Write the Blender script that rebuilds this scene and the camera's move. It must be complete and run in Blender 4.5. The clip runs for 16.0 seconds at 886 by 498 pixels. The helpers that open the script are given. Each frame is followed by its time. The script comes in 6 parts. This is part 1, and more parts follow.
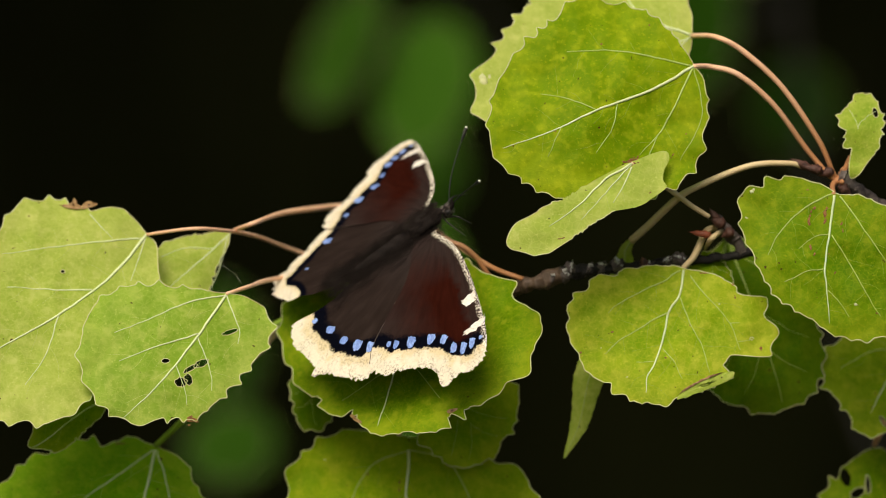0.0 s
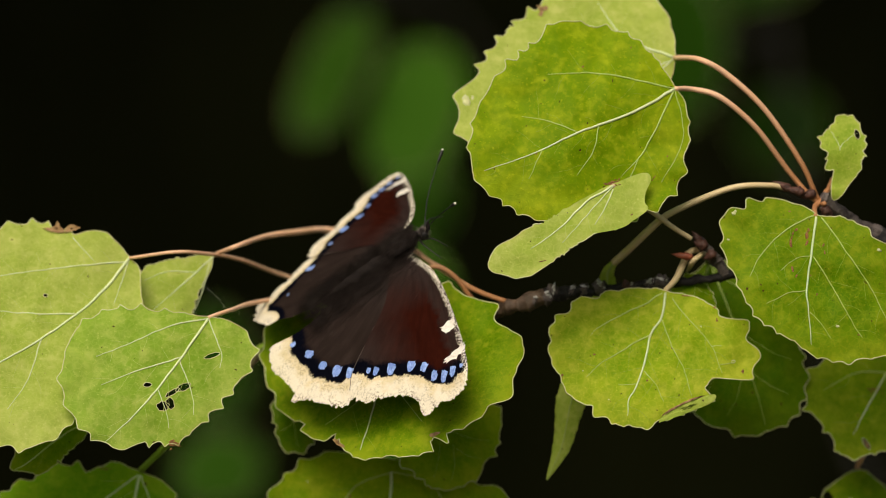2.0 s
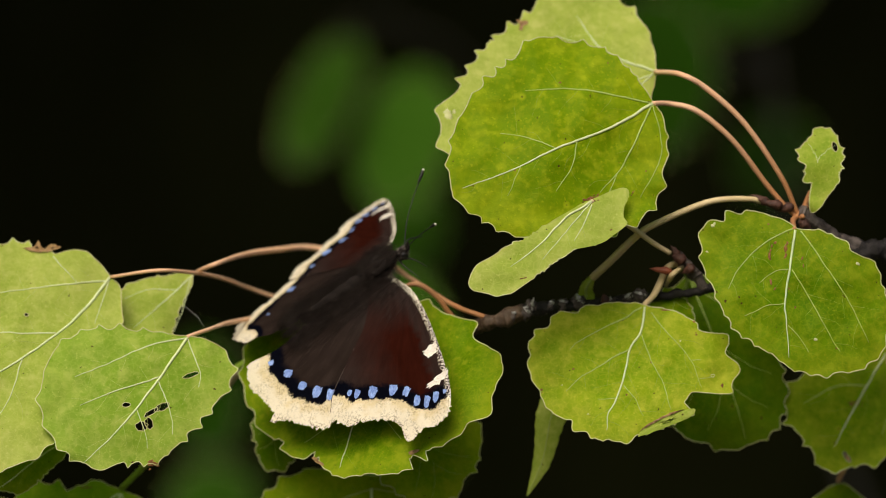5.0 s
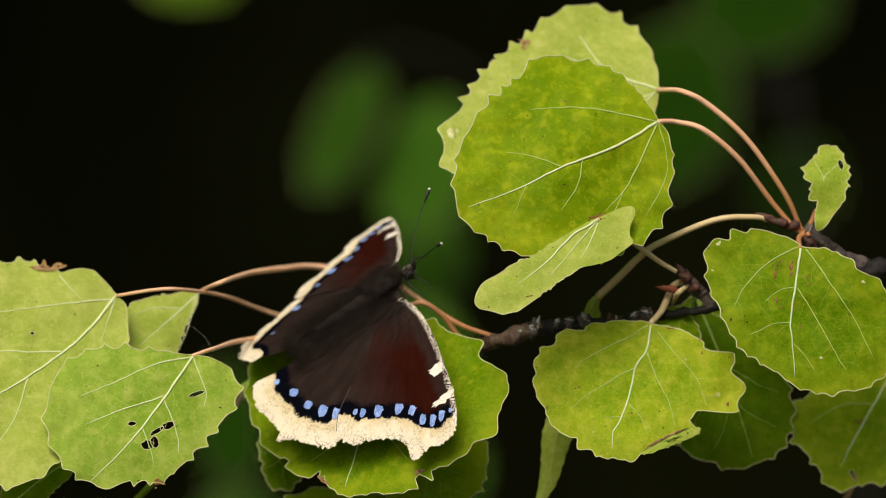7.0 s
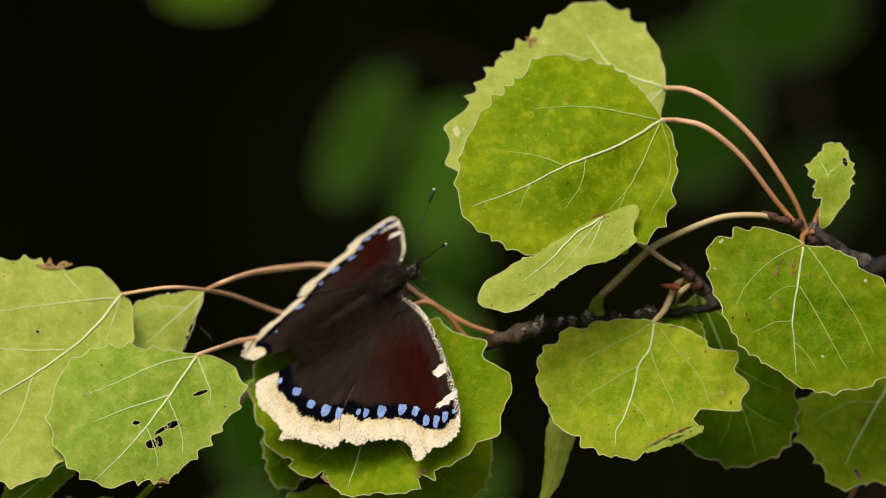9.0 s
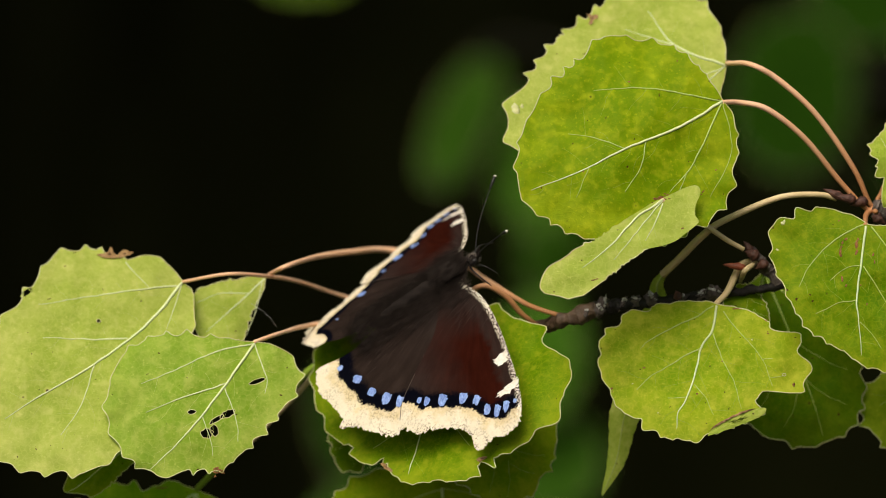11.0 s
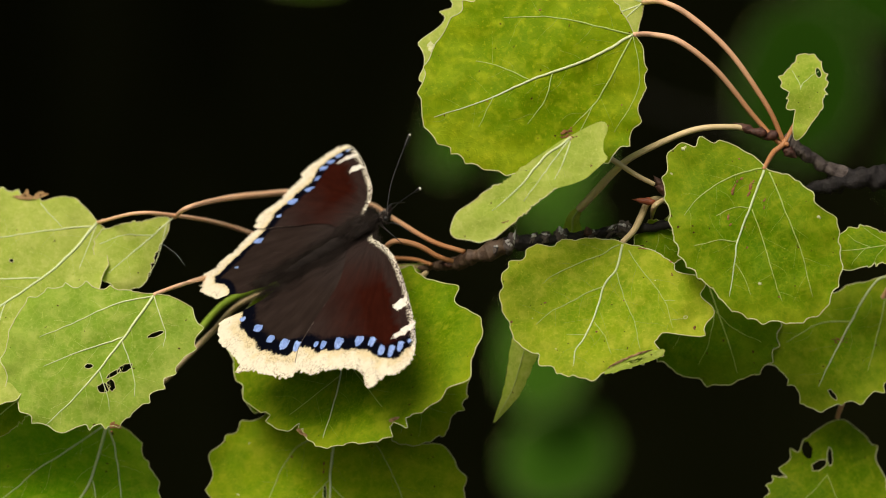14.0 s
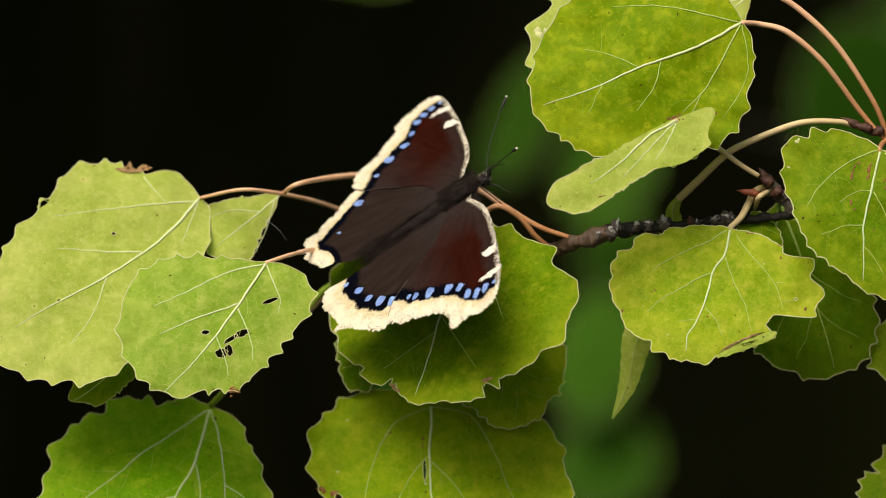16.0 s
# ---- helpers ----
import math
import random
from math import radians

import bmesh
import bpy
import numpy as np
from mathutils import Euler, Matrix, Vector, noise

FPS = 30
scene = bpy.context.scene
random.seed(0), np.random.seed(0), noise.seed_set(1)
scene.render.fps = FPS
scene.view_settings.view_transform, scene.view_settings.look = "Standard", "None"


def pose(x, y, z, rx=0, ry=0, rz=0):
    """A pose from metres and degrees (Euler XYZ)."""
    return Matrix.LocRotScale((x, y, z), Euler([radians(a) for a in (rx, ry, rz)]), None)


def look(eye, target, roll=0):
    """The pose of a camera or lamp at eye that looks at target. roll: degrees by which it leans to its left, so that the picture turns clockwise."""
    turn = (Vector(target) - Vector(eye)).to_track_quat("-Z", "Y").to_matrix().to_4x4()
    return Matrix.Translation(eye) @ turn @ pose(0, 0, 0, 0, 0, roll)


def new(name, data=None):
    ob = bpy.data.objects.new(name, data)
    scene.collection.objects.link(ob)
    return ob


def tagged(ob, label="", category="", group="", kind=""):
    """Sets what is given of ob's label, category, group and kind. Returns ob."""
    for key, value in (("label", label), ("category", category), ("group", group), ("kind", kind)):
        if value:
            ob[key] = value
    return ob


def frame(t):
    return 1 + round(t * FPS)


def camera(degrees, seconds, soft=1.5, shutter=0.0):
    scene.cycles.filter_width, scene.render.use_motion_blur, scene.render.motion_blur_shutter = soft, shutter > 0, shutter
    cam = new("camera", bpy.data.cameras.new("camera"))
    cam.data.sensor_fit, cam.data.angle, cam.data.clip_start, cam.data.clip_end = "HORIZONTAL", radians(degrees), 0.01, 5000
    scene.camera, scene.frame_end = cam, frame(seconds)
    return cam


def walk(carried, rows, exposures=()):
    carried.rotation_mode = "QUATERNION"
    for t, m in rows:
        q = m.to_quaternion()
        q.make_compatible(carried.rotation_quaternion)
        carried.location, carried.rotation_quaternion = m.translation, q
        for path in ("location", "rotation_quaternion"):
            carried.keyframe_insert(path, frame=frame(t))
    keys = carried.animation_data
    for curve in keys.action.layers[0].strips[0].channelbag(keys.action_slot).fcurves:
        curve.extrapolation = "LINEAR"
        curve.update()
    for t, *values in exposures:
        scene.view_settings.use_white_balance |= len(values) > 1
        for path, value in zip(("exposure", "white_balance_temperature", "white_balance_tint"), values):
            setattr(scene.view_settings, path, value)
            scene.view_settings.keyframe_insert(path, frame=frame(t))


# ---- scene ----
cam = camera(10, 16.0, soft=0.95, shutter=0.0)
cam.data.dof.use_dof, cam.data.dof.focus_distance, cam.data.dof.aperture_fstop = True, 1.236, 9
walk(cam, [
    (0, pose(-0.02520, -1.25456, 1.41540, 88.6756, -0.5405, -0.7974)),
    (0.5, pose(-0.02436, -1.25456, 1.41568, 88.7208, -0.4377, -0.8909)),
    (1, pose(-0.02352, -1.25456, 1.41568, 88.7477, -0.1905, -0.8506)),
    (1.5, pose(-0.02268, -1.25456, 1.41568, 88.8388, -0.1959, -0.8027)),
    (2, pose(-0.02156, -1.25456, 1.41400, 88.9921, -0.5155, -0.8336)),
    (2.5, pose(-0.02016, -1.25456, 1.41260, 89.1673, -0.2013, -0.9136)),
    (3, pose(-0.01904, -1.25456, 1.41176, 89.2379, -0.2859, -0.9517)),
    (5.3, pose(-0.01484, -1.25456, 1.40784, 89.5281, -0.0324, -0.8054)),
    (5.5, pose(-0.01428, -1.25456, 1.40756, 89.6021, -0.1815, -0.7819)),
    (6, pose(-0.01204, -1.25456, 1.40616, 89.7645, -0.2110, -0.6288)),
    (6.5, pose(-0.00980, -1.25456, 1.40476, 89.8550, -0.1431, -0.5020)),
    (7, pose(-0.00756, -1.25456, 1.40364, 89.8575, 0.0267, -0.3856)),
    (7.5, pose(-0.00560, -1.25456, 1.40252, 89.7642, 0.1585, -0.3112)),
    (8, pose(-0.00364, -1.25456, 1.40168, 89.7677, 0.3713, -0.2223)),
    (8.5, pose(-0.00168, -1.25456, 1.40084, 89.8108, 0.0553, -0.1020)),
    (9, pose(0.00000, -1.25456, 1.40000, 90.0000, 0.0000, 0.0000)),
    (9.5, pose(0.00336, -1.25456, 1.39944, 90.1426, -0.1291, 0.3291)),
    (10, pose(0.00728, -1.25456, 1.39888, 90.0521, -0.2251, 0.8026)),
    (10.2, pose(0.00896, -1.25456, 1.39860, 89.9610, -0.0185, 0.9718)),
    (12.3, pose(0.03024, -1.23828, 1.39664, 89.8921, 0.6490, 1.8555)),
    (12.5, pose(0.03024, -1.23828, 1.39664, 90.0136, 0.6490, 1.8044)),
    (12.7, pose(0.03326, -1.22986, 1.39798, 90.0638, 1.1394, 1.8790)),
    (12.9, pose(0.03629, -1.22145, 1.39933, 90.0371, 1.6297, 2.0120)),
    (13, pose(0.03780, -1.21724, 1.40000, 90.0388, 1.8749, 2.0628)),
    (13.1, pose(0.04060, -1.22011, 1.39580, 90.2472, 1.6249, 2.1764)),
    (13.2, pose(0.04340, -1.22297, 1.39160, 90.3927, 1.3749, 2.3579)),
    (13.3, pose(0.04620, -1.22584, 1.38740, 90.4083, 1.1249, 2.4990)),
    (13.4, pose(0.04900, -1.22871, 1.38320, 90.4165, 0.8749, 2.6441)),
    (13.5, pose(0.05180, -1.23158, 1.37900, 90.3720, 0.6249, 2.7296)),
    (13.6, pose(0.05460, -1.23280, 1.37732, 90.2698, 0.6520, 2.7131)),
    (13.7, pose(0.05740, -1.23403, 1.37564, 90.2361, 0.6791, 2.5624)),
    (13.8, pose(0.06020, -1.23525, 1.37396, 90.4960, 0.7062, 2.4113)),
    (13.9, pose(0.06300, -1.23648, 1.37228, 90.5916, 0.7333, 2.4452)),
    (14, pose(0.06580, -1.23770, 1.37060, 90.4153, 0.7604, 2.7152)),
    (14.1, pose(0.06412, -1.23701, 1.36892, 90.1675, 0.6706, 2.9092)),
    (14.2, pose(0.06244, -1.23633, 1.36724, 90.2340, 0.5809, 3.2623)),
    (14.3, pose(0.06076, -1.23564, 1.36556, 90.4245, 0.4911, 3.3279)),
    (14.4, pose(0.05908, -1.23495, 1.36388, 90.4795, 0.4014, 3.2847)),
    (14.5, pose(0.05740, -1.23426, 1.36220, 90.4125, 0.3117, 3.1391)),
    (14.6, pose(0.05516, -1.23531, 1.36248, 90.1024, 0.3575, 2.8262)),
    (14.7, pose(0.05292, -1.23637, 1.36276, 90.0422, 0.4033, 2.6092)),
    (14.8, pose(0.05068, -1.23742, 1.36304, 90.1733, 0.4491, 2.3605)),
    (14.9, pose(0.04844, -1.23847, 1.36332, 90.1591, 0.4950, 2.3162)),
    (15, pose(0.04620, -1.23952, 1.36360, 90.2987, 0.5408, 2.3039)),
    (15.1, pose(0.04396, -1.23937, 1.36500, 90.2478, 0.2792, 2.4246)),
    (15.2, pose(0.04172, -1.23922, 1.36640, 90.2203, 0.0176, 2.5331)),
    (15.3, pose(0.03948, -1.23907, 1.36780, 90.1335, -0.2440, 2.6103)),
    (15.4, pose(0.03724, -1.23892, 1.36920, 90.0592, -0.5056, 2.5096)),
    (15.5, pose(0.03500, -1.23877, 1.37060, 89.9844, -0.7672, 2.4414)),
    (15.6, pose(0.03640, -1.23929, 1.36864, 90.1023, -0.8501, 2.4548)),
    (15.7, pose(0.03780, -1.23981, 1.36668, 90.2137, -0.9329, 2.4806)),
    (15.8, pose(0.03920, -1.24033, 1.36472, 90.3177, -1.0158, 2.5635)),
    (15.9, pose(0.04060, -1.24085, 1.36276, 90.4408, -1.0987, 2.6460)),
    (16, pose(0.04200, -1.24137, 1.36080, 90.6656, -1.1815, 2.7539))],
    exposures=[(0, 0.15, 7000, 10), (0.5, 0.35, 7000, 10), (1, 0.13, 7000, 10), (1.5, -0.18, 7000, 10), (2, 0.02, 7000, 10), (2.5, 0.07, 7000, 10), (3, -0.04, 7000, 10), (5.5, 0.00, 7000, 10), (6, 0.17, 7000, 10), (6.5, 0.27, 7000, 10), (7, 0.11, 7000, 10), (7.5, -0.07, 7000, 10), (8, -0.14, 7000, 10), (8.5, -0.13, 7000, 10), (9, 0.00, 7000, 10), (10, 0.20, 7000, 10), (12.5, -0.01, 7000, 10), (13, 0.15, 7000, 10), (13.5, 0.10, 7000, 10), (14, 0.10, 7000, 10), (14.5, 0.15, 7000, 10), (15, -0.10, 7000, 10), (15.5, -0.02, 7000, 10), (16, 0.25, 7000, 10)])
SKY_STRENGTH, SUN_ENERGY = 0.09, 3.0
Z0 = 1.4          # height of the branch above the ground, metres
MM = 0.001


# ---- world and light ----
world = bpy.data.worlds.new("sky")
scene.world = world
world.use_nodes = True
sky = world.node_tree.nodes.new("ShaderNodeTexSky")
sky.sky_type, sky.sun_disc = "NISHITA", False
sky.sun_elevation, sky.sun_rotation = radians(47), radians(201)
sky.air_density, sky.dust_density, sky.ozone_density = 1.0, 4.0, 1.0
background = world.node_tree.nodes["Background"]
background.inputs["Strength"].default_value = SKY_STRENGTH
world.node_tree.links.new(sky.outputs[0], background.inputs[0])

sun_data = bpy.data.lights.new("sun", "SUN")
sun_data.energy, sun_data.angle, sun_data.color = SUN_ENERGY, radians(38), (1.0, 0.95, 0.86)
sun = new("sun", sun_data)
sun.matrix_world = look((-1.6, -4.2, 5.4), (0, 0, 0.6))


# ---- materials ----
def nodes_of(name):
    m = bpy.data.materials.new(name)
    m.use_nodes = True
    nt = m.node_tree
    return m, nt, nt.nodes["Principled BSDF"]


def add(nt, kind, **inputs):
    n = nt.nodes.new(kind)
    for key, value in inputs.items():
        slot = n.inputs[key.replace("_", " ")]
        if hasattr(value, "outputs") or hasattr(value, "is_output"):
            nt.links.new(value if hasattr(value, "is_output") else value.outputs[0], slot)
        else:
            slot.default_value = value
    return n


def mixed(nt, a, b, factor, blend="MIX"):
    n = nt.nodes.new("ShaderNodeMix")
    n.data_type, n.blend_type = "RGBA", blend
    for slot, value in ((n.inputs[0], factor), (n.inputs[6], a), (n.inputs[7], b)):
        if hasattr(value, "is_output"):
            nt.links.new(value, slot)
        elif isinstance(value, (tuple, list)):
            slot.default_value = (*value, 1.0) if len(value) == 3 else value
        else:
            slot.default_value = value
    return n.outputs[2]


def ramp(nt, fac, stops):
    n = nt.nodes.new("ShaderNodeValToRGB")
    while len(n.color_ramp.elements) < len(stops):
        n.color_ramp.elements.new(0.5)
    for e, (p, c) in zip(n.color_ramp.elements, stops):
        e.position, e.color = p, (c, c, c, 1) if isinstance(c, (int, float)) else (*c, 1)
    nt.links.new(fac, n.inputs[0])
    return n.outputs[0]


def noise_tex(nt, scale, detail=3.0, rough=0.55, coords=None):
    n = add(nt, "ShaderNodeTexNoise", Scale=scale, Detail=detail, Roughness=rough)
    nt.links.new(coords, n.inputs["Vector"])
    return n.outputs["Fac"]


def coords_of(nt):
    return nt.nodes.new("ShaderNodeTexCoord").outputs["Object"]


def bumped(nt, bsdf, height, strength=0.3, distance=0.0002):
    b = add(nt, "ShaderNodeBump", Strength=strength, Distance=distance)
    nt.links.new(height, b.inputs["Height"])
    nt.links.new(b.outputs[0], bsdf.inputs["Normal"])


def leaf_material(name, low, high, fleck, flecks=0.5, glow=0.35, gloss=0.5, shine=0.045, netted=0.20):
    """Leaf tissue: two greens in clouds, pale flecks, a fine net of veins, light let through."""
    m, nt, bsdf = nodes_of(name)
    low, high = ((0.965 * c[0], c[1], c[2]) for c in (low, high))
    co = coords_of(nt)
    info = nt.nodes.new("ShaderNodeObjectInfo")
    shift = add(nt, "ShaderNodeVectorMath", Vector=co)
    shift.operation = "ADD"
    nt.links.new(info.outputs["Random"], shift.inputs[1])
    co = shift.outputs[0]
    cloud = ramp(nt, noise_tex(nt, 75, 5, 0.65, co), [(0.20, 0), (0.85, 1)])
    colour = mixed(nt, low, high, cloud)
    fine = ramp(nt, noise_tex(nt, 420, 3, 0.6, co), [(0.52, 0), (0.66, 1)])
    amount = add(nt, "ShaderNodeMath")
    amount.operation = "MULTIPLY"
    nt.links.new(fine, amount.inputs[0])
    amount.inputs[1].default_value = flecks
    colour = mixed(nt, colour, fleck, amount.outputs[0])
    rim = nt.nodes.new("ShaderNodeAttribute")
    rim.attribute_name = "rim"
    edge = add(nt, "ShaderNodeMath")
    edge.operation = "MULTIPLY"
    nt.links.new(ramp(nt, rim.outputs["Fac"], [(0.55, 0), (1.0, 0.5)]), edge.inputs[0])
    nt.links.new(ramp(nt, noise_tex(nt, 45, 3, 0.6, co), [(0.42, 0), (0.62, 1)]), edge.inputs[1])
    colour = mixed(nt, colour, fleck, edge.outputs[0])
    aged = add(nt, "ShaderNodeMath")
    aged.operation = "MULTIPLY"
    nt.links.new(ramp(nt, rim.outputs["Fac"], [(0.25, 0), (1.0, 0.55)]), aged.inputs[0])
    nt.links.new(ramp(nt, noise_tex(nt, 38, 3, 0.6, co), [(0.35, 0.15), (0.65, 1)]), aged.inputs[1])
    colour = mixed(nt, colour, tuple(0.55 * a + 0.45 * b for a, b in zip(high, fleck)), aged.outputs[0])
    soft = ramp(nt, noise_tex(nt, 340, 2, 0.5, co), [(0.50, 0), (0.66, 0.42)])
    colour = mixed(nt, colour, fleck, soft)
    shade = ramp(nt, noise_tex(nt, 190, 4, 0.6, co), [(0.36, 0.55), (0.58, 0)])
    colour = mixed(nt, colour, tuple(0.88 * c for c in low), shade)
    warp = mixed(nt, co, add(nt, "ShaderNodeTexNoise", Vector=co, Scale=260.0).outputs["Color"], 0.0022)
    net = add(nt, "ShaderNodeTexVoronoi", Scale=640.0)
    net.feature = "DISTANCE_TO_EDGE"
    nt.links.new(warp, net.inputs["Vector"])
    lines = ramp(nt, net.outputs["Distance"], [(0.0, 1), (0.12, 0)])
    thin = add(nt, "ShaderNodeMath")
    thin.operation = "MULTIPLY"
    nt.links.new(lines, thin.inputs[0])
    thin.inputs[1].default_value = netted
    colour = mixed(nt, colour, fleck, thin.outputs[0])
    # scattered bites of mites: a pale ring round a brown speck, in some cells only
    cell = add(nt, "ShaderNodeTexVoronoi", Scale=105.0)
    nt.links.new(co, cell.inputs["Vector"])
    some = ramp(nt, cell.outputs["Color"], [(0.53, 0), (0.57, 1)])
    ring, speck = add(nt, "ShaderNodeMath"), add(nt, "ShaderNodeMath")
    for n, stops in ((ring, [(0.07, 0.55), (0.13, 0)]), (speck, [(0.035, 1), (0.055, 0)])):
        n.operation = "MULTIPLY"
        nt.links.new(some, n.inputs[0])
        nt.links.new(ramp(nt, cell.outputs["Distance"], stops), n.inputs[1])
    colour = mixed(nt, colour, fleck, ring.outputs[0])
    colour = mixed(nt, colour, (0.07, 0.04, 0.015), speck.outputs[0])
    pale = ramp(nt, noise_tex(nt, 1300, 2, 0.5, co), [(0.62, 0), (0.70, 0.45)])
    colour = mixed(nt, colour, fleck, pale)
    spots = ramp(nt, noise_tex(nt, 900, 1, 0.4, co), [(0.77, 0), (0.79, 1)])
    colour = mixed(nt, colour, (0.09, 0.05, 0.015), spots)
    nt.links.new(colour, bsdf.inputs["Base Color"])
    bsdf.inputs["Roughness"].default_value = gloss
    bsdf.inputs["Specular IOR Level"].default_value = shine
    bumped(nt, bsdf, mixed(nt, mixed(nt, lines, soft, 0.6), cloud, 0.35), 0.6, 0.0002)
    thru = nt.nodes.new("ShaderNodeBsdfTranslucent")
    nt.links.new(mixed(nt, colour, (0.75, 0.95, 0.12), 1.0, "MULTIPLY"), thru.inputs[0])
    both = nt.nodes.new("ShaderNodeMixShader")
    both.inputs[0].default_value = glow
    nt.links.new(bsdf.outputs[0], both.inputs[1])
    nt.links.new(thru.outputs[0], both.inputs[2])
    nt.links.new(both.outputs[0], nt.nodes["Material Output"].inputs["Surface"])
    return m


def plain_material(name, a, b, scale=300, rough=0.6, bump=0.2, metal=0.0, stretch=None, shine=0.4):
    m, nt, bsdf = nodes_of(name)
    co = coords_of(nt)
    if stretch:
        mp = nt.nodes.new("ShaderNodeMapping")
        mp.inputs["Scale"].default_value = stretch
        nt.links.new(co, mp.inputs["Vector"])
        co = mp.outputs[0]
    cloud = ramp(nt, noise_tex(nt, scale, 5, 0.65, co), [(0.3, 0), (0.7, 1)])
    broad = ramp(nt, noise_tex(nt, scale * 0.17, 3, 0.5, co), [(0.35, 0), (0.65, 1)])
    colour = mixed(nt, mixed(nt, a, b, cloud), a, mixed(nt, (0, 0, 0), (0.5, 0.5, 0.5), broad))
    nt.links.new(colour, bsdf.inputs["Base Color"])
    bsdf.inputs["Roughness"].default_value, bsdf.inputs["Metallic"].default_value = rough, metal
    bsdf.inputs["Specular IOR Level"].default_value = shine
    bumped(nt, bsdf, cloud, bump, 0.0003)
    return m


LEAF_PALE = leaf_material("leaf_pale", (0.315, 0.430, 0.045), (0.465, 0.540, 0.095), (0.62, 0.64, 0.19), 0.35)
LEAF_MID = leaf_material("leaf_mid", (0.225, 0.370, 0.020), (0.365, 0.470, 0.045), (0.53, 0.57, 0.11), 0.35)
LEAF_MOTTLED = leaf_material("leaf_mottled", (0.137, 0.255, 0.002), (0.230, 0.335, 0.005), (0.440, 0.49, 0.02), 0.36, netted=0.06)
LEAF_WARM = leaf_material("leaf_warm", (0.180, 0.330, 0.004), (0.345, 0.440, 0.014), (0.560, 0.560, 0.06), 0.35)
LEAF_FRESH = leaf_material("leaf_fresh", (0.185, 0.360, 0.003), (0.323, 0.460, 0.006), (0.488, 0.540, 0.028), 0.35)
LEAF_GREEN = leaf_material("leaf_green", (0.120, 0.34, 0.003), (0.230, 0.44, 0.007), (0.38, 0.52, 0.03), 0.35)
LEAF_SOFT = leaf_material("leaf_soft", (0.195, 0.355, 0.020), (0.320, 0.450, 0.048), (0.50, 0.56, 0.13), 0.4)
LEAF_BROAD = leaf_material("leaf_broad", (0.145, 0.295, 0.003), (0.255, 0.375, 0.006), (0.40, 0.46, 0.03), 0.35)
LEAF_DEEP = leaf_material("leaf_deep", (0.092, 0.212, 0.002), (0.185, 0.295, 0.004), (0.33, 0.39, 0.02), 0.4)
# darker green for leaves behind others: their shade is in the colour
LEAF_SHADE_DULLED = leaf_material("leaf_shade_dulled", (0.074, 0.182, 0.002), (0.130, 0.242, 0.004), (0.20, 0.28, 0.012), 0.35)
# four far-leaf greens with more or less shade painted into the colour
LEAF_FAR_SHADE_PAINT = leaf_material("leaf_far_shade_paint", (0.0220, 0.0651, 0.0053), (0.0299, 0.0810, 0.0070), (0.0352, 0.0880, 0.0088), 0.2, 0.25, 0.8, 0.0)
LEAF_FAR_LIGHT_SHADE = leaf_material("leaf_far_light_shade", (0.060, 0.128, 0.005), (0.080, 0.154, 0.008), (0.095, 0.170, 0.010), 0.2, 0.25, 0.8, 0.0)
LEAF_FAR_HALF_SHADE = leaf_material("leaf_far_half_shade", (0.034, 0.100, 0.008), (0.046, 0.124, 0.0105), (0.054, 0.134, 0.013), 0.2, 0.25, 0.8, 0.0)
LEAF_FAR_DEEP_SHADE = leaf_material("leaf_far_deep_shade", (0.0110, 0.0374, 0.0026), (0.0153, 0.0476, 0.0034), (0.0179, 0.0510, 0.0043), 0.2, 0.25, 0.8, 0.0)
WITHERED = plain_material("withered_leaf", (0.17, 0.085, 0.025), (0.42, 0.29, 0.13), 700, 0.85, 0.6)
VEIN = plain_material("vein", (0.32, 0.44, 0.08), (0.42, 0.52, 0.14), 500, 0.5)
VEIN_PALE = plain_material("vein_pale", (0.52, 0.61, 0.28), (0.64, 0.70, 0.42), 500, 0.5)
VEIN_FINE = plain_material("vein_fine", (0.38, 0.48, 0.09), (0.48, 0.56, 0.15), 400, 0.5)
VEIN_FAINT = plain_material("vein_faint", (0.20, 0.33, 0.02), (0.27, 0.38, 0.04), 400, 0.5)
RIM = plain_material("leaf_rim", (0.60, 0.64, 0.32), (0.36, 0.31, 0.10), 120, 0.55)
STALK_PINK = plain_material("stalk_pink", (0.72, 0.41, 0.235), (0.80, 0.54, 0.36), 160, 0.5, 0.15, shine=0.25)
# leaf stalks redden towards the twig, where their own zero lies
nt = STALK_PINK.node_tree
from_base = add(nt, "ShaderNodeVectorMath", Vector=coords_of(nt))
from_base.operation = "LENGTH"
pigment = add(nt, "ShaderNodeMath")
pigment.operation = "MULTIPLY"
nt.links.new(from_base.outputs["Value"], pigment.inputs[0])
pigment.inputs[1].default_value = 20.0
tan = nt.nodes["Principled BSDF"].inputs["Base Color"].links[0].from_socket
nt.links.new(mixed(nt, (0.38, 0.17, 0.07), tan, ramp(nt, pigment.outputs[0], [(0.15, 0), (0.85, 1)])), nt.nodes["Principled BSDF"].inputs["Base Color"])
STALK_GREEN = plain_material("stalk_green", (0.55, 0.42, 0.22), (0.64, 0.51, 0.30), 160, 0.5, 0.15, shine=0.25)
WEB = plain_material("web", (0.5, 0.5, 0.48), (0.6, 0.6, 0.58), 300, 0.5)
SCAR = plain_material("scar", (0.13, 0.052, 0.012), (0.36, 0.17, 0.05), 900, 0.8, 0.5)
BARK = plain_material("bark", (0.020, 0.012, 0.010), (0.16, 0.13, 0.115), 420, 0.7, 1.0)
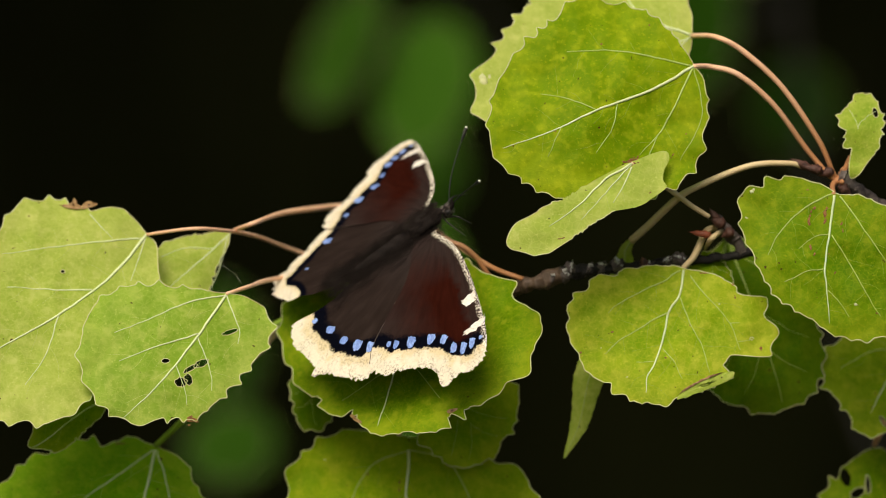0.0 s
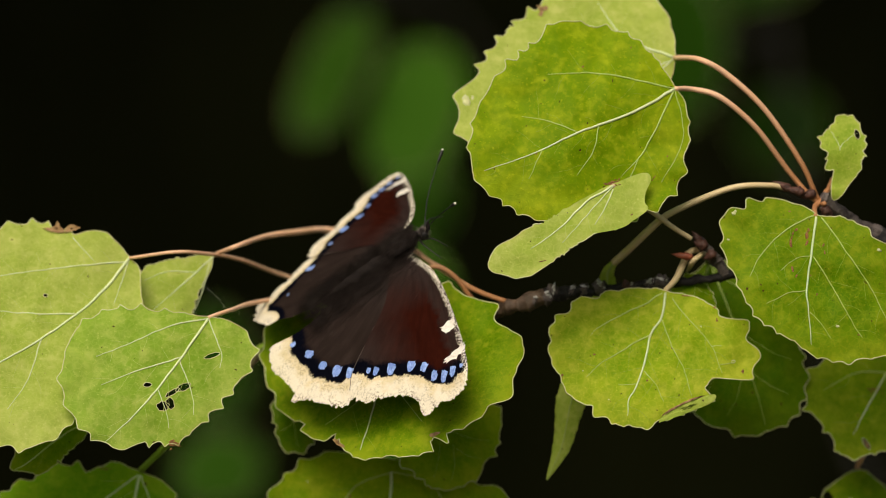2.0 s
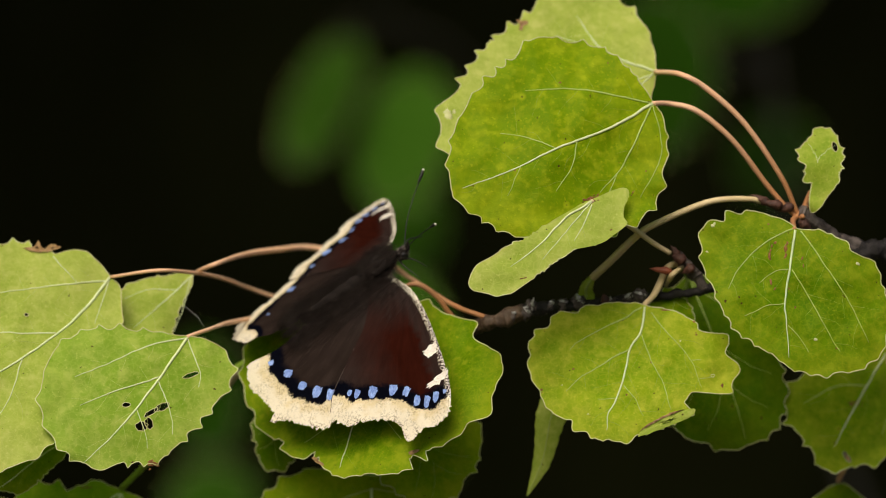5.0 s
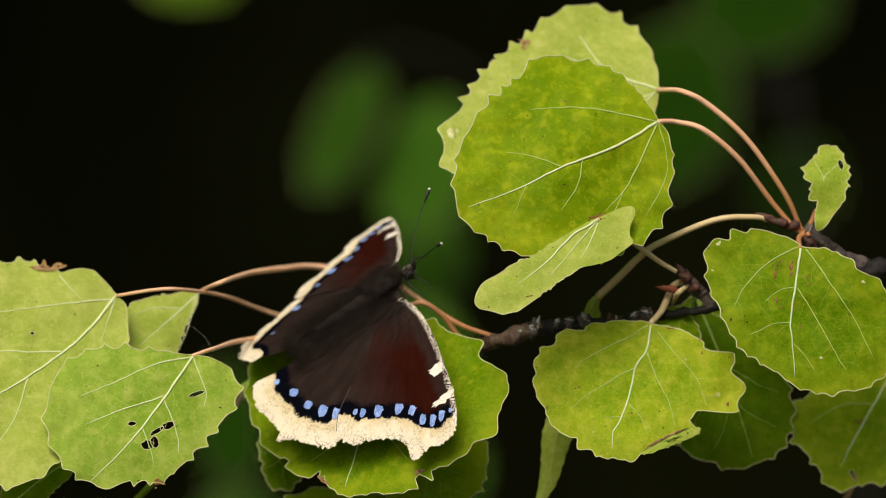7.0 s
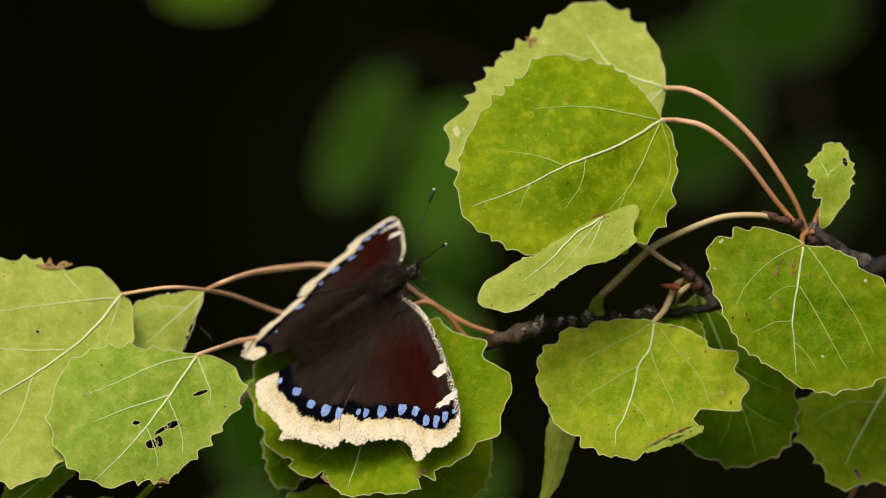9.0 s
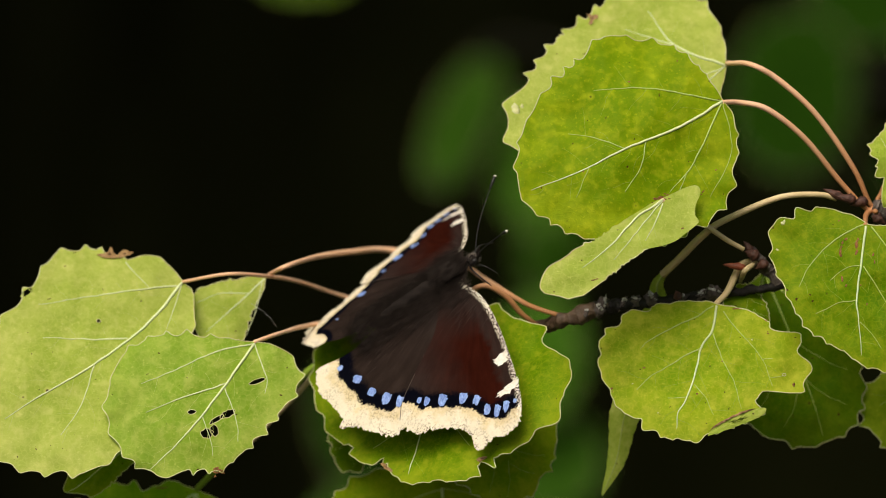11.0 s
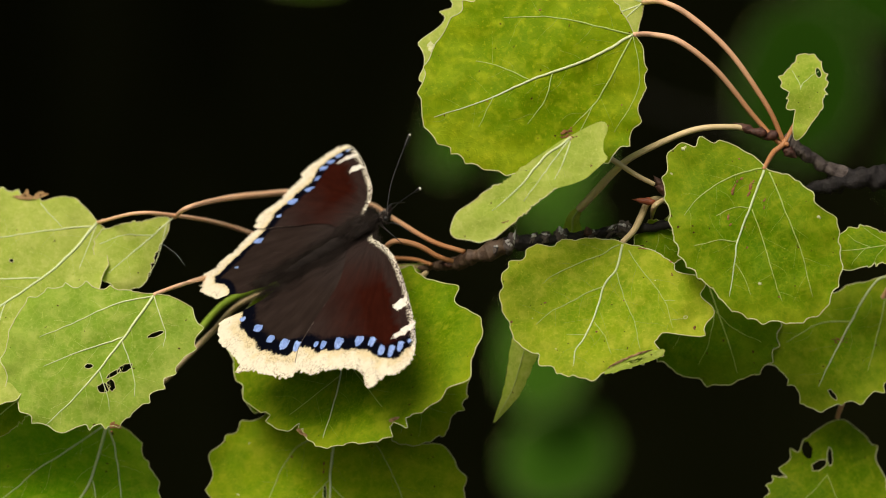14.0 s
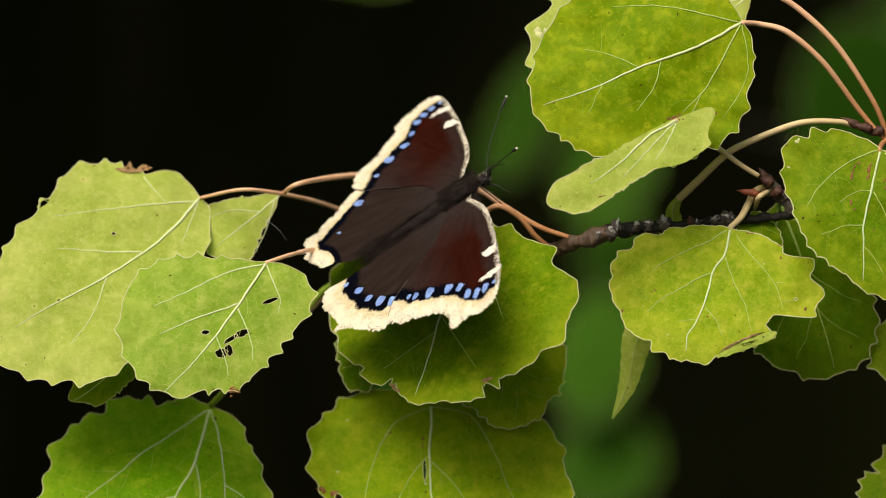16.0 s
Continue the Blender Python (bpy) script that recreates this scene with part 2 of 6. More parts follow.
# main twig: dark bark taken near black, its shade put into the colour
BARK_SHADE_TINTED = plain_material("bark_shade_tinted", (0.005, 0.004, 0.004), (0.034, 0.030, 0.029), 420, 0.7, 1.0, shine=0.2)
LICHEN = plain_material("lichen", (0.16, 0.15, 0.14), (0.66, 0.65, 0.63), 1500, 0.85, 0.6)
# grey bark of the far shoot, darkened in colour to stand in shade
BARK_FAR_SHADE = plain_material("bark_far_shade", (0.006, 0.005, 0.004), (0.014, 0.012, 0.010), 60, 0.9, 0.3)
BARK_YOUNG = plain_material("bark_young", (0.035, 0.019, 0.011), (0.15, 0.095, 0.06), 420, 0.6, 0.7)
BUD = plain_material("bud", (0.022, 0.010, 0.007), (0.13, 0.045, 0.026), 600, 0.6, 0.6)
BUD_RED = plain_material("bud_red", (0.16, 0.035, 0.015), (0.34, 0.09, 0.035), 500, 0.5, 0.3)


# ---- mesh helpers ----
def part(name, bm, material, parent=None, label="", smooth=True, at=None):
    """One mesh object from a bmesh, under parent, with its origin at the point at (in metres)."""
    if at is not None:
        bmesh.ops.translate(bm, verts=bm.verts, vec=-Vector(at))
    bm.normal_update()
    me = bpy.data.meshes.new(name)
    bm.to_mesh(me)
    bm.free()
    if smooth:
        me.shade_smooth()
    if material:
        me.materials.append(material)
    ob = new(name, me)
    if parent is not None:
        ob.parent = parent
    if at is not None:
        ob.location = Vector(at) - (origin_of(parent) if parent is not None else Vector())
    return tagged(ob, label) if label else ob


def origin_of(ob):
    """Where a thing's or a part's own zero lies in the branch's measures."""
    o = Vector()
    while ob is not None and ob.parent is not None:
        o += ob.location
        ob = ob.parent
    return o


def curve_through(points, steps):
    """A smooth line through points (Catmull-Rom), with so many steps from point to point."""
    p = [Vector(q) for q in points]
    p = [p[0] * 2 - p[1]] + p + [p[-1] * 2 - p[-2]]
    out = []
    for a, b, c, d in zip(p, p[1:], p[2:], p[3:]):
        for i in range(steps):
            t = i / steps
            out.append(0.5 * (2 * b + (c - a) * t + (2 * a - 5 * b + 4 * c - d) * t ** 2 + (3 * b - a - 3 * c + d) * t ** 3))
    return out + [p[-2]]


def tube(bm, line, radii, sides=8, rough=0.0):
    """A closed tube along a line; radii are given along it and eased between."""
    n, rings = len(line), []
    side = Vector((0.21, 0.97, 0.1))
    for i, p in enumerate(line):
        along = (line[min(i + 1, n - 1)] - line[max(i - 1, 0)]).normalized()
        u = along.cross(side).normalized()
        v = along.cross(u)
        f = i / (n - 1) * (len(radii) - 1)
        k = min(int(f), len(radii) - 2)
        r = radii[k] + (radii[k + 1] - radii[k]) * (f - k)
        ring = []
        for s in range(sides):
            a = 2 * math.pi * s / sides
            way = u * math.cos(a) + v * math.sin(a)
            swell = 1 + rough * noise.noise((p + way * r) * 420) if rough else 1
            ring.append(bm.verts.new(p + way * r * swell))
        rings.append(ring)
    for a, b in zip(rings, rings[1:]):
        for s in range(sides):
            bm.faces.new((a[s], a[(s + 1) % sides], b[(s + 1) % sides], b[s]))
    bm.faces.new(rings[0][::-1])
    bm.faces.new(rings[-1])
    return bm


def bud(bm, centre, long, wide, turn):
    """A pointed bud of overlapping scales."""
    blob(bm, (0, 0, 0), (1, 1, 1), None, 0.0, 3)
    m = Matrix.Rotation(radians(turn), 4, "Y").to_3x3()
    for v in bm.verts:
        t = v.co.x
        thin = (1 - max(0.0, t) ** 1.4 * 0.92) * (1 + 0.13 * math.sin(t * 9 + math.atan2(v.co.z, v.co.y) * 2))
        v.co = m @ Vector((t * long * (1.5 if t > 0 else 0.8), v.co.y * wide * thin, v.co.z * wide * thin)) + Vector(centre)
    return bm


def blob(bm, centre, axes, turn=None, rough=0.0, detail=2):
    """A rounded lump with the three half axes, roughened."""
    made = bmesh.ops.create_icosphere(bm, subdivisions=detail, radius=1.0)["verts"]
    m = (turn or Matrix()).to_3x3()
    for v in made:
        k = 1 + rough * noise.noise(v.co * 2.3 + Vector(centre) * 900)
        v.co = m @ Vector((v.co.x * axes[0], v.co.y * axes[1], v.co.z * axes[2])) * k + Vector(centre)
    return bm


# ---- leaves ----
lying, stalk_of = {}, {}     # each blade's surface; its stalk and the joint of the two


def leaf(owner, label, centre, depth, radii, stalk_joint, tip, tilt, stalk, stalk_base, material,
         teeth=(1.0, 24), bites=(), holes=(), scar=None, ribs=(), veined=True, rooted=None, tan_stalk=False, bare=None, stout=1.1, streaks=(), dots=()):
    """An aspen leaf, in millimetres: a toothed round blade given by its reach in even directions round its centre,
    its stalk, ribs and rim. bare: a stretch of directions, in degrees, with no rim. streaks: brown marks (x, z, half length, half width, turn); dots: pale ones. tilt: how far it leans back towards its side and towards its top."""
    seed = len(owner.children) * 3.7 + depth
    n, cx, cz = len(radii), *centre
    count = max(1, round(teeth[1]))

    def reach(a):
        f = (a / (2 * math.pi) * n) % n
        i, t = int(f), f - int(f)
        p, q, r, s = (radii[(i + k) % n] for k in (-1, 0, 1, 2))
        base = 0.5 * (2 * q + (r - p) * t + (2 * p - 5 * q + 4 * r - s) * t ** 2 + (3 * q - p - 3 * r + s) * t ** 3)
        c, s_ = math.cos(a), math.sin(a)
        phase = a * count + 5.0 * noise.noise(Vector((c * 1.7, s_ * 1.7, seed))) + 1.4 * noise.noise(Vector((c * 5, s_ * 5, seed)))
        size = teeth[0] * max(0.38, 0.75 + 0.9 * noise.noise(Vector((c * 2.6, s_ * 2.6, seed + 9))))
        joint = math.atan2(stalk_joint[1] - cz, stalk_joint[0] - cx)
        near = abs((a - joint + math.pi) % (2 * math.pi) - math.pi)
        size *= min(1.0, max(0.0, (near - 0.22) / 0.4))
        base += size * 0.75 * (0.62 - math.sqrt(math.sin(phase / 2 + 0.30 * math.sin(phase)) ** 2 + 0.05))
        base += size * 0.32 * math.cos(phase + 0.5 * math.sin(phase + 0.6))
        base += 0.45 * noise.noise(Vector((c * 7, s_ * 7, seed + 2)))
        base += 0.12 * noise.noise(Vector((math.cos(a) * 22, math.sin(a) * 22, seed)))
        for at, deep, wide in bites:
            d = abs((a - radians(at) + math.pi) % (2 * math.pi) - math.pi) / radians(wide)
            if d < 1:
                base -= deep * (1 - d ** 4) * (0.8 + 0.7 * noise.noise(Vector((a * 18, seed, 0)))) + 0.12 * noise.noise(Vector((a * 90, seed, 3)))
        return base

    def surface(x, z, lift=0.0):
        u, v = x - cx, z - cz
        rr = math.hypot(u, v) / max(radii)
        y = depth + tilt[0] * u + tilt[1] * v + 2.4 * rr * rr
        y += 2.4 * noise.noise(Vector((x * 0.055, z * 0.055, seed))) + 0.6 * noise.noise(Vector((x * 0.2, z * 0.2, seed)))
        if rr > 0.7:
            y += (rr - 0.7) * 6.0 * noise.noise(Vector((x * 0.16, z * 0.16, seed + 4)))
        return Vector((x, y - lift, z)) * MM

    base = Vector(stalk_base) * MM
    big = max(radii) > 12
    segments, rings = (312, 26 if not holes else 60) if big else (144, 26)
    bm = bmesh.new()
    edge = [reach(2 * math.pi * s / segments) for s in range(segments)]
    middle = bm.verts.new(surface(cx, cz))
    grid, flat = [], {}
    for k in range(1, rings + 1):
        row = []
        for s in range(segments):
            a, r = 2 * math.pi * s / segments, edge[s] * (k / rings) ** 0.9
            x, z = cx + r * math.cos(a), cz + r * math.sin(a)
            v = bm.verts.new(surface(x, z))
            flat[v] = (x, z)
            row.append(v)
        grid.append(row)
    for s in range(segments):
        bm.faces.new((middle, grid[0][s], grid[0][(s + 1) % segments]))
        for a, b in zip(grid, grid[1:]):
            bm.faces.new((a[s], b[s], b[(s + 1) % segments], a[(s + 1) % segments]))
    for hx, hz, ha, hb, turn in holes:
        c, s_ = math.cos(turn), math.sin(turn)

        def inside(v):
            u, w = flat[v][0] - hx, flat[v][1] - hz
            u, w = u * c + w * s_, w * c - u * s_
            wob = 1 + 0.25 * noise.noise(Vector((u * 1.7, w * 1.7, hx)))
            return math.hypot(u / ha, w / hb) / wob
        gone = [f for f in bm.faces if all(v in flat and inside(v) < 1 for v in f.verts)]
        bmesh.ops.delete(bm, geom=gone, context="FACES")
        for v in bm.verts:
            if v in flat and inside(v) < 1:
                q = max(inside(v), 0.05)
                x, z = hx + (flat[v][0] - hx) / q, hz + (flat[v][1] - hz) / q
                v.co, flat[v] = surface(x, z), (x, z)
    reach_of = {v: k for k, row in enumerate(grid) for v in row if v.is_valid}
    rims = np.array([reach_of.get(v, 0) / (rings - 1) for v in bm.verts], dtype=np.float32)
    blade = part("leaf", bm, material, owner, label, at=base)
    blade.data.attributes.new("rim", "FLOAT", "POINT").data.foreach_set("value", rims)

    rim = bmesh.new()
    line = [surface(cx + edge[s % segments] * math.cos(2 * math.pi * s / segments),
                    cz + edge[s % segments] * math.sin(2 * math.pi * s / segments)) for s in range(segments + 1)]
    if bare:
        line = line[round(bare[1] / 360 * segments):]
    tube(rim, line, (0.13 * MM, 0.13 * MM), 5)
    part("leaf_rim", rim, RIM, blade, at=base)
    for hx, hz, ha, hb, turn in holes:
        c, s_, loop = math.cos(turn), math.sin(turn), []
        for i in range(25):
            t = 2 * math.pi * i / 24
            u, w = ha * math.cos(t), hb * math.sin(t)
            wob = 1 + 0.25 * noise.noise(Vector((u * 1.7, w * 1.7, hx)))
            u, w = u * wob, w * wob
            x, z = hx + u * c - w * s_, hz + u * s_ + w * c
            if math.hypot(x - cx, z - cz) < reach(math.atan2(z - cz, x - cx)):
                loop.append(surface(x, z, 0.03))
        if len(loop) == 25:
            part("hole_rim", tube(bmesh.new(), loop, (0.10 * MM, 0.10 * MM), 5), RIM, blade, at=base)

    if veined:
        jx, jz = stalk_joint
        way = math.atan2(tip[1] - jz, tip[0] - jx)
        length = math.hypot(tip[0] - jx, tip[1] - jz)
        pale = VEIN_PALE if material in (LEAF_PALE, LEAF_MID, LEAF_SOFT, LEAF_GREEN) else VEIN

        def rib(name, start, goal, bend, thick, thin):
            sx, sz = start
            gx, gz = goal
            pts = []
            for i in range(13):
                t = i / 12
                side = bend * math.sin(t * math.pi) + 0.35 * noise.noise(Vector((t * 4, seed, gx)))
                px, pz = sx + (gx - sx) * t, sz + (gz - sz) * t
                d = math.hypot(gx - sx, gz - sz) or 1
                pts.append(surface(px - (gz - sz) / d * side, pz + (gx - sx) / d * side, 0.08))
            return part(name, tube(bmesh.new(), pts, (thick * MM, thin * MM), 6), pale, blade, at=base)

        def towards(start, angle, fraction):
            """The point that fraction of the way from start to the rim."""
            d = 0.0
            while d < 90:
                x, z = start[0] + d * math.cos(angle), start[1] + d * math.sin(angle)
                if math.hypot(x - cx, z - cz) > reach(math.atan2(z - cz, x - cx)):
                    break
                d += 0.5
            return start[0] + fraction * d * math.cos(angle), start[1] + fraction * d * math.sin(angle)

        k = min(1.0, length / 45)
        for i, way_points in enumerate(ribs):
            pts = [surface(p.x + 0.22 * noise.noise(Vector((p.x * 0.35, p.z * 0.35, i))), p.z + 0.22 * noise.noise(Vector((p.x * 0.35, p.z * 0.35, i + 9))), 0.06)
                   for p in curve_through([Vector((x, 0, z)) for x, z in way_points], 8)]
            thick = (0.36, 0.20, 0.20, 0.14, 0.13, 0.10, 0.09)[min(i, 6)] * k + 0.03
            part("midrib" if i == 0 else "side_vein", tube(bmesh.new(), pts, (thick * MM, thick * 0.7 * MM, 0.07 * MM), 6), VEIN_PALE if i == 0 else pale, blade, at=base)
        if ribs:
            fine, rnd = bmesh.new(), random.Random(int(abs(seed) * 100))
            for i, way_points in enumerate(ribs[:6]):
                line = curve_through([Vector((x, 0, z)) for x, z in way_points], 8)
                run, gap, sign = 0.0, rnd.uniform(2.0, 4.0), 1
                for p, q in zip(line, line[1:-2]):
                    run += (q - p).length
                    if run < gap:
                        continue
                    run, gap, sign = 0.0, rnd.uniform(2.2, 4.6), -sign
                    a = math.atan2(q.z - p.z, q.x - p.x) + sign * radians(rnd.uniform(42, 66))
                    x, z, pts = q.x, q.z, []
                    for s in range(rnd.randint(6, 13)):
                        if math.hypot(x - cx, z - cz) > 0.93 * reach(math.atan2(z - cz, x - cx)):
                            break
                        pts.append(surface(x, z, 0.03))
                        a += rnd.gauss(-sign * 0.03, 0.13)
                        x, z = x + 0.7 * math.cos(a), z + 0.7 * math.sin(a)
                    if len(pts) > 2:
                        tube(fine, pts, (0.05 * MM, 0.035 * MM, 0.02 * MM), 4)
            tagged(part("vein_network", fine, VEIN_FINE if pale is VEIN_PALE else VEIN_FAINT, blade, at=base), kind="stuff")
        if not ribs:
            rib("midrib", (jx, jz), towards((jx, jz), way, 0.96), 0.9 * k, 0.24 * k + 0.05, 0.08)
            for sign in (1, -1):
                for spread, frac, thick in ((38, 0.86, 0.14), (72, 0.8, 0.09)):
                    a = way + sign * radians(spread + 5 * noise.noise(Vector((seed, spread, sign))))
                    rib("side_vein", (jx, jz), towards((jx, jz), a, frac), -sign * 1.6 * k, thick * k + 0.05, 0.06)
                for along, spread, frac in ((0.36, 40, 0.82), (0.60, 36, 0.8)):
                    along += 0.05 * noise.noise(Vector((seed, along * 9, sign * 3)))
                    s = (jx + math.cos(way) * length * along, jz + math.sin(way) * length * along)
                    rib("side_vein", s, towards(s, way + sign * radians(spread), frac), -sign * 1.0 * k, 0.08 * k + 0.03, 0.04)
        start = surface(jx, jz, 0.05)
        pts = [start] + [Vector(p) * MM for p in stalk] + [base]
        if rooted:
            pts.append(base + Vector(rooted) * MM)
        line = curve_through(pts, 8)
        red = not tan_stalk
        stalk_of[blade] = part("leaf_stalk", tube(bmesh.new(), line, [r * stout * MM for r in (0.54 * (0.6 + 0.4 * k), 0.66, 0.60, 0.52)], 10),
             STALK_PINK if red else VEIN_FAINT if material in (LEAF_GREEN, LEAF_SHADE_DULLED) else STALK_GREEN, blade, at=base), start - base
    if scar:
        sx, sz, sa, sb = scar
        rnd = random.Random(int(abs(sx) * 10))
        streaks = [(rnd.gauss(sx, sa * 0.55), rnd.gauss(sz, sb * 0.55), sa * rnd.uniform(0.12, 0.34), sb * rnd.uniform(0.12, 0.34), 0) for i in range(24)] + list(streaks)
    for marks, name, material_of in ((streaks, "leaf_scar", SCAR), (dots, "pale_fleck", RIM)):
        bm, rnd = bmesh.new(), random.Random(len(marks))
        for x, z, a, b, turn in marks:
            for k in range(1 + round(3 * max(a, b))):
                along = rnd.uniform(-1, 1) * max(a - b, 0)
                u, w = along * math.cos(turn), along * math.sin(turn)
                o = surface(x + u + rnd.gauss(0, 0.4 * b), z + w + rnd.gauss(0, 0.4 * b), 0.02)
                size = rnd.uniform(0.45, 1.0)
                blob(bm, o, (min(a, b * 2.2) * size * MM, 0.05 * MM, b * size * MM), Matrix.Rotation(-turn, 4, "Y"), 0.8, 2)
        if marks:
            tagged(part(name, bm, material_of, blade, "brown withered scar" if marks is streaks else "", at=base), kind="stuff")
    lying[blade] = surface
    return blade


def withered(blade, label, outline, material, curl=1.2, name="withered_flap"):
    """A dry crumpled flap on a leaf's edge, by its outline in millimetres."""
    base = origin_of(blade)
    cx, cz = sum(x for x, z in outline) / len(outline), sum(z for x, z in outline) / len(outline)
    line = curve_through([Vector((x, 0, z)) for x, z in outline + outline[:1]], 5)[:-1]
    bm = bmesh.new()
    rows = []
    for k in range(1, 6):
        row = []
        for p in line:
            x, z = cx + (p.x - cx) * k / 5, cz + (p.z - cz) * k / 5
            q = Vector((x * 0.9, z * 0.9, 3))
            jag = 0.22 * k / 5
            row.append(bm.verts.new(lying[blade](x + jag * noise.noise(q * 4), z + jag * noise.noise(q * 4 + Vector((5, 0, 0))), 0.25 + curl * (0.5 + noise.noise(q)) * 0.4)))
        rows.append(row)
    n = len(line)
    bm.faces.new(rows[0])
    for a, b in zip(rows, rows[1:]):
        for i in range(n):
            bm.faces.new((a[i], a[(i + 1) % n], b[(i + 1) % n], b[i]))
    return part(name, bm, material, blade, label, at=base)


branch = tagged(new("aspen_branch"), "aspen twig with grey-brown bark and yellow-green leaves", "branch")
branch.location = (0, 0, Z0)
leaf_e = leaf(branch, "large pale yellow-green aspen leaf with a browned upper notch", centre=(-102.9, -28.4), depth=-5,
    radii=(24.3, 26.3, 27.6, 28.8, 28.6, 28.8, 28.2, 25, 24.9, 26.4, 26.3, 26.9, 24.4, 23, 22.5, 22.7, 23.6, 24.7, 26.1, 28, 30.3, 32.5, 34.8, 34.1, 31.8, 31, 29.5, 29.3, 27.9, 25.7, 23.9, 22.9, 22.5, 22.1, 22.5, 23.2),
    stalk_joint=(-80.2, -11.3), tip=(-130.8, -43.8), tilt=(0.1, 0.62), stalk=[(-69.0, 2, -9.6), (-62.1, 8, -9.9), (-53.7, 30, -11.7), (-41.1, 48, -16.6), (-16.5, 46, -22.9)], stalk_base=(6.4, 18.0, -23.8),
    stout=0.75, material=LEAF_PALE, teeth=(1.5, 26), holes=[(-118.5, -13.1, 1.82, 0.7, 0.65), (-100.5, -20.5, 0.56, 0.42, 0)], ribs=[[(-80.2, -11.3), (-88.5, -21.5), (-101.1, -31.2), (-113.4, -38.2), (-122.4, -43.8)], [(-81.0, -12.2), (-88.5, -12.7), (-101.1, -14.2), (-115.5, -16.2)], [(-93.1, -25.0), (-102.9, -25.0), (-114.1, -24.3)], [(-101.1, -31.2), (-103.9, -41.0), (-108.5, -48.0)], [(-80.2, -11.3), (-83.7, -22.9)], [(-94.5, -6.1), (-88.5, -12.4)]])
leaf_f = leaf(branch, "pale green aspen leaf with ragged insect holes", centre=(-71.8, -40.7), depth=-15,
    radii=(20.4, 24, 23.3, 20.2, 17.4, 16.3, 16.3, 17.7, 19.7, 22.1, 24.4, 24.3, 24.6, 24.1, 23, 21.9, 19.6, 17.1, 16.2, 16.5, 15.4, 15.1, 15.7, 17.2),
    stalk_joint=(-60.7, -26.1), tip=(-85.6, -57.7), tilt=(0.12, 0.4), stalk=[(-55.2, 2, -24.3), (-49.0, 22, -22.7), (-31.0, 38, -20.6), (-3.3, 26, -22.0)], stalk_base=(5.0, 20.0, -23.9),
    stout=0.9, material=LEAF_SOFT, teeth=(1.12, 24), holes=[(-75.0, -42.5, 0.98, 0.56, 0), (-71.1, -47.6, 1.54, 1.12, 0), (-69.3, -47.0, 0.98, 1.4, 0.3), (-66.3, -43.0, 1.82, 0.84, 0.35), (-68.9, -44.3, 1.96, 0.56, 0.5), (-59.6, -35.4, 2.1, 0.56, 0.3)], scar=(-68.1, -56.6, 1.4, 0.84), ribs=[[(-60.7, -26.4), (-66.9, -35.8), (-72.5, -43.4), (-78.7, -50.6), (-85.2, -56.6)], [(-60.7, -26.4), (-69.7, -28.2), (-80.8, -33.1), (-87.7, -35.8)], [(-66.9, -35.8), (-78.0, -39.3), (-86.3, -42.7)], [(-60.7, -26.4), (-57.3, -34.4), (-57.5, -38.3)], [(-67.4, -36.5), (-64.2, -44.1), (-63.5, -49.7)], [(-72.5, -43.4), (-70.0, -49.7), (-69.7, -53.1)]])
leaf_g = leaf(branch, "yellowish green aspen leaf partly hidden behind two others", centre=(-69.2, -18.5), depth=14,
    radii=(6.2, 7.3, 9.8, 11.7, 9.2, 7.8, 7.2, 7.1, 7.3, 8.2, 9.4, 9.7, 9.7, 9.7, 9.9, 10.1, 10.3, 10.5, 9.7, 9.3, 7.8, 6.5, 5.9, 5.7),
    stalk_joint=(-59.3, -10.1), tip=(-74.9, -28.2), tilt=(0.1, 0.3), stalk=[(-54.4, 8, -8.1), (-47.3, 26, -5.8), (-38.8, 40, -4.7), (-30.3, 50, -4.4), (-13.3, 48, -7.6), (-5.5, 32, -12.0), (5.1, 14, -18.3)], stalk_base=(13.4, 9.0, -21.3),
    stout=1.15, material=LEAF_PALE, teeth=(0.31, 16), ribs=[[(-59.7, -10.5), (-64.3, -14.7), (-69.9, -19.7), (-74.9, -24.2)], [(-61.0, -11.6), (-62.6, -19.0), (-64.8, -25.1)], [(-64.3, -14.7), (-72.1, -14.7), (-77.3, -16.8)]])
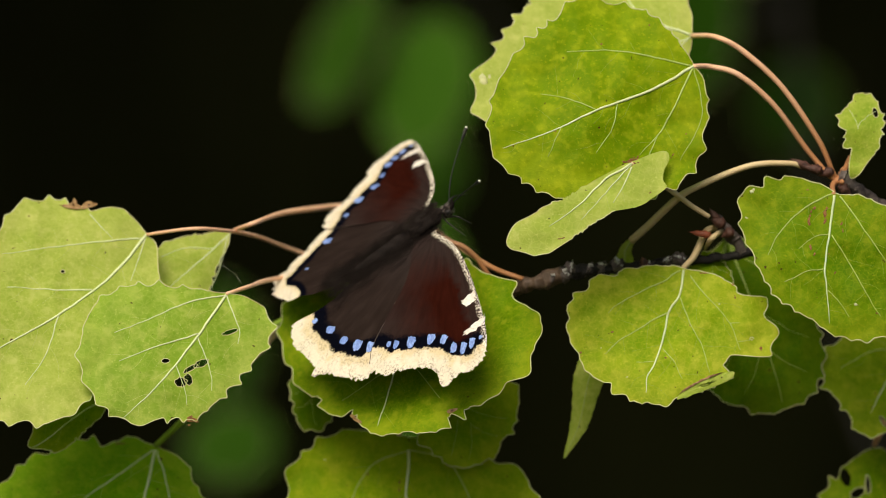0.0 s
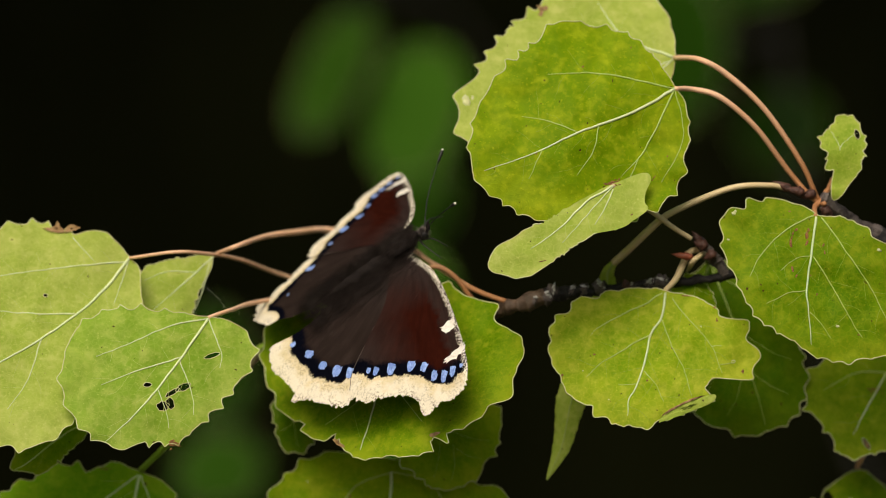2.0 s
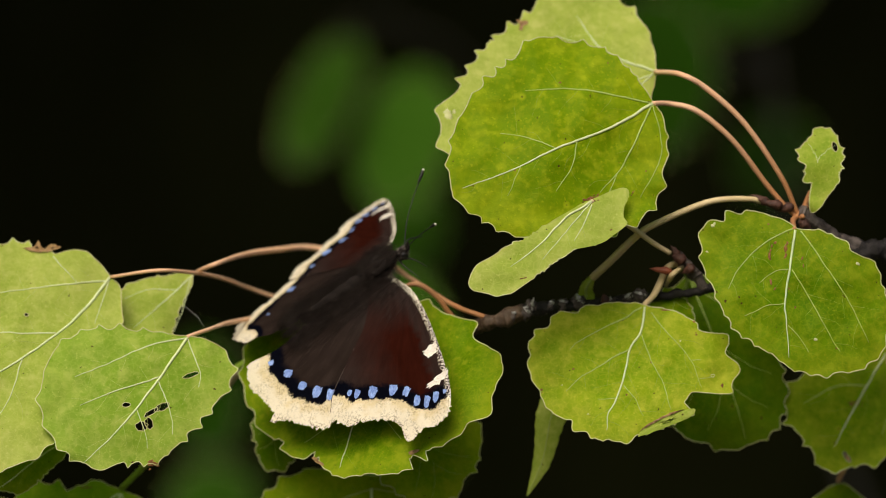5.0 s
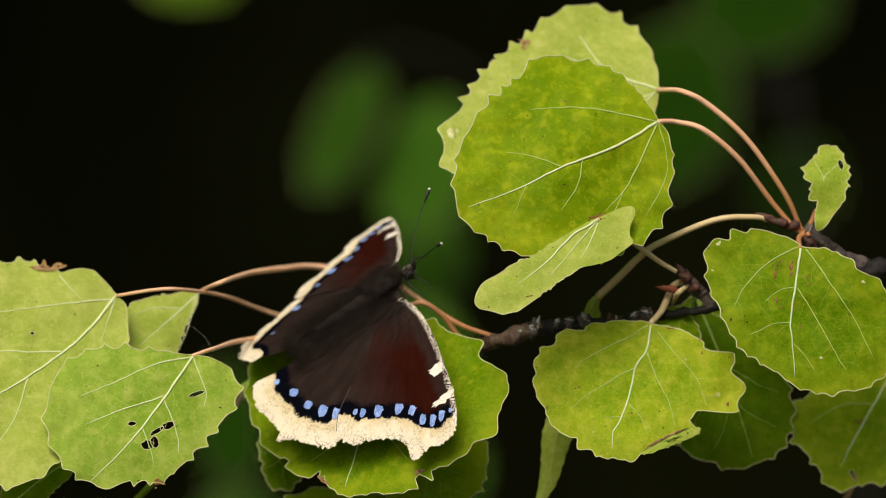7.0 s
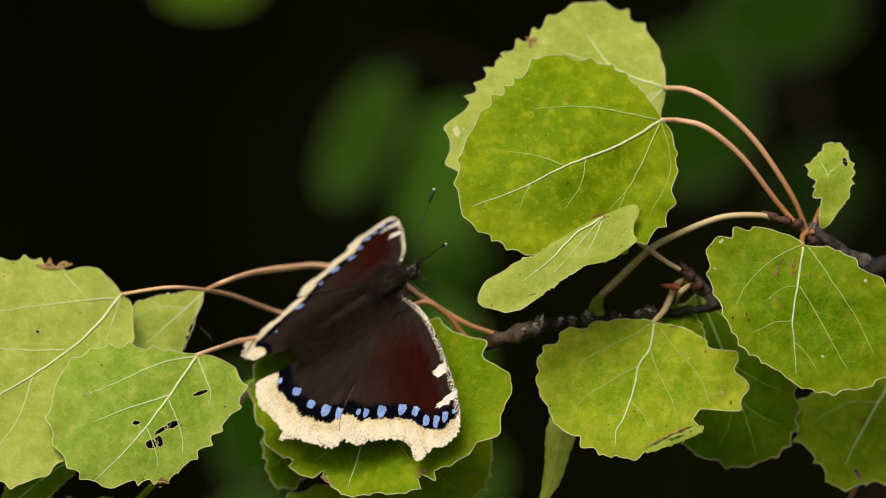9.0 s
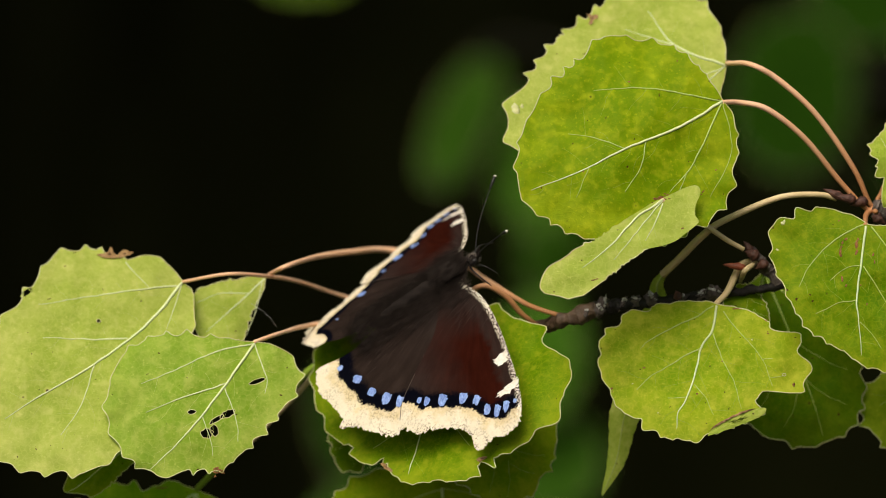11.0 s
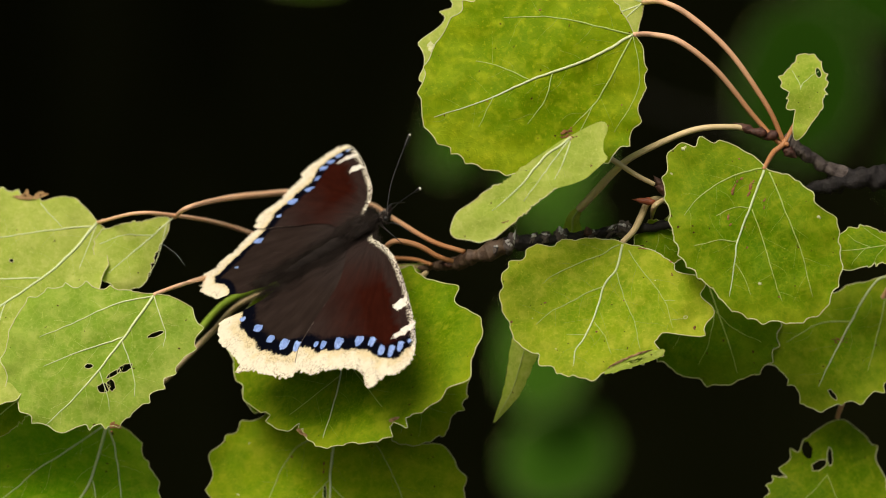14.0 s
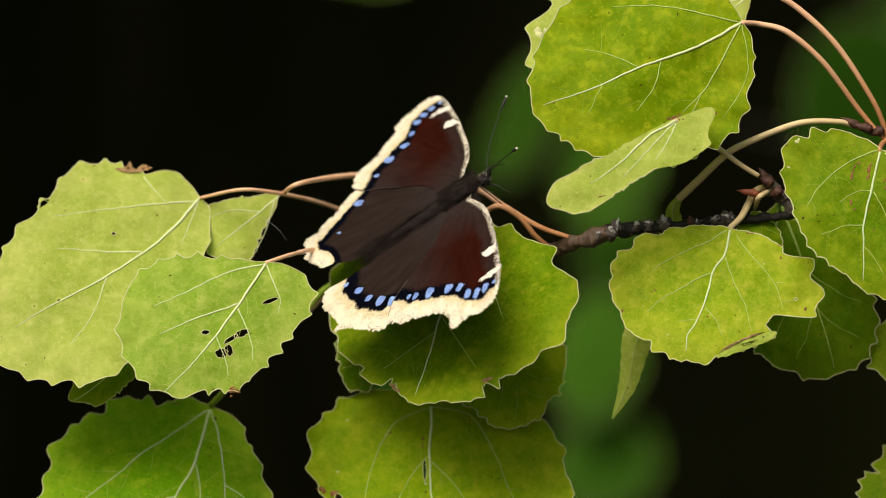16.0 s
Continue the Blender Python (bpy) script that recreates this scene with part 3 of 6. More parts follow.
leaf_m = leaf(branch, "broad green aspen leaf with a nibbled lower edge", centre=(-18.7, -39.9), depth=1,
    radii=(33.1, 34.1, 35.9, 35.9, 36.4, 33.8, 32.0, 31.8, 33.7, 32.4, 30.6, 29.1, 28.5, 28.1, 28.4, 26.4, 26.1, 25.9, 25.6, 25.5, 25.5, 25.4, 25.2, 25.1, 25.0, 25.0, 24.9, 24.8, 24.9, 25.0, 25.1, 25.3, 25.4, 25.7, 26.0, 26.3, 26.8, 27.2, 27.9, 28.4, 29.0, 29.8, 30.3, 30.6, 30.3, 30.1, 30.4, 29.8, 28.6, 28.7, 28.3, 27.1, 27.0, 27.0, 26.1, 25.1, 24.2, 24.4, 24.1, 23.3, 22.8, 22.3, 21.8, 21.3, 20.8, 20.8, 20.9, 21.1, 21.2, 21.2, 20.9, 20.6, 20.4, 20.2, 20.1, 20.2, 20.6, 21.1, 21.3, 21.6, 21.8, 22.4, 23.0, 23.3, 23.2, 23.1, 22.9, 23.6, 24.9, 25.8, 26.7, 27.5, 28.4, 31.3, 33.1, 33.3),
    stalk_joint=(-10.3, -16.3), tip=(-25.7, -61.7), tilt=(-0.62, 0.80), stalk=[(-4.6, 11, -13.2), (0.8, 12, -16.2), (4.4, 13, -20.7)], stalk_base=(7.6, 15.0, -23.5),
    material=LEAF_DEEP, teeth=(0.6, 34), bites=[(-147, 2.4, 2.6), (-124, 2.6, 4.5), (-117, 1.2, 3), (-49.5, 3.2, 4.2), (-41, 1.2, 2)], ribs=[[(-10.3, -16.3), (-16.6, -34.3), (-20.1, -48.4), (-23.3, -58.3)], [(-10.3, -16.3), (-5.3, -31.5), (-1.8, -39.9)], [(-10.3, -16.3), (-30.6, -27.3), (-41.9, -39.9)], [(-17.9, -39.4), (-8.2, -51.2)], [(-18.8, -43.3), (-32.0, -52.6)]], rooted=(1.5, 2, -0.5))
leaf_q = leaf(branch, "broad green aspen leaf hanging under another leaf", centre=(-20.3, -85.6), depth=15,
    radii=(34.8, 34.5, 33.5, 33.3, 35.3, 34.2, 33.4, 33.7, 33.2, 30.0, 29.4, 28.8, 28.3, 27.7, 27.2, 26.9, 26.6, 26.3, 26.0, 25.8, 25.6, 25.4, 25.9, 26.4, 26.9, 27.7, 28.8, 29.8, 30.9, 31.9, 32.8, 33.8, 33.9, 34.2, 34.6, 35.1, 34.7, 32.8, 32.5, 31.7, 29.6, 28.5, 26.2, 26.2, 26.8, 27.3, 29.8, 29.8, 29.7, 29.7, 29.6, 29.6, 29.5, 29.6, 29.9, 30.2, 30.5, 30.8, 31.0, 31.3, 31.5, 31.6, 31.7, 31.8, 31.3, 30.7, 30.2, 29.7, 29.2, 28.8, 28.3, 28.3, 28.2, 28.2, 28.3, 28.4, 28.6, 28.7, 29.2, 29.6, 30.1, 34.0, 34.7, 34.5),
    stalk_joint=(-22.8, -60.1), tip=(-22.8, -117.4), tilt=(0.0, 0.42), stalk=[(-21.0, 30, -53.0), (-11.1, 42, -34.6)], stalk_base=(3.6, 21.0, -23.9),
    material=LEAF_FRESH, teeth=(0.85, 30), holes=[(-22.2, -79.0, 0.45, 2.6, 0.0), (-43.6, -85.8, 1.0, 1.9, 0.3)], ribs=[[(-20.3, -63.5), (-20.3, -66.8), (-20.9, -75.2), (-20.7, -84.0), (-19.6, -93.3), (-19.3, -97.8)], [(-20.3, -63.5), (-29.1, -67.0), (-34.2, -74.9), (-36.8, -83.6), (-38.0, -92.9)], [(-20.3, -63.5), (-10.7, -65.9), (-4.9, -74.9), (-1.3, -84.4), (3.3, -93.8)], [(-20.3, -77.1), (-14.5, -83.4), (-8.0, -93.5)], [(-21.0, -75.2), (-25.4, -80.2), (-29.1, -86.7), (-30.9, -93.0)], [(-20.3, -88.7), (-24.4, -93.2)]], tan_stalk=True,
    streaks=[(-47.4, -83.4, 1.6, 0.5, -0.4), (-44.8, -84.2, 0.9, 0.6, 0.6), (-43.0, -87.5, 0.5, 0.4, 0), (-15.1, -91.7, 0.5, 0.4, 0), (-24.0, -89.7, 0.7, 0.28, -0.6), (-30.6, -69.7, 0.3, 0.3, 0), (-27.6, -80.3, 0.2, 0.15, 0), (-33.9, -75.4, 0.2, 0.15, 0), (-22.6, -72.3, 1.4, 0.25, 1.5)],
    dots=[(-15.1, -91.2, 0.9, 0.5, 0), (-43.8, -78.7, 0.35, 0.3, 0), (-41.6, -66.3, 0.3, 0.3, 0), (-21.9, -82.5, 0.4, 0.3, 1.5)])
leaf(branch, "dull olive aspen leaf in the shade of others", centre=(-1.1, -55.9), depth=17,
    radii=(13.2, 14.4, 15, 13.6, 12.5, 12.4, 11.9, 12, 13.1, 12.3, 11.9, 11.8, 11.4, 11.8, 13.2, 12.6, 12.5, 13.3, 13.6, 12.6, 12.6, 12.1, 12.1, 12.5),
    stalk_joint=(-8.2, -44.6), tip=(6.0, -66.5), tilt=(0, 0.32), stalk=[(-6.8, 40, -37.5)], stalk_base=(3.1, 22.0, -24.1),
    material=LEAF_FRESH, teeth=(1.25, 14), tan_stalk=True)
leaf(branch, "aspen leaf behind others, shade put into its dull green", centre=(-41.7, -52.4), depth=26,
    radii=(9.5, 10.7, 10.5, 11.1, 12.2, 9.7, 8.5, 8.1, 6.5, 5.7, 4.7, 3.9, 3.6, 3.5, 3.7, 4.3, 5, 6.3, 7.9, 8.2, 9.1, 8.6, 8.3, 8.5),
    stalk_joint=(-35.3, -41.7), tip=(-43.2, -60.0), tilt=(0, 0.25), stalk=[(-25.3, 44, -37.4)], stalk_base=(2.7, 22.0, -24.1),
    material=LEAF_SHADE_DULLED, teeth=(0.62, 10), tan_stalk=True)
leaf_r = leaf(branch, "deep green aspen leaf hanging below others", centre=(-90.2, -84.0), depth=12,
    radii=(28.8, 28.0, 27.3, 26.9, 26.8, 26.8, 26.5, 26.1, 26.0, 26.6, 27.1, 27.0, 27.0, 26.9, 26.3, 25.8, 25.5, 25.4, 25.4, 25.6, 25.6, 25.4, 23.7, 23.1, 23.0, 23.1, 25.0, 24.8, 25.4, 26.1, 26.8, 27.7, 27.5, 25.8, 26.4, 27.3, 28.0, 27.9, 28.8, 28.8, 29.0, 29.7, 30.1, 28.4, 28.0, 29.0, 28.5, 29.0, 29.4, 29.1, 29.6, 28.2, 28.0, 27.6, 27.2, 26.8, 26.4, 26.2, 26.0, 25.9, 25.7, 25.7, 25.6, 25.6, 25.6, 25.9, 26.2, 26.5, 26.8, 27.1, 27.4, 27.7, 28.0, 28.0, 28.0, 28.0, 28.0, 28.0, 27.9, 27.9, 27.9, 27.7, 27.4, 27.2, 27.0, 27.0, 27.0, 27.0, 27.0, 26.9, 26.9, 26.9, 26.8, 29.6, 29.4, 29.3),
    stalk_joint=(-77.5, -61.6), tip=(-93.7, -112.2), tilt=(0.0, 0.62), stalk=[(-68.4, 20, -52.9), (-61.3, 24, -45.9), (-54.8, 28, -39.6), (-45.8, 36, -31.0), (-26.0, 44, -26.0), (-3.4, 34, -24.2)], stalk_base=(3.9, 22.0, -23.9),
    material=LEAF_GREEN, teeth=(0.85, 30), ribs=[[(-77.8, -62.8), (-80.8, -75.5), (-85.2, -84.0), (-87.1, -89.6), (-89.1, -94.6)], [(-78.3, -62.7), (-88.1, -69.3), (-94.5, -73.5), (-99.5, -77.8), (-108.3, -84.5)], [(-77.4, -62.8), (-74.7, -71.2), (-73.2, -80.6), (-72.8, -89.7)], [(-80.4, -76.2), (-79.2, -81.9), (-79.2, -89.6)], [(-85.5, -84.0), (-91.7, -85.7), (-97.0, -89.2)], [(-72.8, -81.3), (-68.3, -84.6), (-65.5, -89.8)]], tan_stalk=True, stout=1.4,
    streaks=[(-109.2, -85.3, 0.45, 0.4, 0.6), (-91.9, -81.7, 0.25, 0.2, 0), (-86.9, -61.0, 2.2, 0.2, 0)])
leaf(branch, "curled dull green aspen leaf showing its rib", centre=(-100.1, -57.7), depth=5,
    radii=(6.3, 8.8, 10.6, 9.1, 7.4, 5.9, 5.2, 4.9, 4.8, 5, 5.6, 6.8, 8.4, 9.3, 11.6, 9.9, 8.4, 7.5, 5.9, 5, 4.6, 4.5, 4.7, 5.2),
    stalk_joint=(-91.0, -51.4), tip=(-110.1, -63.9), tilt=(0.2, 0.1), stalk=[(-80.6, 22, -55.9), (-66.7, 26, -53.5), (-59.5, 30, -46.9), (-53.1, 33, -40.6), (-44.2, 40, -32.2), (-25.1, 46, -27.2)], stalk_base=(2.2, 23.0, -24.2),
    material=LEAF_BROAD, teeth=(0.5, 10), ribs=[[(-91.2, -51.7), (-99.0, -56.7), (-105.9, -62.3), (-109.0, -63.9)], [(-99.0, -56.7), (-102.5, -56.3), (-105.9, -57.7)]], tan_stalk=True)
leaf_b = leaf(branch, "pale yellow-green aspen leaf behind a darker one", centre=(28.4, 35.5), depth=12,
    radii=(26.4, 28.3, 30.0, 30.6, 30.4, 28.2, 24.2, 20.3, 19.1, 19, 19.7, 20.8, 23.5, 28.7, 30.3, 27.7, 26.5, 25.6, 26.4, 25.9, 25.8, 27.3, 25.3, 25.2),
    stalk_joint=(55.7, 40.4), tip=(2.3, 25.6), tilt=(0.05, 0.62), stalk=[(60.9, 0, 39.4), (67.6, 0, 35.8), (77.2, 1, 27.0), (86.4, 2, 13.6)], stalk_base=(90.7, 4.0, 4.6),
    material=LEAF_PALE, teeth=(1.75, 26), bites=[(138, 2.0, 3)], ribs=[[(55.7, 40.4), (43.2, 45.4), (36.2, 54.6)], [(55.7, 40.4), (53.1, 39.0), (39.0, 34.1)], [(43.2, 45.4), (30.5, 49.6)], [(55.7, 40.4), (39.0, 27.0), (13.6, 22.8)]], rooted=(2.2, 1, 2.2), dots=[(3.9, 28.9, 1.1, 1.2, 0), (4.8, 29.799999999999997, 0.5, 0.8, 0)])
leaf_a = leaf(branch, "round green aspen leaf mottled with pale yellow flecks", centre=(31.4, 23.1), depth=-10,
    radii=(26.2, 25.2, 23.9, 24, 24.6, 24.5, 24.5, 25.9, 23.5, 23.3, 24.1, 25.1, 27.2, 29.2, 30.4, 28.4, 27.4, 25.9, 25, 26.9, 26.9, 28.4, 28.3, 26.6),
    stalk_joint=(53.9, 31.8), tip=(4.3, 10.6), tilt=(0.08, 0.34), stalk=[(58.5, 0, 31.8), (65.4, 0, 29.9), (74.4, 2, 22.6), (83.5, 5, 11.2)], stalk_base=(90.2, 4.0, 4.3),
    material=LEAF_MOTTLED, teeth=(1.25, 30), ribs=[[(53.9, 31.8), (43.9, 25.8), (30.0, 20.3), (20.3, 15.4), (7.1, 10.4)], [(53.9, 31.8), (35.6, 35.1), (22.4, 34.6)], [(53.9, 31.8), (46.7, 16.8), (40.8, 9.6)], [(30.0, 20.3), (23.1, 22.9), (16.1, 24.0)], [(35.1, 22.3), (33.9, 16.1), (30.0, 9.9)], [(21.2, 15.8), (18.2, 8.5)], [(45.3, 14.7), (40.4, 4.3), (35.6, 1.5)], [(53.9, 31.8), (56.1, 19.6), (50.8, 8.5)]], rooted=(2.6, 2, 3.0),
    streaks=[(31.0, 36.6, 0.35, 0.35, 0), (19.9, 14.8, 0.3, 0.3, 0), (42.7, 41.7, 0.25, 0.3, 0), (38.8, 7.9, 1.2, 0.5, 0.2), (40.2, 8.5, 0.8, 0.4, 0.6), (49.0, 9.6, 0.7, 0.15, 0.9), (52.2, 15.0, 0.5, 0.15, 1.4)])
leaf_h = leaf(branch, "pale green torn flap of aspen leaf with a brown scar", centre=(25, -4), depth=-23,
    radii=(9.9, 16.1, 19.5, 23.1, 22.8, 23.9, 26.6, 25.9, 19.6, 15.1, 11.5, 9.4, 8.0, 7.0, 6.3, 5.7, 5.2, 4.8, 4.5, 4.3, 4.1, 4.0, 3.9, 3.8, 3.8, 3.8, 3.8, 3.8, 3.9, 4.0, 4.3, 4.7, 5.3, 6.0, 6.7, 7.4, 8.3, 9.6, 11.7, 15.1, 16.9, 18.3, 18.5, 17.7, 16.4, 15.8, 15.1, 13.4, 12.2, 10.6, 9.2, 8.2, 7.5, 6.9, 6.4, 6.1, 5.8, 5.6, 5.5, 5.4, 5.3, 5.3, 5.3, 5.4, 5.5, 5.7, 5.9, 6.2, 6.6, 7.1, 7.8, 8.7),
    stalk_joint=(38.7, 7.6), tip=(8.1, -11.2), tilt=(0.08, 0.34), stalk=[(43.0, -6, 5.2), (49.0, 0, 1.4), (54.5, 1, -2.6)], stalk_base=(58.9, 2.0, -5.2),
    material=LEAF_PALE, teeth=(0.3, 26), scar=(38.4, 8.2, 1.5, 0.6), ribs=[[(38.7, 7.6), (31.9, 3.2), (25.5, -3.2), (18.8, -8.2)], [(38.7, 6.8), (36.9, 2.5), (34.3, -2.0)], [(38.7, 7.5), (34.0, 2.2), (26.5, -6.5)]], tan_stalk=True, bare=(0, 150), streaks=[(21.7, -11.0, 1.3, 0.22, 0.25), (43.3, 0.6, 0.3, 0.3, 0)])
leaf_c = leaf(branch, "green aspen leaf with brown flecks near its stalk", centre=(87.5, -16.5), depth=-12,
    radii=(23.6, 23.2, 22.9, 22.9, 22.2, 22.1, 20.5, 19.5, 19.0, 19.8, 19.4, 19.0, 18.7, 18.5, 18.1, 17.7, 17.5, 17.8, 19.0, 19.9, 20.8, 21.7, 22.7, 24.0, 24.4, 26.7, 25.3, 27.7, 27.8, 27.3, 25.5, 24.8, 23.2, 21.5, 20.0, 19.0, 18.4, 18.0, 17.2, 16.6, 16.5, 16.4, 16.0, 15.4, 15.0, 14.7, 14.5, 14.4, 14.3, 14.3, 14.5, 15.0, 15.7, 16.5, 17.6, 18.0, 18.4, 19.5, 20.1, 20.8, 21.2, 21.9, 23.4, 24.4, 24.6, 25.7, 25.5, 25.1, 24.9, 25.1, 24.5, 24.1),
    stalk_joint=(88.5, 0.8), tip=(88.2, -34.5), tilt=(0.0, 0.2), stalk=[(89.3, 2, 3.2)], stalk_base=(91.6, 4.0, 5.2),
    material=LEAF_DEEP, teeth=(0.6, 28), ribs=[[(88.7, 0.5), (87.4, -7.4), (85.9, -16.6), (86.1, -22.5), (86.7, -30.9)], [(88.1, 0.7), (82.9, -1.4), (77.4, -5.8), (74.1, -9.6), (71.9, -13.9)], [(90.0, 0.2), (93.2, -4.2), (97.4, -10.7), (101.6, -17.2), (106.3, -27.1)], [(87.7, -9.3), (92.4, -17.1), (96.1, -24.2), (99.2, -29.3)], [(85.5, -17.5), (81.0, -18.2), (75.8, -20.6)], [(87.1, -9.0), (83.3, -9.8), (79.5, -12.5)], [(86.4, -22.8), (89.6, -26.3), (91.4, -29.5)]], rooted=(2.5, 4, 5.0),
    streaks=[(86.5, -3.5, 1.5, 0.42, 1.45), (86.1, -6.1, 0.9, 0.3, 1.3), (83.6, -2.6, 0.7, 0.25, 1.1), (82.7, -4.2, 0.9, 0.25, 1.2), (82.2, -6.0, 1.2, 0.3, 1.5), (82.5, -12.2, 1.1, 0.3, 1.5), (83.4, -13.9, 0.5, 0.2, 1.2),
             (90.4, -6.3, 0.6, 0.22, 1.2), (90.5, -8.2, 0.6, 0.22, 1.7), (88.3, -18.6, 0.35, 0.28, 0), (86.8, -14.0, 0.2, 0.3, 0), (82.4, 1.9, 0.3, 0.2, 0), (98.4, -28.6, 0.3, 0.2, 0)],
    dots=[(67.0, -4.9, 0.3, 0.3, 0), (93.2, -26.5, 0.42, 0.34, 0), (68.6, 1.9, 0.4, 0.5, 0), (103.7, -7.7, 0.7, 0.3, -0.4)])
leaf_d = leaf(branch, "yellowing green aspen leaf with a torn lower edge", centre=(46.7, -34.6), depth=-8,
    radii=(28.6, 28.3, 26.4, 25.8, 27.3, 27.2, 24.9, 22.9, 21.6, 21.9, 21.6, 20.9, 20.3, 19.8, 19.4, 18.7, 18.2, 17.8, 17.6, 17.5, 17.6, 17.5, 17.4, 17.3, 17.3, 17.4, 17.4, 17.4, 17.4, 17.8, 18.4, 19.0, 19.2, 18.4, 19.1, 19.9, 21.1, 22.5, 23.2, 22.0, 22.1, 24.3, 23.9, 24.7, 24.4, 23.4, 24.0, 23.6, 22.8, 23.0, 22.3, 21.2, 21.1, 21.2, 21.3, 20.5, 19.8, 19.2, 18.7, 17.7, 18.6, 18.5, 18.1, 17.7, 17.5, 17.5, 17.9, 17.3, 16.9, 17.0, 17.2, 17.1, 16.8, 16.3, 16.0, 15.8, 15.7, 15.7, 15.7, 15.8, 16.0, 16.3, 16.6, 16.9, 17.4, 17.9, 18.6, 19.4, 19.5, 16.7, 16.9, 17.1, 18.2, 26.9, 27.0, 27.4),
    stalk_joint=(52.2, -18.0), tip=(41.9, -51.6), tilt=(0.0, 0.36), stalk=[(54.9, 3.0, -15.3), (56.8, 6.0, -11.7), (58.1, 7.0, -9.0), (60.3, 8.0, -7.9)], stalk_base=(62.7, 8.0, -8.5),
    material=LEAF_WARM, teeth=(0.75, 24), ribs=[[(52.3, -18.6), (51.1, -24.5), (48.3, -28.9), (46.3, -36.8), (44.1, -41.7), (42.4, -45.0), (42.1, -48.3)], [(51.4, -18.5), (47.2, -21.2), (42.2, -23.4), (36.0, -26.7), (33.5, -28.9)], [(48.2, -28.9), (44.3, -30.8), (40.6, -32.9), (35.9, -35.7), (32.3, -39.0)], [(51.2, -25.1), (53.4, -31.4), (56.3, -37.1), (58.0, -43.7)], [(53.9, -19.9), (56.6, -23.7), (59.3, -26.7), (63.1, -31.4), (65.7, -38.2)], [(46.6, -37.7), (49.1, -40.7), (51.2, -45.0)], [(63.3, -31.7), (65.8, -31.5)], [(65.2, -36.1), (68.2, -35.9)], [(44.4, -40.8), (40.0, -40.9)]], tan_stalk=True, stout=1.35, holes=[(68.6, -35.4, 0.42, 0.35, 0)],
    streaks=[(64.7, -25.4, 0.35, 0.3, 0), (64.4, -22.2, 0.5, 0.25, 0.5), (34.3, -33.6, 0.3, 0.2, 0), (53.5, -32.0, 0.25, 0.3, 0), (47.2, -39.9, 0.3, 0.2, 0), (57.5, -19.3, 1.2, 0.22, -0.1), (26.3, -39.0, 0.2, 0.5, 0), (70.9, -38.0, 0.6, 0.4, 1.3)],
    dots=[(31.5, -37.5, 0.2, 0.15, 0), (60.8, -27.0, 0.25, 0.15, 0.4), (37.5, -44.5, 0.3, 0.12, 0.2)])
leaf(branch, "aspen leaf behind others, shade put into its dull dark green", centre=(73.5, -34.0), depth=22,
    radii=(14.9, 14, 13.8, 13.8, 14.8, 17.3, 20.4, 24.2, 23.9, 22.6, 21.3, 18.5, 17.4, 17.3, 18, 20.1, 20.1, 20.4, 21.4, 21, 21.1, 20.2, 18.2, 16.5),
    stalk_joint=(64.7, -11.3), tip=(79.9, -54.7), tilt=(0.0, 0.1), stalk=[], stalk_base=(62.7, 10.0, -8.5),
    material=LEAF_SHADE_DULLED, teeth=(1.12, 22), tan_stalk=True)
leaf(branch, "small green aspen leaf tucked behind another", centre=(59.3, -19.9), depth=8,
    radii=(5.7, 5.5, 5.1, 5, 5.3, 5.5, 6.1, 6.2, 5.5, 5.3, 5.4, 5.8, 5.4, 5.4, 5.8, 6, 5.6, 5.6, 6.1, 6.7, 6.4, 6.5, 7.1, 6.4),
    stalk_joint=(58.3, -13.2), tip=(63.5, -24.5), tilt=(0.0, 0.3), stalk=[(59.3, 2, -10.4)], stalk_base=(62.7, 8.0, -8.3),
    material=LEAF_DEEP, teeth=(0.5, 10), tan_stalk=True)
leaf_t = leaf(branch, "olive green aspen leaf with a brown spot", centre=(106.5, -44.1), depth=25,
    radii=(16.8, 18.7, 20.3, 22.2, 17.3, 14.8, 12.8, 12, 12, 13.1, 15.6, 17.5, 18.4, 17.5, 15.9, 15.9, 17.5, 16.9, 14.8, 15.6, 15.8, 15.8, 15.5, 16.3),
    stalk_joint=(122.2, -28.4), tip=(99.1, -60.5), tilt=(0.1, 0.35), stalk=[(127.9, 0, -21.3)], stalk_base=(128.2, 8.0, -6.0),
    material=LEAF_BROAD, teeth=(1.38, 20), holes=[(104.5, -56.7, 0.56, 1.68, 0.6)], scar=(107.2, -43.4, 1.4, 0.7), ribs=[[(122.2, -28.4), (116.2, -30.1), (105.7, -46.5), (101.1, -54.4)], [(120.6, -28.9), (116.5, -42.7), (113.7, -51.3)], [(110.5, -39.0), (102.2, -39.1), (93.7, -43.4)]], tan_stalk=True)
leaf(branch, "green aspen leaf with browned torn edges", centre=(99.8, -83.9), depth=30,
    radii=(17.2, 16.5, 16.9, 18.7, 19.2, 20.2, 17.5, 15.3, 13.7, 13.2, 13.7, 13.8, 14.1, 15.9, 18.1, 19.4, 19.5, 19.3, 19.6, 18.7, 19.3, 19.1, 17.1, 16.6),
    stalk_joint=(104.1, -63.8), tip=(95.5, -103.2), tilt=(0.1, 0.35), stalk=[(105.8, 34, -58.1), (109.8, 36, -43.7)], stalk_base=(133.1, 12.0, -6.0),
    material=LEAF_DEEP, teeth=(1.5, 20), bites=[(150, 3, 5)], holes=[(96.2, -71.7, 1.26, 2.24, 0.3), (99.1, -75.5, 2.1, 1.12, 0.5), (101.9, -73.5, 0.7, 2.24, 0)])
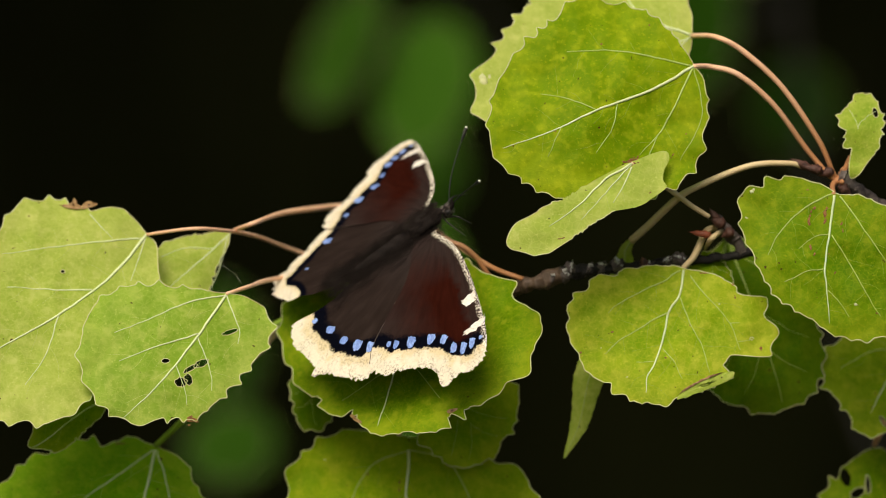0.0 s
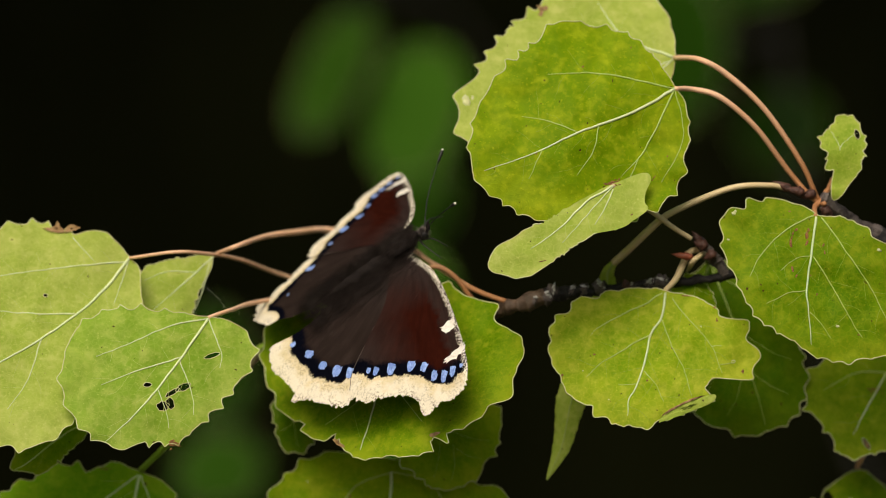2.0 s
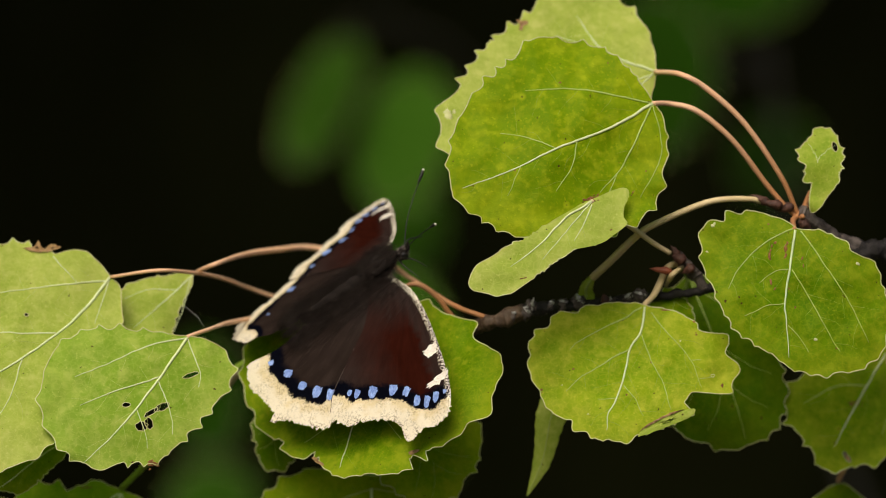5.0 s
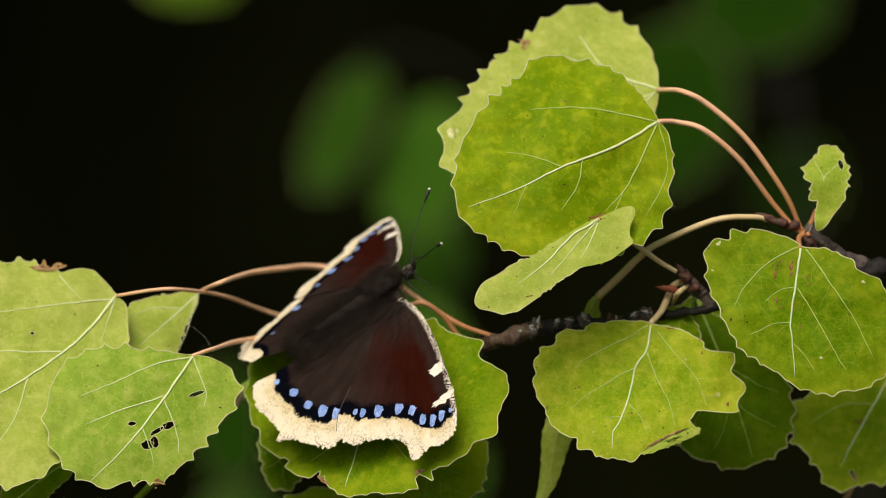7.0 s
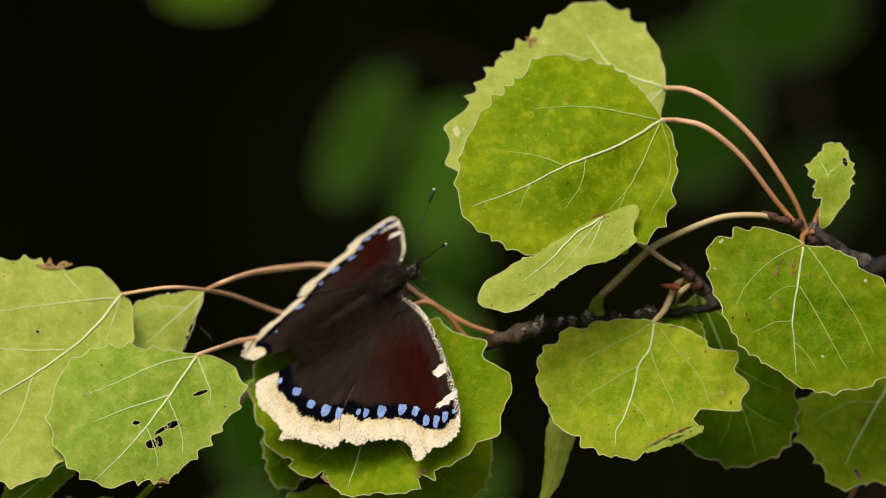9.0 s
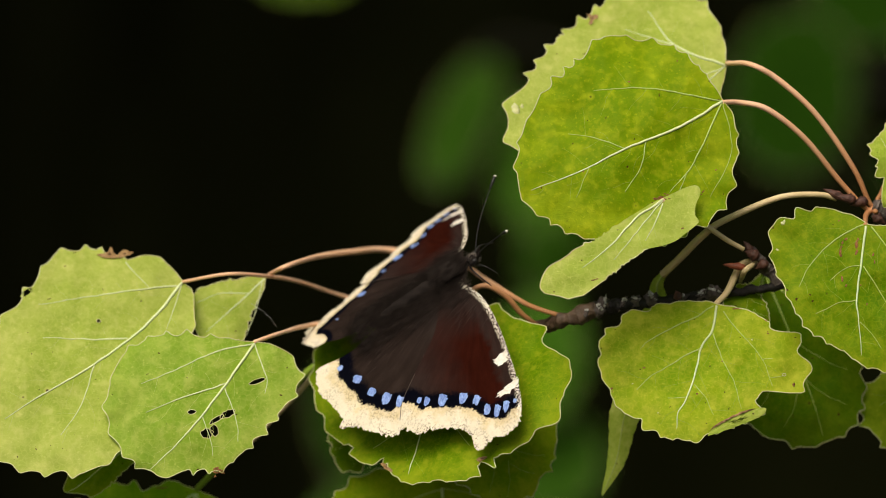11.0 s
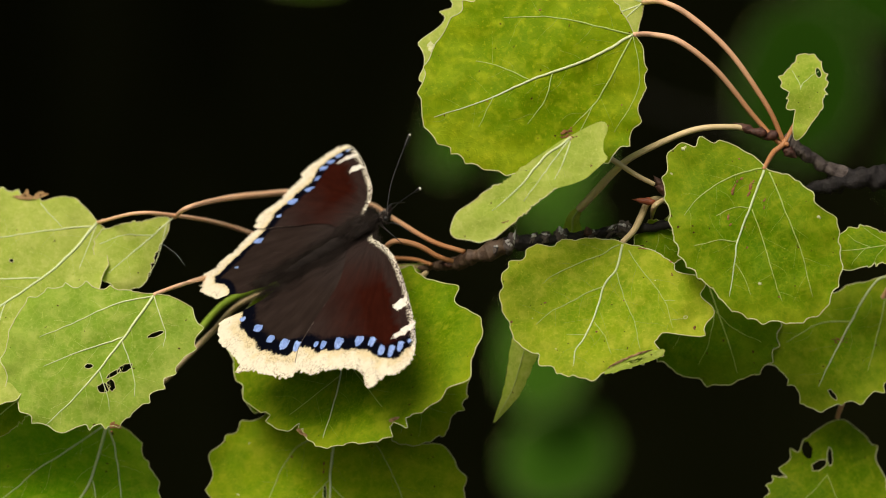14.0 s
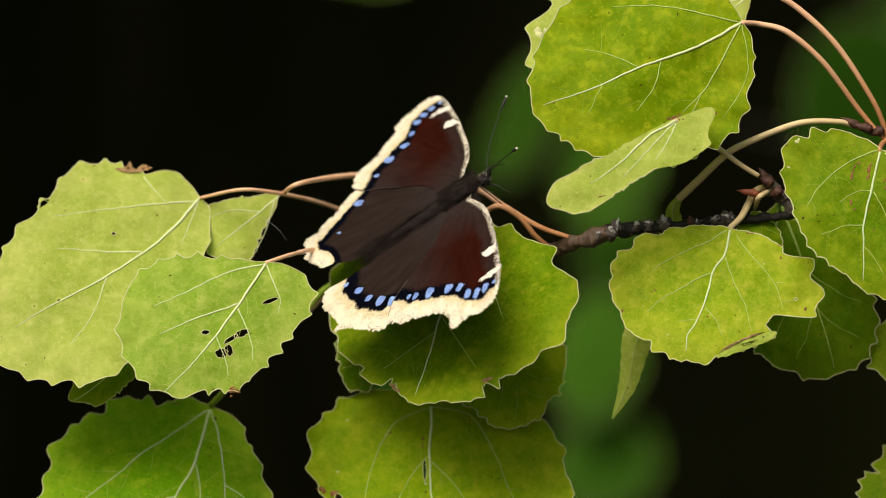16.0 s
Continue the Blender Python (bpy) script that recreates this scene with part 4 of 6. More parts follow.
leaf(branch, "small green aspen leaf close behind another", centre=(113.6, -21.7), depth=8,
    radii=(10.3, 11.4, 9.3, 6.1, 4.8, 4.3, 4.6, 5.3, 6.7, 7.8, 9.2, 10.7, 10.9, 11, 10.1, 7, 5.1, 4.3, 3.9, 3.8, 4, 4.5, 5.7, 7.8),
    stalk_joint=(124.5, -18.9), tip=(103.0, -22.4), tilt=(0.0, 0.3), stalk=[(127.6, 6, -13.9)], stalk_base=(128.2, 9.0, -6.0),
    material=LEAF_DEEP, teeth=(0.75, 14))
leaf_n = leaf(branch, "tiny young aspen leaf with one bite hole", centre=(97.2, 18.1), depth=0,
    radii=(4.5, 4.8, 5.1, 5.7, 6.6, 7.8, 8.4, 8, 7.2, 6.9, 7.1, 7.1, 6, 5.4, 5.8, 7.6, 7, 13.3, 9.8, 7.6, 6, 5.2, 4.9, 4.5),
    stalk_joint=(91.8, 4.3), tip=(97.4, 26.0), tilt=(-0.2, 0.3), stalk=[], stalk_base=(91.3, 4.0, 3.8),
    material=LEAF_MID, teeth=(0.62, 12), holes=[(99.7, 21.6, 0.7, 1.26, 0.3)])
withered(leaf_e, "dry brown curl on the leaf edge", [(-102.2, -4.0), (-99.5, -3.6), (-98.7, -2.4), (-98.3, -2.3), (-97.6, -3.7), (-96.4, -4.5), (-96.7, -5.0), (-98.7, -5.0), (-100.8, -4.6)], WITHERED, 1.2)
withered(leaf_e, "dry brown curl on the leaf edge", [(-96.4, -5.1), (-96.2, -3.8), (-95.2, -3.0), (-94, -3.2), (-92.6, -3.8), (-93.6, -4.3), (-95.2, -4.8)], WITHERED, 1.2)
withered(leaf_d, "pale edge curled over on the leaf", [(49.8, -50.1), (53.0, -49.2), (56.1, -48.1), (59.6, -46.8), (62.8, -45.4), (64.1, -43.8), (63.4, -43.3), (61.4, -43.6), (58.4, -44.2), (55.6, -45.6), (52.3, -47.2), (50.3, -48.8)], LEAF_PALE, 0.5, "curled_edge")
withered(leaf_d, "brown torn edge", [(49.9, -48.9), (52.2, -47.0), (55.4, -45.45), (58.3, -44.15), (61.4, -43.5), (58.5, -44.4), (55.7, -45.8), (52.4, -47.4)], WITHERED, 1.4)
withered(leaf_b, "brown dry nick", [(20.5, 53.6), (21.9, 53.3), (23.6, 53.3), (23.7, 52.5), (22.7, 51.9), (22.2, 50.8), (21.5, 51), (21.6, 52.5)], WITHERED, 0.3)
withered(leaf_m, "dry brown nibbled edge", [(-30.2, -56.1), (-29.2, -56.0), (-28.4, -56.9), (-27.2, -57.6), (-27.6, -58.0), (-29.0, -57.4), (-29.8, -56.6)], WITHERED, 0.3)
withered(leaf_m, "dry brown nibbled edge", [(-6.3, -54.3), (-5.3, -53.9), (-4.0, -53.7), (-3.9, -54.1), (-5.0, -54.7), (-6.1, -54.9)], WITHERED, 0.3)


def hanging_leaf(owner, label, spine, widths, stalk, stalk_base, material):
    """A leaf seen edge on: a folded blade along a spine, its two halves leaning back from the rib."""
    base = Vector(stalk_base) * MM
    line = curve_through([Vector(p) * MM for p in spine], 10)
    bm, rows = bmesh.new(), []
    for i, p in enumerate(line):
        f = i / (len(line) - 1) * (len(widths) - 1)
        k = min(int(f), len(widths) - 2)
        w = (widths[k] + (widths[k + 1] - widths[k]) * (f - k)) * MM
        w *= 1 + 0.10 * abs(math.sin(i * 1.1)) + 0.08 * noise.noise(p * 300)
        along = (line[min(i + 1, len(line) - 1)] - line[max(i - 1, 0)]).normalized()
        side = along.cross(Vector((0, 1, 0))).normalized()
        rows.append([bm.verts.new(p + side * w * s + Vector((0, 0.35 * w * abs(s), 0))) for s in (-1, -0.5, 0, 0.5, 1)])
    for a, b in zip(rows, rows[1:]):
        for s in range(4):
            bm.faces.new((a[s], a[s + 1], b[s + 1], b[s]))
    blade = part("leaf", bm, material, owner, label, at=base)
    part("midrib", tube(bmesh.new(), [p - Vector((0, 0.1 * MM, 0)) for p in line], (0.3 * MM, 0.08 * MM), 6), VEIN, blade, at=base)
    pts = [line[0]] + [Vector(p) * MM for p in stalk] + [base]
    stalk_of[blade] = part("leaf_stalk", tube(bmesh.new(), curve_through(pts, 8), (0.95 * MM, 0.95 * MM, 0.8 * MM, 0.72 * MM, 0.65 * MM), 10), STALK_GREEN, blade, at=base), line[0] - base
    return blade


leaf_v = hanging_leaf(branch, "narrow yellow-green aspen leaf seen edge on", [(39.8, 10, -11.3), (38.4, 12, -13.9), (38.2, 15, -17.5), (36.6, 16, -27.0), (32.9, 15, -38.2), (29.6, 14, -46.3), (27.4, 13, -57.1), (23.6, 12, -65.9)], (0.8, 1.5, 2.4, 3.6, 4.0, 3.6, 2.2, 0.2),
    [(44.1, 6, -7.1), (49.8, 3, -1.4), (54.9, 2, 2.1), (68.1, 1, 7.6), (78, 2, 8.4)], (82.6, 4, 7.4), LEAF_PALE)


# ---- wood of the branch ----
def wood(name, points, radii, material, label, rough=0.55):
    """A length of twig: knotted, ringed where old leaves fell, wrinkled."""
    line = curve_through([Vector(p) * MM for p in points], 30)
    fine = []
    for i in range(len(line)):
        f = i / (len(line) - 1) * (len(radii) - 1)
        k = min(int(f), len(radii) - 2)
        r = radii[k] + (radii[k + 1] - radii[k]) * (f - k)
        ring = max(0.0, noise.noise(Vector((i * 0.21, radii[0], 2)))) * 0.55 + 0.10 * noise.noise(Vector((i * 0.8, radii[0], 7)))
        fine.append(r * (1 + rough * ring) * MM)
    return part(name, tube(bmesh.new(), line, fine, 18, rough), material, branch, label)


wood("wood", [(274.7, 30, -17.1), (230.9, 26, -12.7), (179.8, 18, -7), (137.7, 10, -4.1), (120.7, 9, -4.7), (107.2, 8, -4.6), (98.1, 8, -7.2), (86.8, 8, -10), (72.7, 8, -13.2), (62.8, 8, -15.1), (51.5, 7, -16.5), (38.9, 7, -17.9), (28.3, 6, -18.8), (21.9, 6, -19.8)], (6.0, 5.2, 4.2, 3.2, 3.0, 2.5, 1.7, 1.4, 1.2, 1.1, 1.1, 1.25, 1.6, 1.9), BARK_SHADE_TINTED, "grey-brown knotted twig")
wood("twig_tip", [(22.6, 6, -19.7), (18.4, 6, -21.2), (14.2, 8, -22.4), (10.8, 14, -23.5), (5.1, 20, -24.5), (0, 24, -25)], (1.9, 1.9, 1.8, 1.6, 1.2, 0.5), BARK_YOUNG, "reddish brown young twig end", 0.5)
wood("spur", [(107.2, 8, -4.6), (100.8, 7, -1.3), (95, 5, 2.7), (90.7, 4, 5.1)], (1.9, 1.5, 1.5, 1.7), BARK, "short knotted side spur")
wood("spur", [(67.3, 8, -14.2), (65.7, 8, -11.1), (63.1, 8, -8.3), (60.8, 7, -5.5)], (1.3, 1.5, 1.7, 1.2), BARK, "short knotted side spur")
for x, y, z, a, b, turn in [(82, 3, 8, 2.6, 1.1, 205), (85, 2, 7, 2.2, 1.3, 190), (88.1, 3, 6.3, 2.0, 1.3, 160), (92.1, 3, 2.2, 1.8, 1.4, 40), (60.4, 5, -5.2, 1.8, 1.1, 235), (61.5, 4, -6.6, 1.8, 1.4, 200), (63.8, 4, -9, 1.6, 1.4, 150), (42.7, 5.4, -16.7, 1.1, 1.2, 250), (7.7, 15, -24.1, 1.6, 1.1, 190)]:
    part("bud", bud(bmesh.new(), Vector((x, y, z)) * MM, a * MM, b * MM, turn), BUD, branch, "reddish brown scaly bud")
part("bud", bud(bmesh.new(), Vector((57.3, 3, -9.4)) * MM, 2.6 * MM, 0.95 * MM, 188), BUD_RED, branch, "red pointed bud")
for i, (x, y, z) in enumerate([(19.8, 4.3, -20.9), (23, 4.3, -20.2), (24.3, 4.4, -18.8), (29, 4.8, -18.4), (32, 5, -18.1), (36, 5.4, -17.6), (43.7, 5.4, -17.6), (48.4, 5.6, -16.7), (51.5, 5.4, -16.2)]):
    part("lichen", blob(bmesh.new(), Vector((x + 0.3, y - 0.1, z + 0.9)) * MM, ((0.6 + 0.4 * (i % 3)) * MM, 0.4 * MM, (0.35 + 0.2 * (i % 2)) * MM), Matrix.Rotation(radians(i * 47), 4, "Y"), 0.9, 3), LICHEN, branch, "pale grey lichen crust")
    part("bark_ring", blob(bmesh.new(), Vector((x, y + 1.2, z)) * MM, ((0.8 + 0.5 * (i % 3)) * MM, 1.7 * MM, (1.8 + 0.25 * (i % 2)) * MM), Matrix.Rotation(radians(12 + i * 7), 4, "Y"), 0.7, 3), BARK, branch)

part("silk_thread", tube(bmesh.new(), curve_through([Vector(p) * MM for p in [(-63.6, 12, -17.7), (-61, 10, -19.3), (-58.7, 9, -21.3), (-57.2, 9, -23.5)]], 6), [0.018 * MM, 0.018 * MM], 5), WEB, branch, "fine pale silk thread")
part("trunk", tube(bmesh.new(), curve_through([Vector(p) * MM for p in ((283, 40, -1440), (276, 36, -900), (262, 30, -300), (268, 32, 300), (255, 30, 900))], 12), [24 * MM, 20 * MM, 17 * MM, 13 * MM, 8 * MM], 16, 0.15), BARK, branch, "slender grey-brown aspen trunk")



# ---- butterfly ----
def scales_material(name, inner, centre, fore):
    """Wing scales: a cream border, a black band and a dark field, by the distance from the outer margin in millimetres."""
    m, nt, bsdf = nodes_of(name)
    co = coords_of(nt)

    def field(key):
        a = nt.nodes.new("ShaderNodeAttribute")
        a.attribute_name = key
        return a.outputs["Fac"]

    def calc(op, a, b):
        n = nt.nodes.new("ShaderNodeMath")
        n.operation = op
        for slot, v in zip(n.inputs, (a, b)):
            if hasattr(v, "is_output"):
                nt.links.new(v, slot)
            else:
                slot.default_value = v
        return n.outputs[0]

    fine = noise_tex(nt, 1500, 3, 0.6, co)
    mid = noise_tex(nt, 420, 3, 0.6, co)
    margin = calc("ADD", field("margin"), calc("MULTIPLY", calc("SUBTRACT", mid, 0.5), 1.5))
    margin = calc("ADD", margin, calc("MULTIPLY", calc("SUBTRACT", fine, 0.5), 2.6))
    tenth = calc("MULTIPLY", margin, 0.05)
    dust = calc("MULTIPLY", ramp(nt, noise_tex(nt, 2100, 3, 0.65, co), [(0.51, 0), (0.56, 1)]), ramp(nt, noise_tex(nt, 330, 2, 0.5, co), [(0.44, 0.12), (0.60, 1)]))
    cream = mixed(nt, (0.61, 0.51, 0.31), (0.69, 0.62, 0.47), ramp(nt, calc("SUBTRACT", calc("ADD", mid, 0.35), calc("MULTIPLY", field("margin"), 0.10)), [(0.30, 0), (0.62, 1)]))
    cream = mixed(nt, cream, (0.05, 0.035, 0.02), calc("MULTIPLY", dust, ramp(nt, calc("MULTIPLY", field("margin"), 0.05), [(0.0, 1.0), (0.05, 0.65), (0.09, 0.30), (0.2, 0.35)])))
    pleat = calc("PINGPONG", calc("ADD", field("along"), calc("MULTIPLY", mid, 0.5)), 1.45)
    crease = calc("MULTIPLY", ramp(nt, pleat, [(0.0, 1), (0.14, 0)]), 0.07)
    cream = mixed(nt, cream, (0.35, 0.25, 0.13), crease)
    fan = add(nt, "ShaderNodeCombineXYZ")
    nt.links.new(field("fan"), fan.inputs[0])
    nt.links.new(calc("MULTIPLY", field("root"), 0.10), fan.inputs[1])
    streak = noise_tex(nt, 1.0, 4, 0.7, fan.outputs[0])
    dark = mixed(nt, centre, inner, ramp(nt, calc("MULTIPLY", field("root"), 0.03), [(0.25, 1), (0.62, 0)]))
    if fore:
        dark = mixed(nt, dark, inner, ramp(nt, calc("MULTIPLY", calc("ADD", field("costa"), calc("MULTIPLY", calc("SUBTRACT", mid, 0.5), 5.0)), 0.03), [(0.10, 0.75), (0.16, 0), (0.32, 0), (0.80, 1)]))
    dark = mixed(nt, dark, (0.0012, 0.0009, 0.0009), calc("MULTIPLY", ramp(nt, streak, [(0.33, 1), (0.58, 0)]), 0.3))
    dark = mixed(nt, dark, tuple(c * 1.8 + 0.0015 for c in centre), calc("MULTIPLY", ramp(nt, streak, [(0.54, 0), (0.75, 1)]), 0.25))
    black = mixed(nt, (0.0014, 0.0014, 0.0024), (0.003, 0.0036, 0.008), fine)
    colour = mixed(nt, black, dark, ramp(nt, tenth, [(0.46, 0), (0.53, 1)]))
    colour = mixed(nt, cream, colour, ramp(nt, tenth, [(0.285, 0), (0.31, 1)]))
    if fore:
        edge = calc("ADD", field("costa"), calc("MULTIPLY", calc("SUBTRACT", fine, 0.5), 1.6))
        bars = ramp(nt, noise_tex(nt, 2600, 2, 0.6, co), [(0.49, 0), (0.54, 1)])
        frost = calc("MULTIPLY", ramp(nt, calc("MULTIPLY", edge, 0.1), [(0.08, 1), (0.16, 0)]), bars)
        colour = mixed(nt, colour, (0.80, 0.74, 0.58), frost)
    nt.links.new(colour, bsdf.inputs["Base Color"])
    bsdf.inputs["Roughness"].default_value = 0.62
    bsdf.inputs["Specular IOR Level"].default_value = 0.0
    bumped(nt, bsdf, fine, 0.6, 0.0001)
    return m


FOREWING = scales_material("forewing_scales", (0.0275, 0.0190, 0.0165), (0.0245, 0.0050, 0.0028), True)
HINDWING = scales_material("hindwing_scales", (0.0305, 0.0230, 0.0205), (0.0225, 0.0153, 0.0126), False)
BLUE = plain_material("blue_scales", (0.05, 0.12, 0.40), (0.38, 0.55, 0.92), 1900, 0.5, 0.4, stretch=(1.6, 1.0, 0.8))
WHITE_SCALES = plain_material("white_scales", (0.88, 0.84, 0.74), (0.42, 0.36, 0.28), 2600, 0.6, 0.4)
FUR = plain_material("fur", (0.0085, 0.0066, 0.0056), (0.024, 0.0185, 0.016), 900, 0.85, 0.5, shine=0.08)
HAIR_BROWN = plain_material("brown_hair", (0.032, 0.024, 0.020), (0.085, 0.067, 0.058), 300, 0.8, 0.2, shine=0.1)
HAIR = plain_material("grey_hair", (0.10, 0.08, 0.065), (0.30, 0.26, 0.22), 900, 0.5, 0.2)
FOLD = plain_material("fold", (0.05, 0.035, 0.028), (0.14, 0.11, 0.09), 900, 0.7, 0.2)
HORN = plain_material("horn", (0.004, 0.004, 0.004), (0.014, 0.013, 0.012), 900, 0.4, 0.2)

# the body's own directions: tail, right side, back; the wings droop a little from level
TAIL, SIDE, BACK = Vector((-0.8346, 0.1803, -0.5206)), Vector((0.2043, -0.7763, -0.5964)), Vector((-0.5116, -0.6041, 0.611))
DROOP = radians(-16.8)
BUTTERFLY_AT = Vector((-8.16, -2.0, -6.34)) * MM + Vector((0, 0, Z0))


def body_place(s, l, n):
    """A point of the body: so far towards the tail, to its right and above it, in millimetres."""
    return (TAIL * s + SIDE * l + BACK * n) * MM


def wing_place(side, s, d, lift=0.0):
    """A point of the right (1) or left (-1) wing: s along the body, d out from it, lifted off the wing's upper face."""
    out = SIDE * side * math.cos(DROOP) + BACK * math.sin(DROOP)
    up = SIDE * -side * math.sin(DROOP) + BACK * math.cos(DROOP)
    wave = 0.45 * noise.noise(Vector((s * 0.16, d * 0.16, side))) + 0.10 * math.sin(math.atan2(d - 2, s - 3) * 30) * min(1, d / 12)
    return (TAIL * s + out * d + up * (wave + 0.004 * d * (18 - d) * 0.4 + lift)) * MM


def wing(name, owner, side, outline, margin, costa, hub, material, spots, bars, label, lift=0.0, wide=1.0, tips=()):
    """A wing by its outline; margin and costa are the stretches of it that carry the pale border and the frosted front edge."""
    steps = 18
    line = curve_through([Vector((s, 0, d)) for s, d in outline + outline[:1]], steps)[:-1]
    shaped = []
    for i, p in enumerate(line):
        k = 0.40 if margin[0] * steps <= i <= margin[1] * steps else 0.03
        q = p + Vector((0, 9 * side, 0))
        way = Vector((p.x - hub[0], 0, p.z - hub[1])).normalized()
        shaped.append(p + way * k * (2.0 * noise.noise(q * 1.1) + 1.2 * noise.noise(q * 3.7)))
    n, rings = len(shaped), 30
    arc = [float(v) for v in np.cumsum([(shaped[i] - shaped[i - 1]).length if i else 0.0 for i in range(n)])]
    flat = [hub] + [(hub[0] + (p.x - hub[0]) * k / rings, hub[1] + (p.z - hub[1]) * k / rings) for k in range(1, rings + 1) for p in shaped]
    bm = bmesh.new()
    made = [bm.verts.new(wing_place(side, s, d, lift)) for s, d in flat]
    grid = [made[1 + k * n:1 + (k + 1) * n] for k in range(rings)]
    for i in range(n):
        j = (i + 1) % n
        bm.faces.new((made[0], grid[0][i], grid[0][j]))
        for a, b in zip(grid, grid[1:]):
            bm.faces.new((a[i], b[i], b[j], a[j]))
    flat = np.array(flat)
    rim = lambda span: np.array([(shaped[i % n].x, shaped[i % n].z) for i in range(span[0] * steps, span[1] * steps + 1, 2)])
    far = lambda to: np.sqrt(((flat[:, None] - to[None]) ** 2).sum(2)).min(1)
    border = far(rim(margin)) * wide
    for at, room, size in tips:
        border = border + room * np.clip(1 - far(np.array([at])) / size, 0, 1)
    fields = {"fan": np.arctan2(flat[:, 1] - 2, flat[:, 0] + 1) * 16, "along": np.array([arc[n // 2]] + arc * rings), "margin": border,
              "costa": far(rim(costa)) if costa else flat[:, 0] * 0 + 9, "root": np.hypot(flat[:, 0] - 4, flat[:, 1])}
    ob = part(name, bm, material, owner, label)
    for key, values in fields.items():
        ob.data.attributes.new(key, "FLOAT", "POINT").data.foreach_set("value", values.astype(np.float32))
    for white, marks in ((False, spots), (True, bars)):
        for s, d, a, b, turn in marks:
            bm, ring = bmesh.new(), []
            for i in range(30):
                t = 2 * math.pi * i / 30
                c, w = math.cos(t), math.sin(t)
                r = 0.95 + 0.22 * noise.noise(Vector((c * 2.6, w * 2.6, s + side))) + 0.26 * noise.noise(Vector((c * 8, w * 8, d)))
                if white:
                    r += 0.5 * noise.noise(Vector((c * 5, w * 5, s)))
                u = a * r * math.copysign(abs(c) ** 0.7, c) * (1 - 0.25 * w)
                v = b * r * math.copysign(abs(w) ** 0.7, w)
                ring.append((s + u * math.cos(turn) - v * math.sin(turn), d + u * math.sin(turn) + v * math.cos(turn)))
            rows = [[bm.verts.new(wing_place(side, s + (p - s) * k, d + (q - d) * k, lift + 0.06)) for p, q in ring] for k in (1.0, 0.66, 0.33)]
            centre = bm.verts.new(wing_place(side, s, d, lift + 0.06))
            for i in range(30):
                j = (i + 1) % 30
                bm.faces.new((centre, rows[2][i], rows[2][j]))
                for p, q in zip(rows, rows[1:]):
                    bm.faces.new((p[i], p[j], q[j], q[i]))
            part("white_bar" if white else "blue_spot", bm, WHITE_SCALES if white else BLUE, ob)
    return ob


butterfly = tagged(new("butterfly"), "dark maroon butterfly with cream wing borders and blue spots", "butterfly")
butterfly.location = BUTTERFLY_AT

FORE = [(3.5, 4.6), (1.7, 8.4), (0.4, 11.9), (-0.2, 16.8), (-0.1, 23.5), (0.4, 29.4), (1.4, 36.1), (2.5, 41.6), (4.4, 45.3), (6.9, 47.2), (10.0, 47.4), (13.6, 46.6), (16.6, 47.4), (17.9, 47.4), (18.2, 45.2),
        (17.6, 43.2), (18.9, 40.8), (21.9, 38.0), (26.0, 35.8), (29.1, 35.2), (30.9, 33.8), (31.9, 31.8), (32.7, 29.6), (31.5, 26.9), (29.9, 25.0), (26.3, 21.9), (21.0, 17.4), (14.1, 11.5), (8.6, 1.5), (2.6, 1.2)]
FORE_SPOTS = [(4.1, 41.2, 0.5, 0.6, -0.8), (6.7, 41.1, 0.8, 1.5, -0.7), (9.3, 40.8, 0.85, 1.7, -0.7), (11.4, 39.1, 0.85, 1.5, -0.7), (12.8, 35.5, 0.95, 1.25, -0.8), (15.7, 32.8, 1.2, 1.45, -0.8),
              (20.5, 30.4, 1.2, 1.55, -0.8), (24.3, 28.4, 0.8, 1.15, -0.8), (25.9, 27.0, 0.65, 0.85, -0.6)]
FORE_LEFT_SPOTS = FORE_SPOTS[:4] + [(13.6, 35.9, 0.8, 1.1, -0.8), (16.4, 32.8, 1.0, 1.4, -0.8), (21.3, 30.9, 1.1, 1.7, -0.8), (25.6, 27.8, 0.6, 0.9, -0.8)]
FORE_BARS = [(2.9, 29.3, 1.9, 1.45, 0.1), (4.2, 37.2, 3.1, 1.05, 0.2)]
FORE_LEFT = FORE[:11] + [(13.6, 45.6), (16.2, 44.6), (17.7, 43.6), (17.9, 42.0), (19.4, 39.6)] + FORE[16:]
HIND_RIGHT = [(8.0, 9.0), (13.5, 14.0), (20.0, 21.5), (25.5, 27.0), (30.0, 30.5), (33.2, 31.2), (36.8, 30.8), (39.0, 28.5), (41.0, 26.3), (43.8, 23.4), (47.3, 21.8), (45.8, 19.7), (46.2, 17.0), (47.4, 13.3), (48.5, 10.2), (47.7, 5.9), (46.6, 3.4), (43.4, 3.5),
              (40.2, 4.1), (34.3, 4.0), (28.7, 2.4), (20.5, 1.2), (12.5, 1.2)]
HIND_LEFT = [(8.0, 9.0), (13.5, 14.0), (20.0, 21.0), (26.0, 26.0), (31.6, 28.0), (35.9, 26.2), (39.4, 23.6), (42.4, 22.2), (45.0, 21.0), (47.7, 21.4), (49.2, 20.4), (49.3, 17.5), (50.0, 14.2), (49.0, 11.2), (47.6, 8.8), (46.2, 6.0), (43.0, 4.6),
             (38.5, 2.0), (31.0, -0.6), (24.0, -0.6), (14.0, 0.6)]
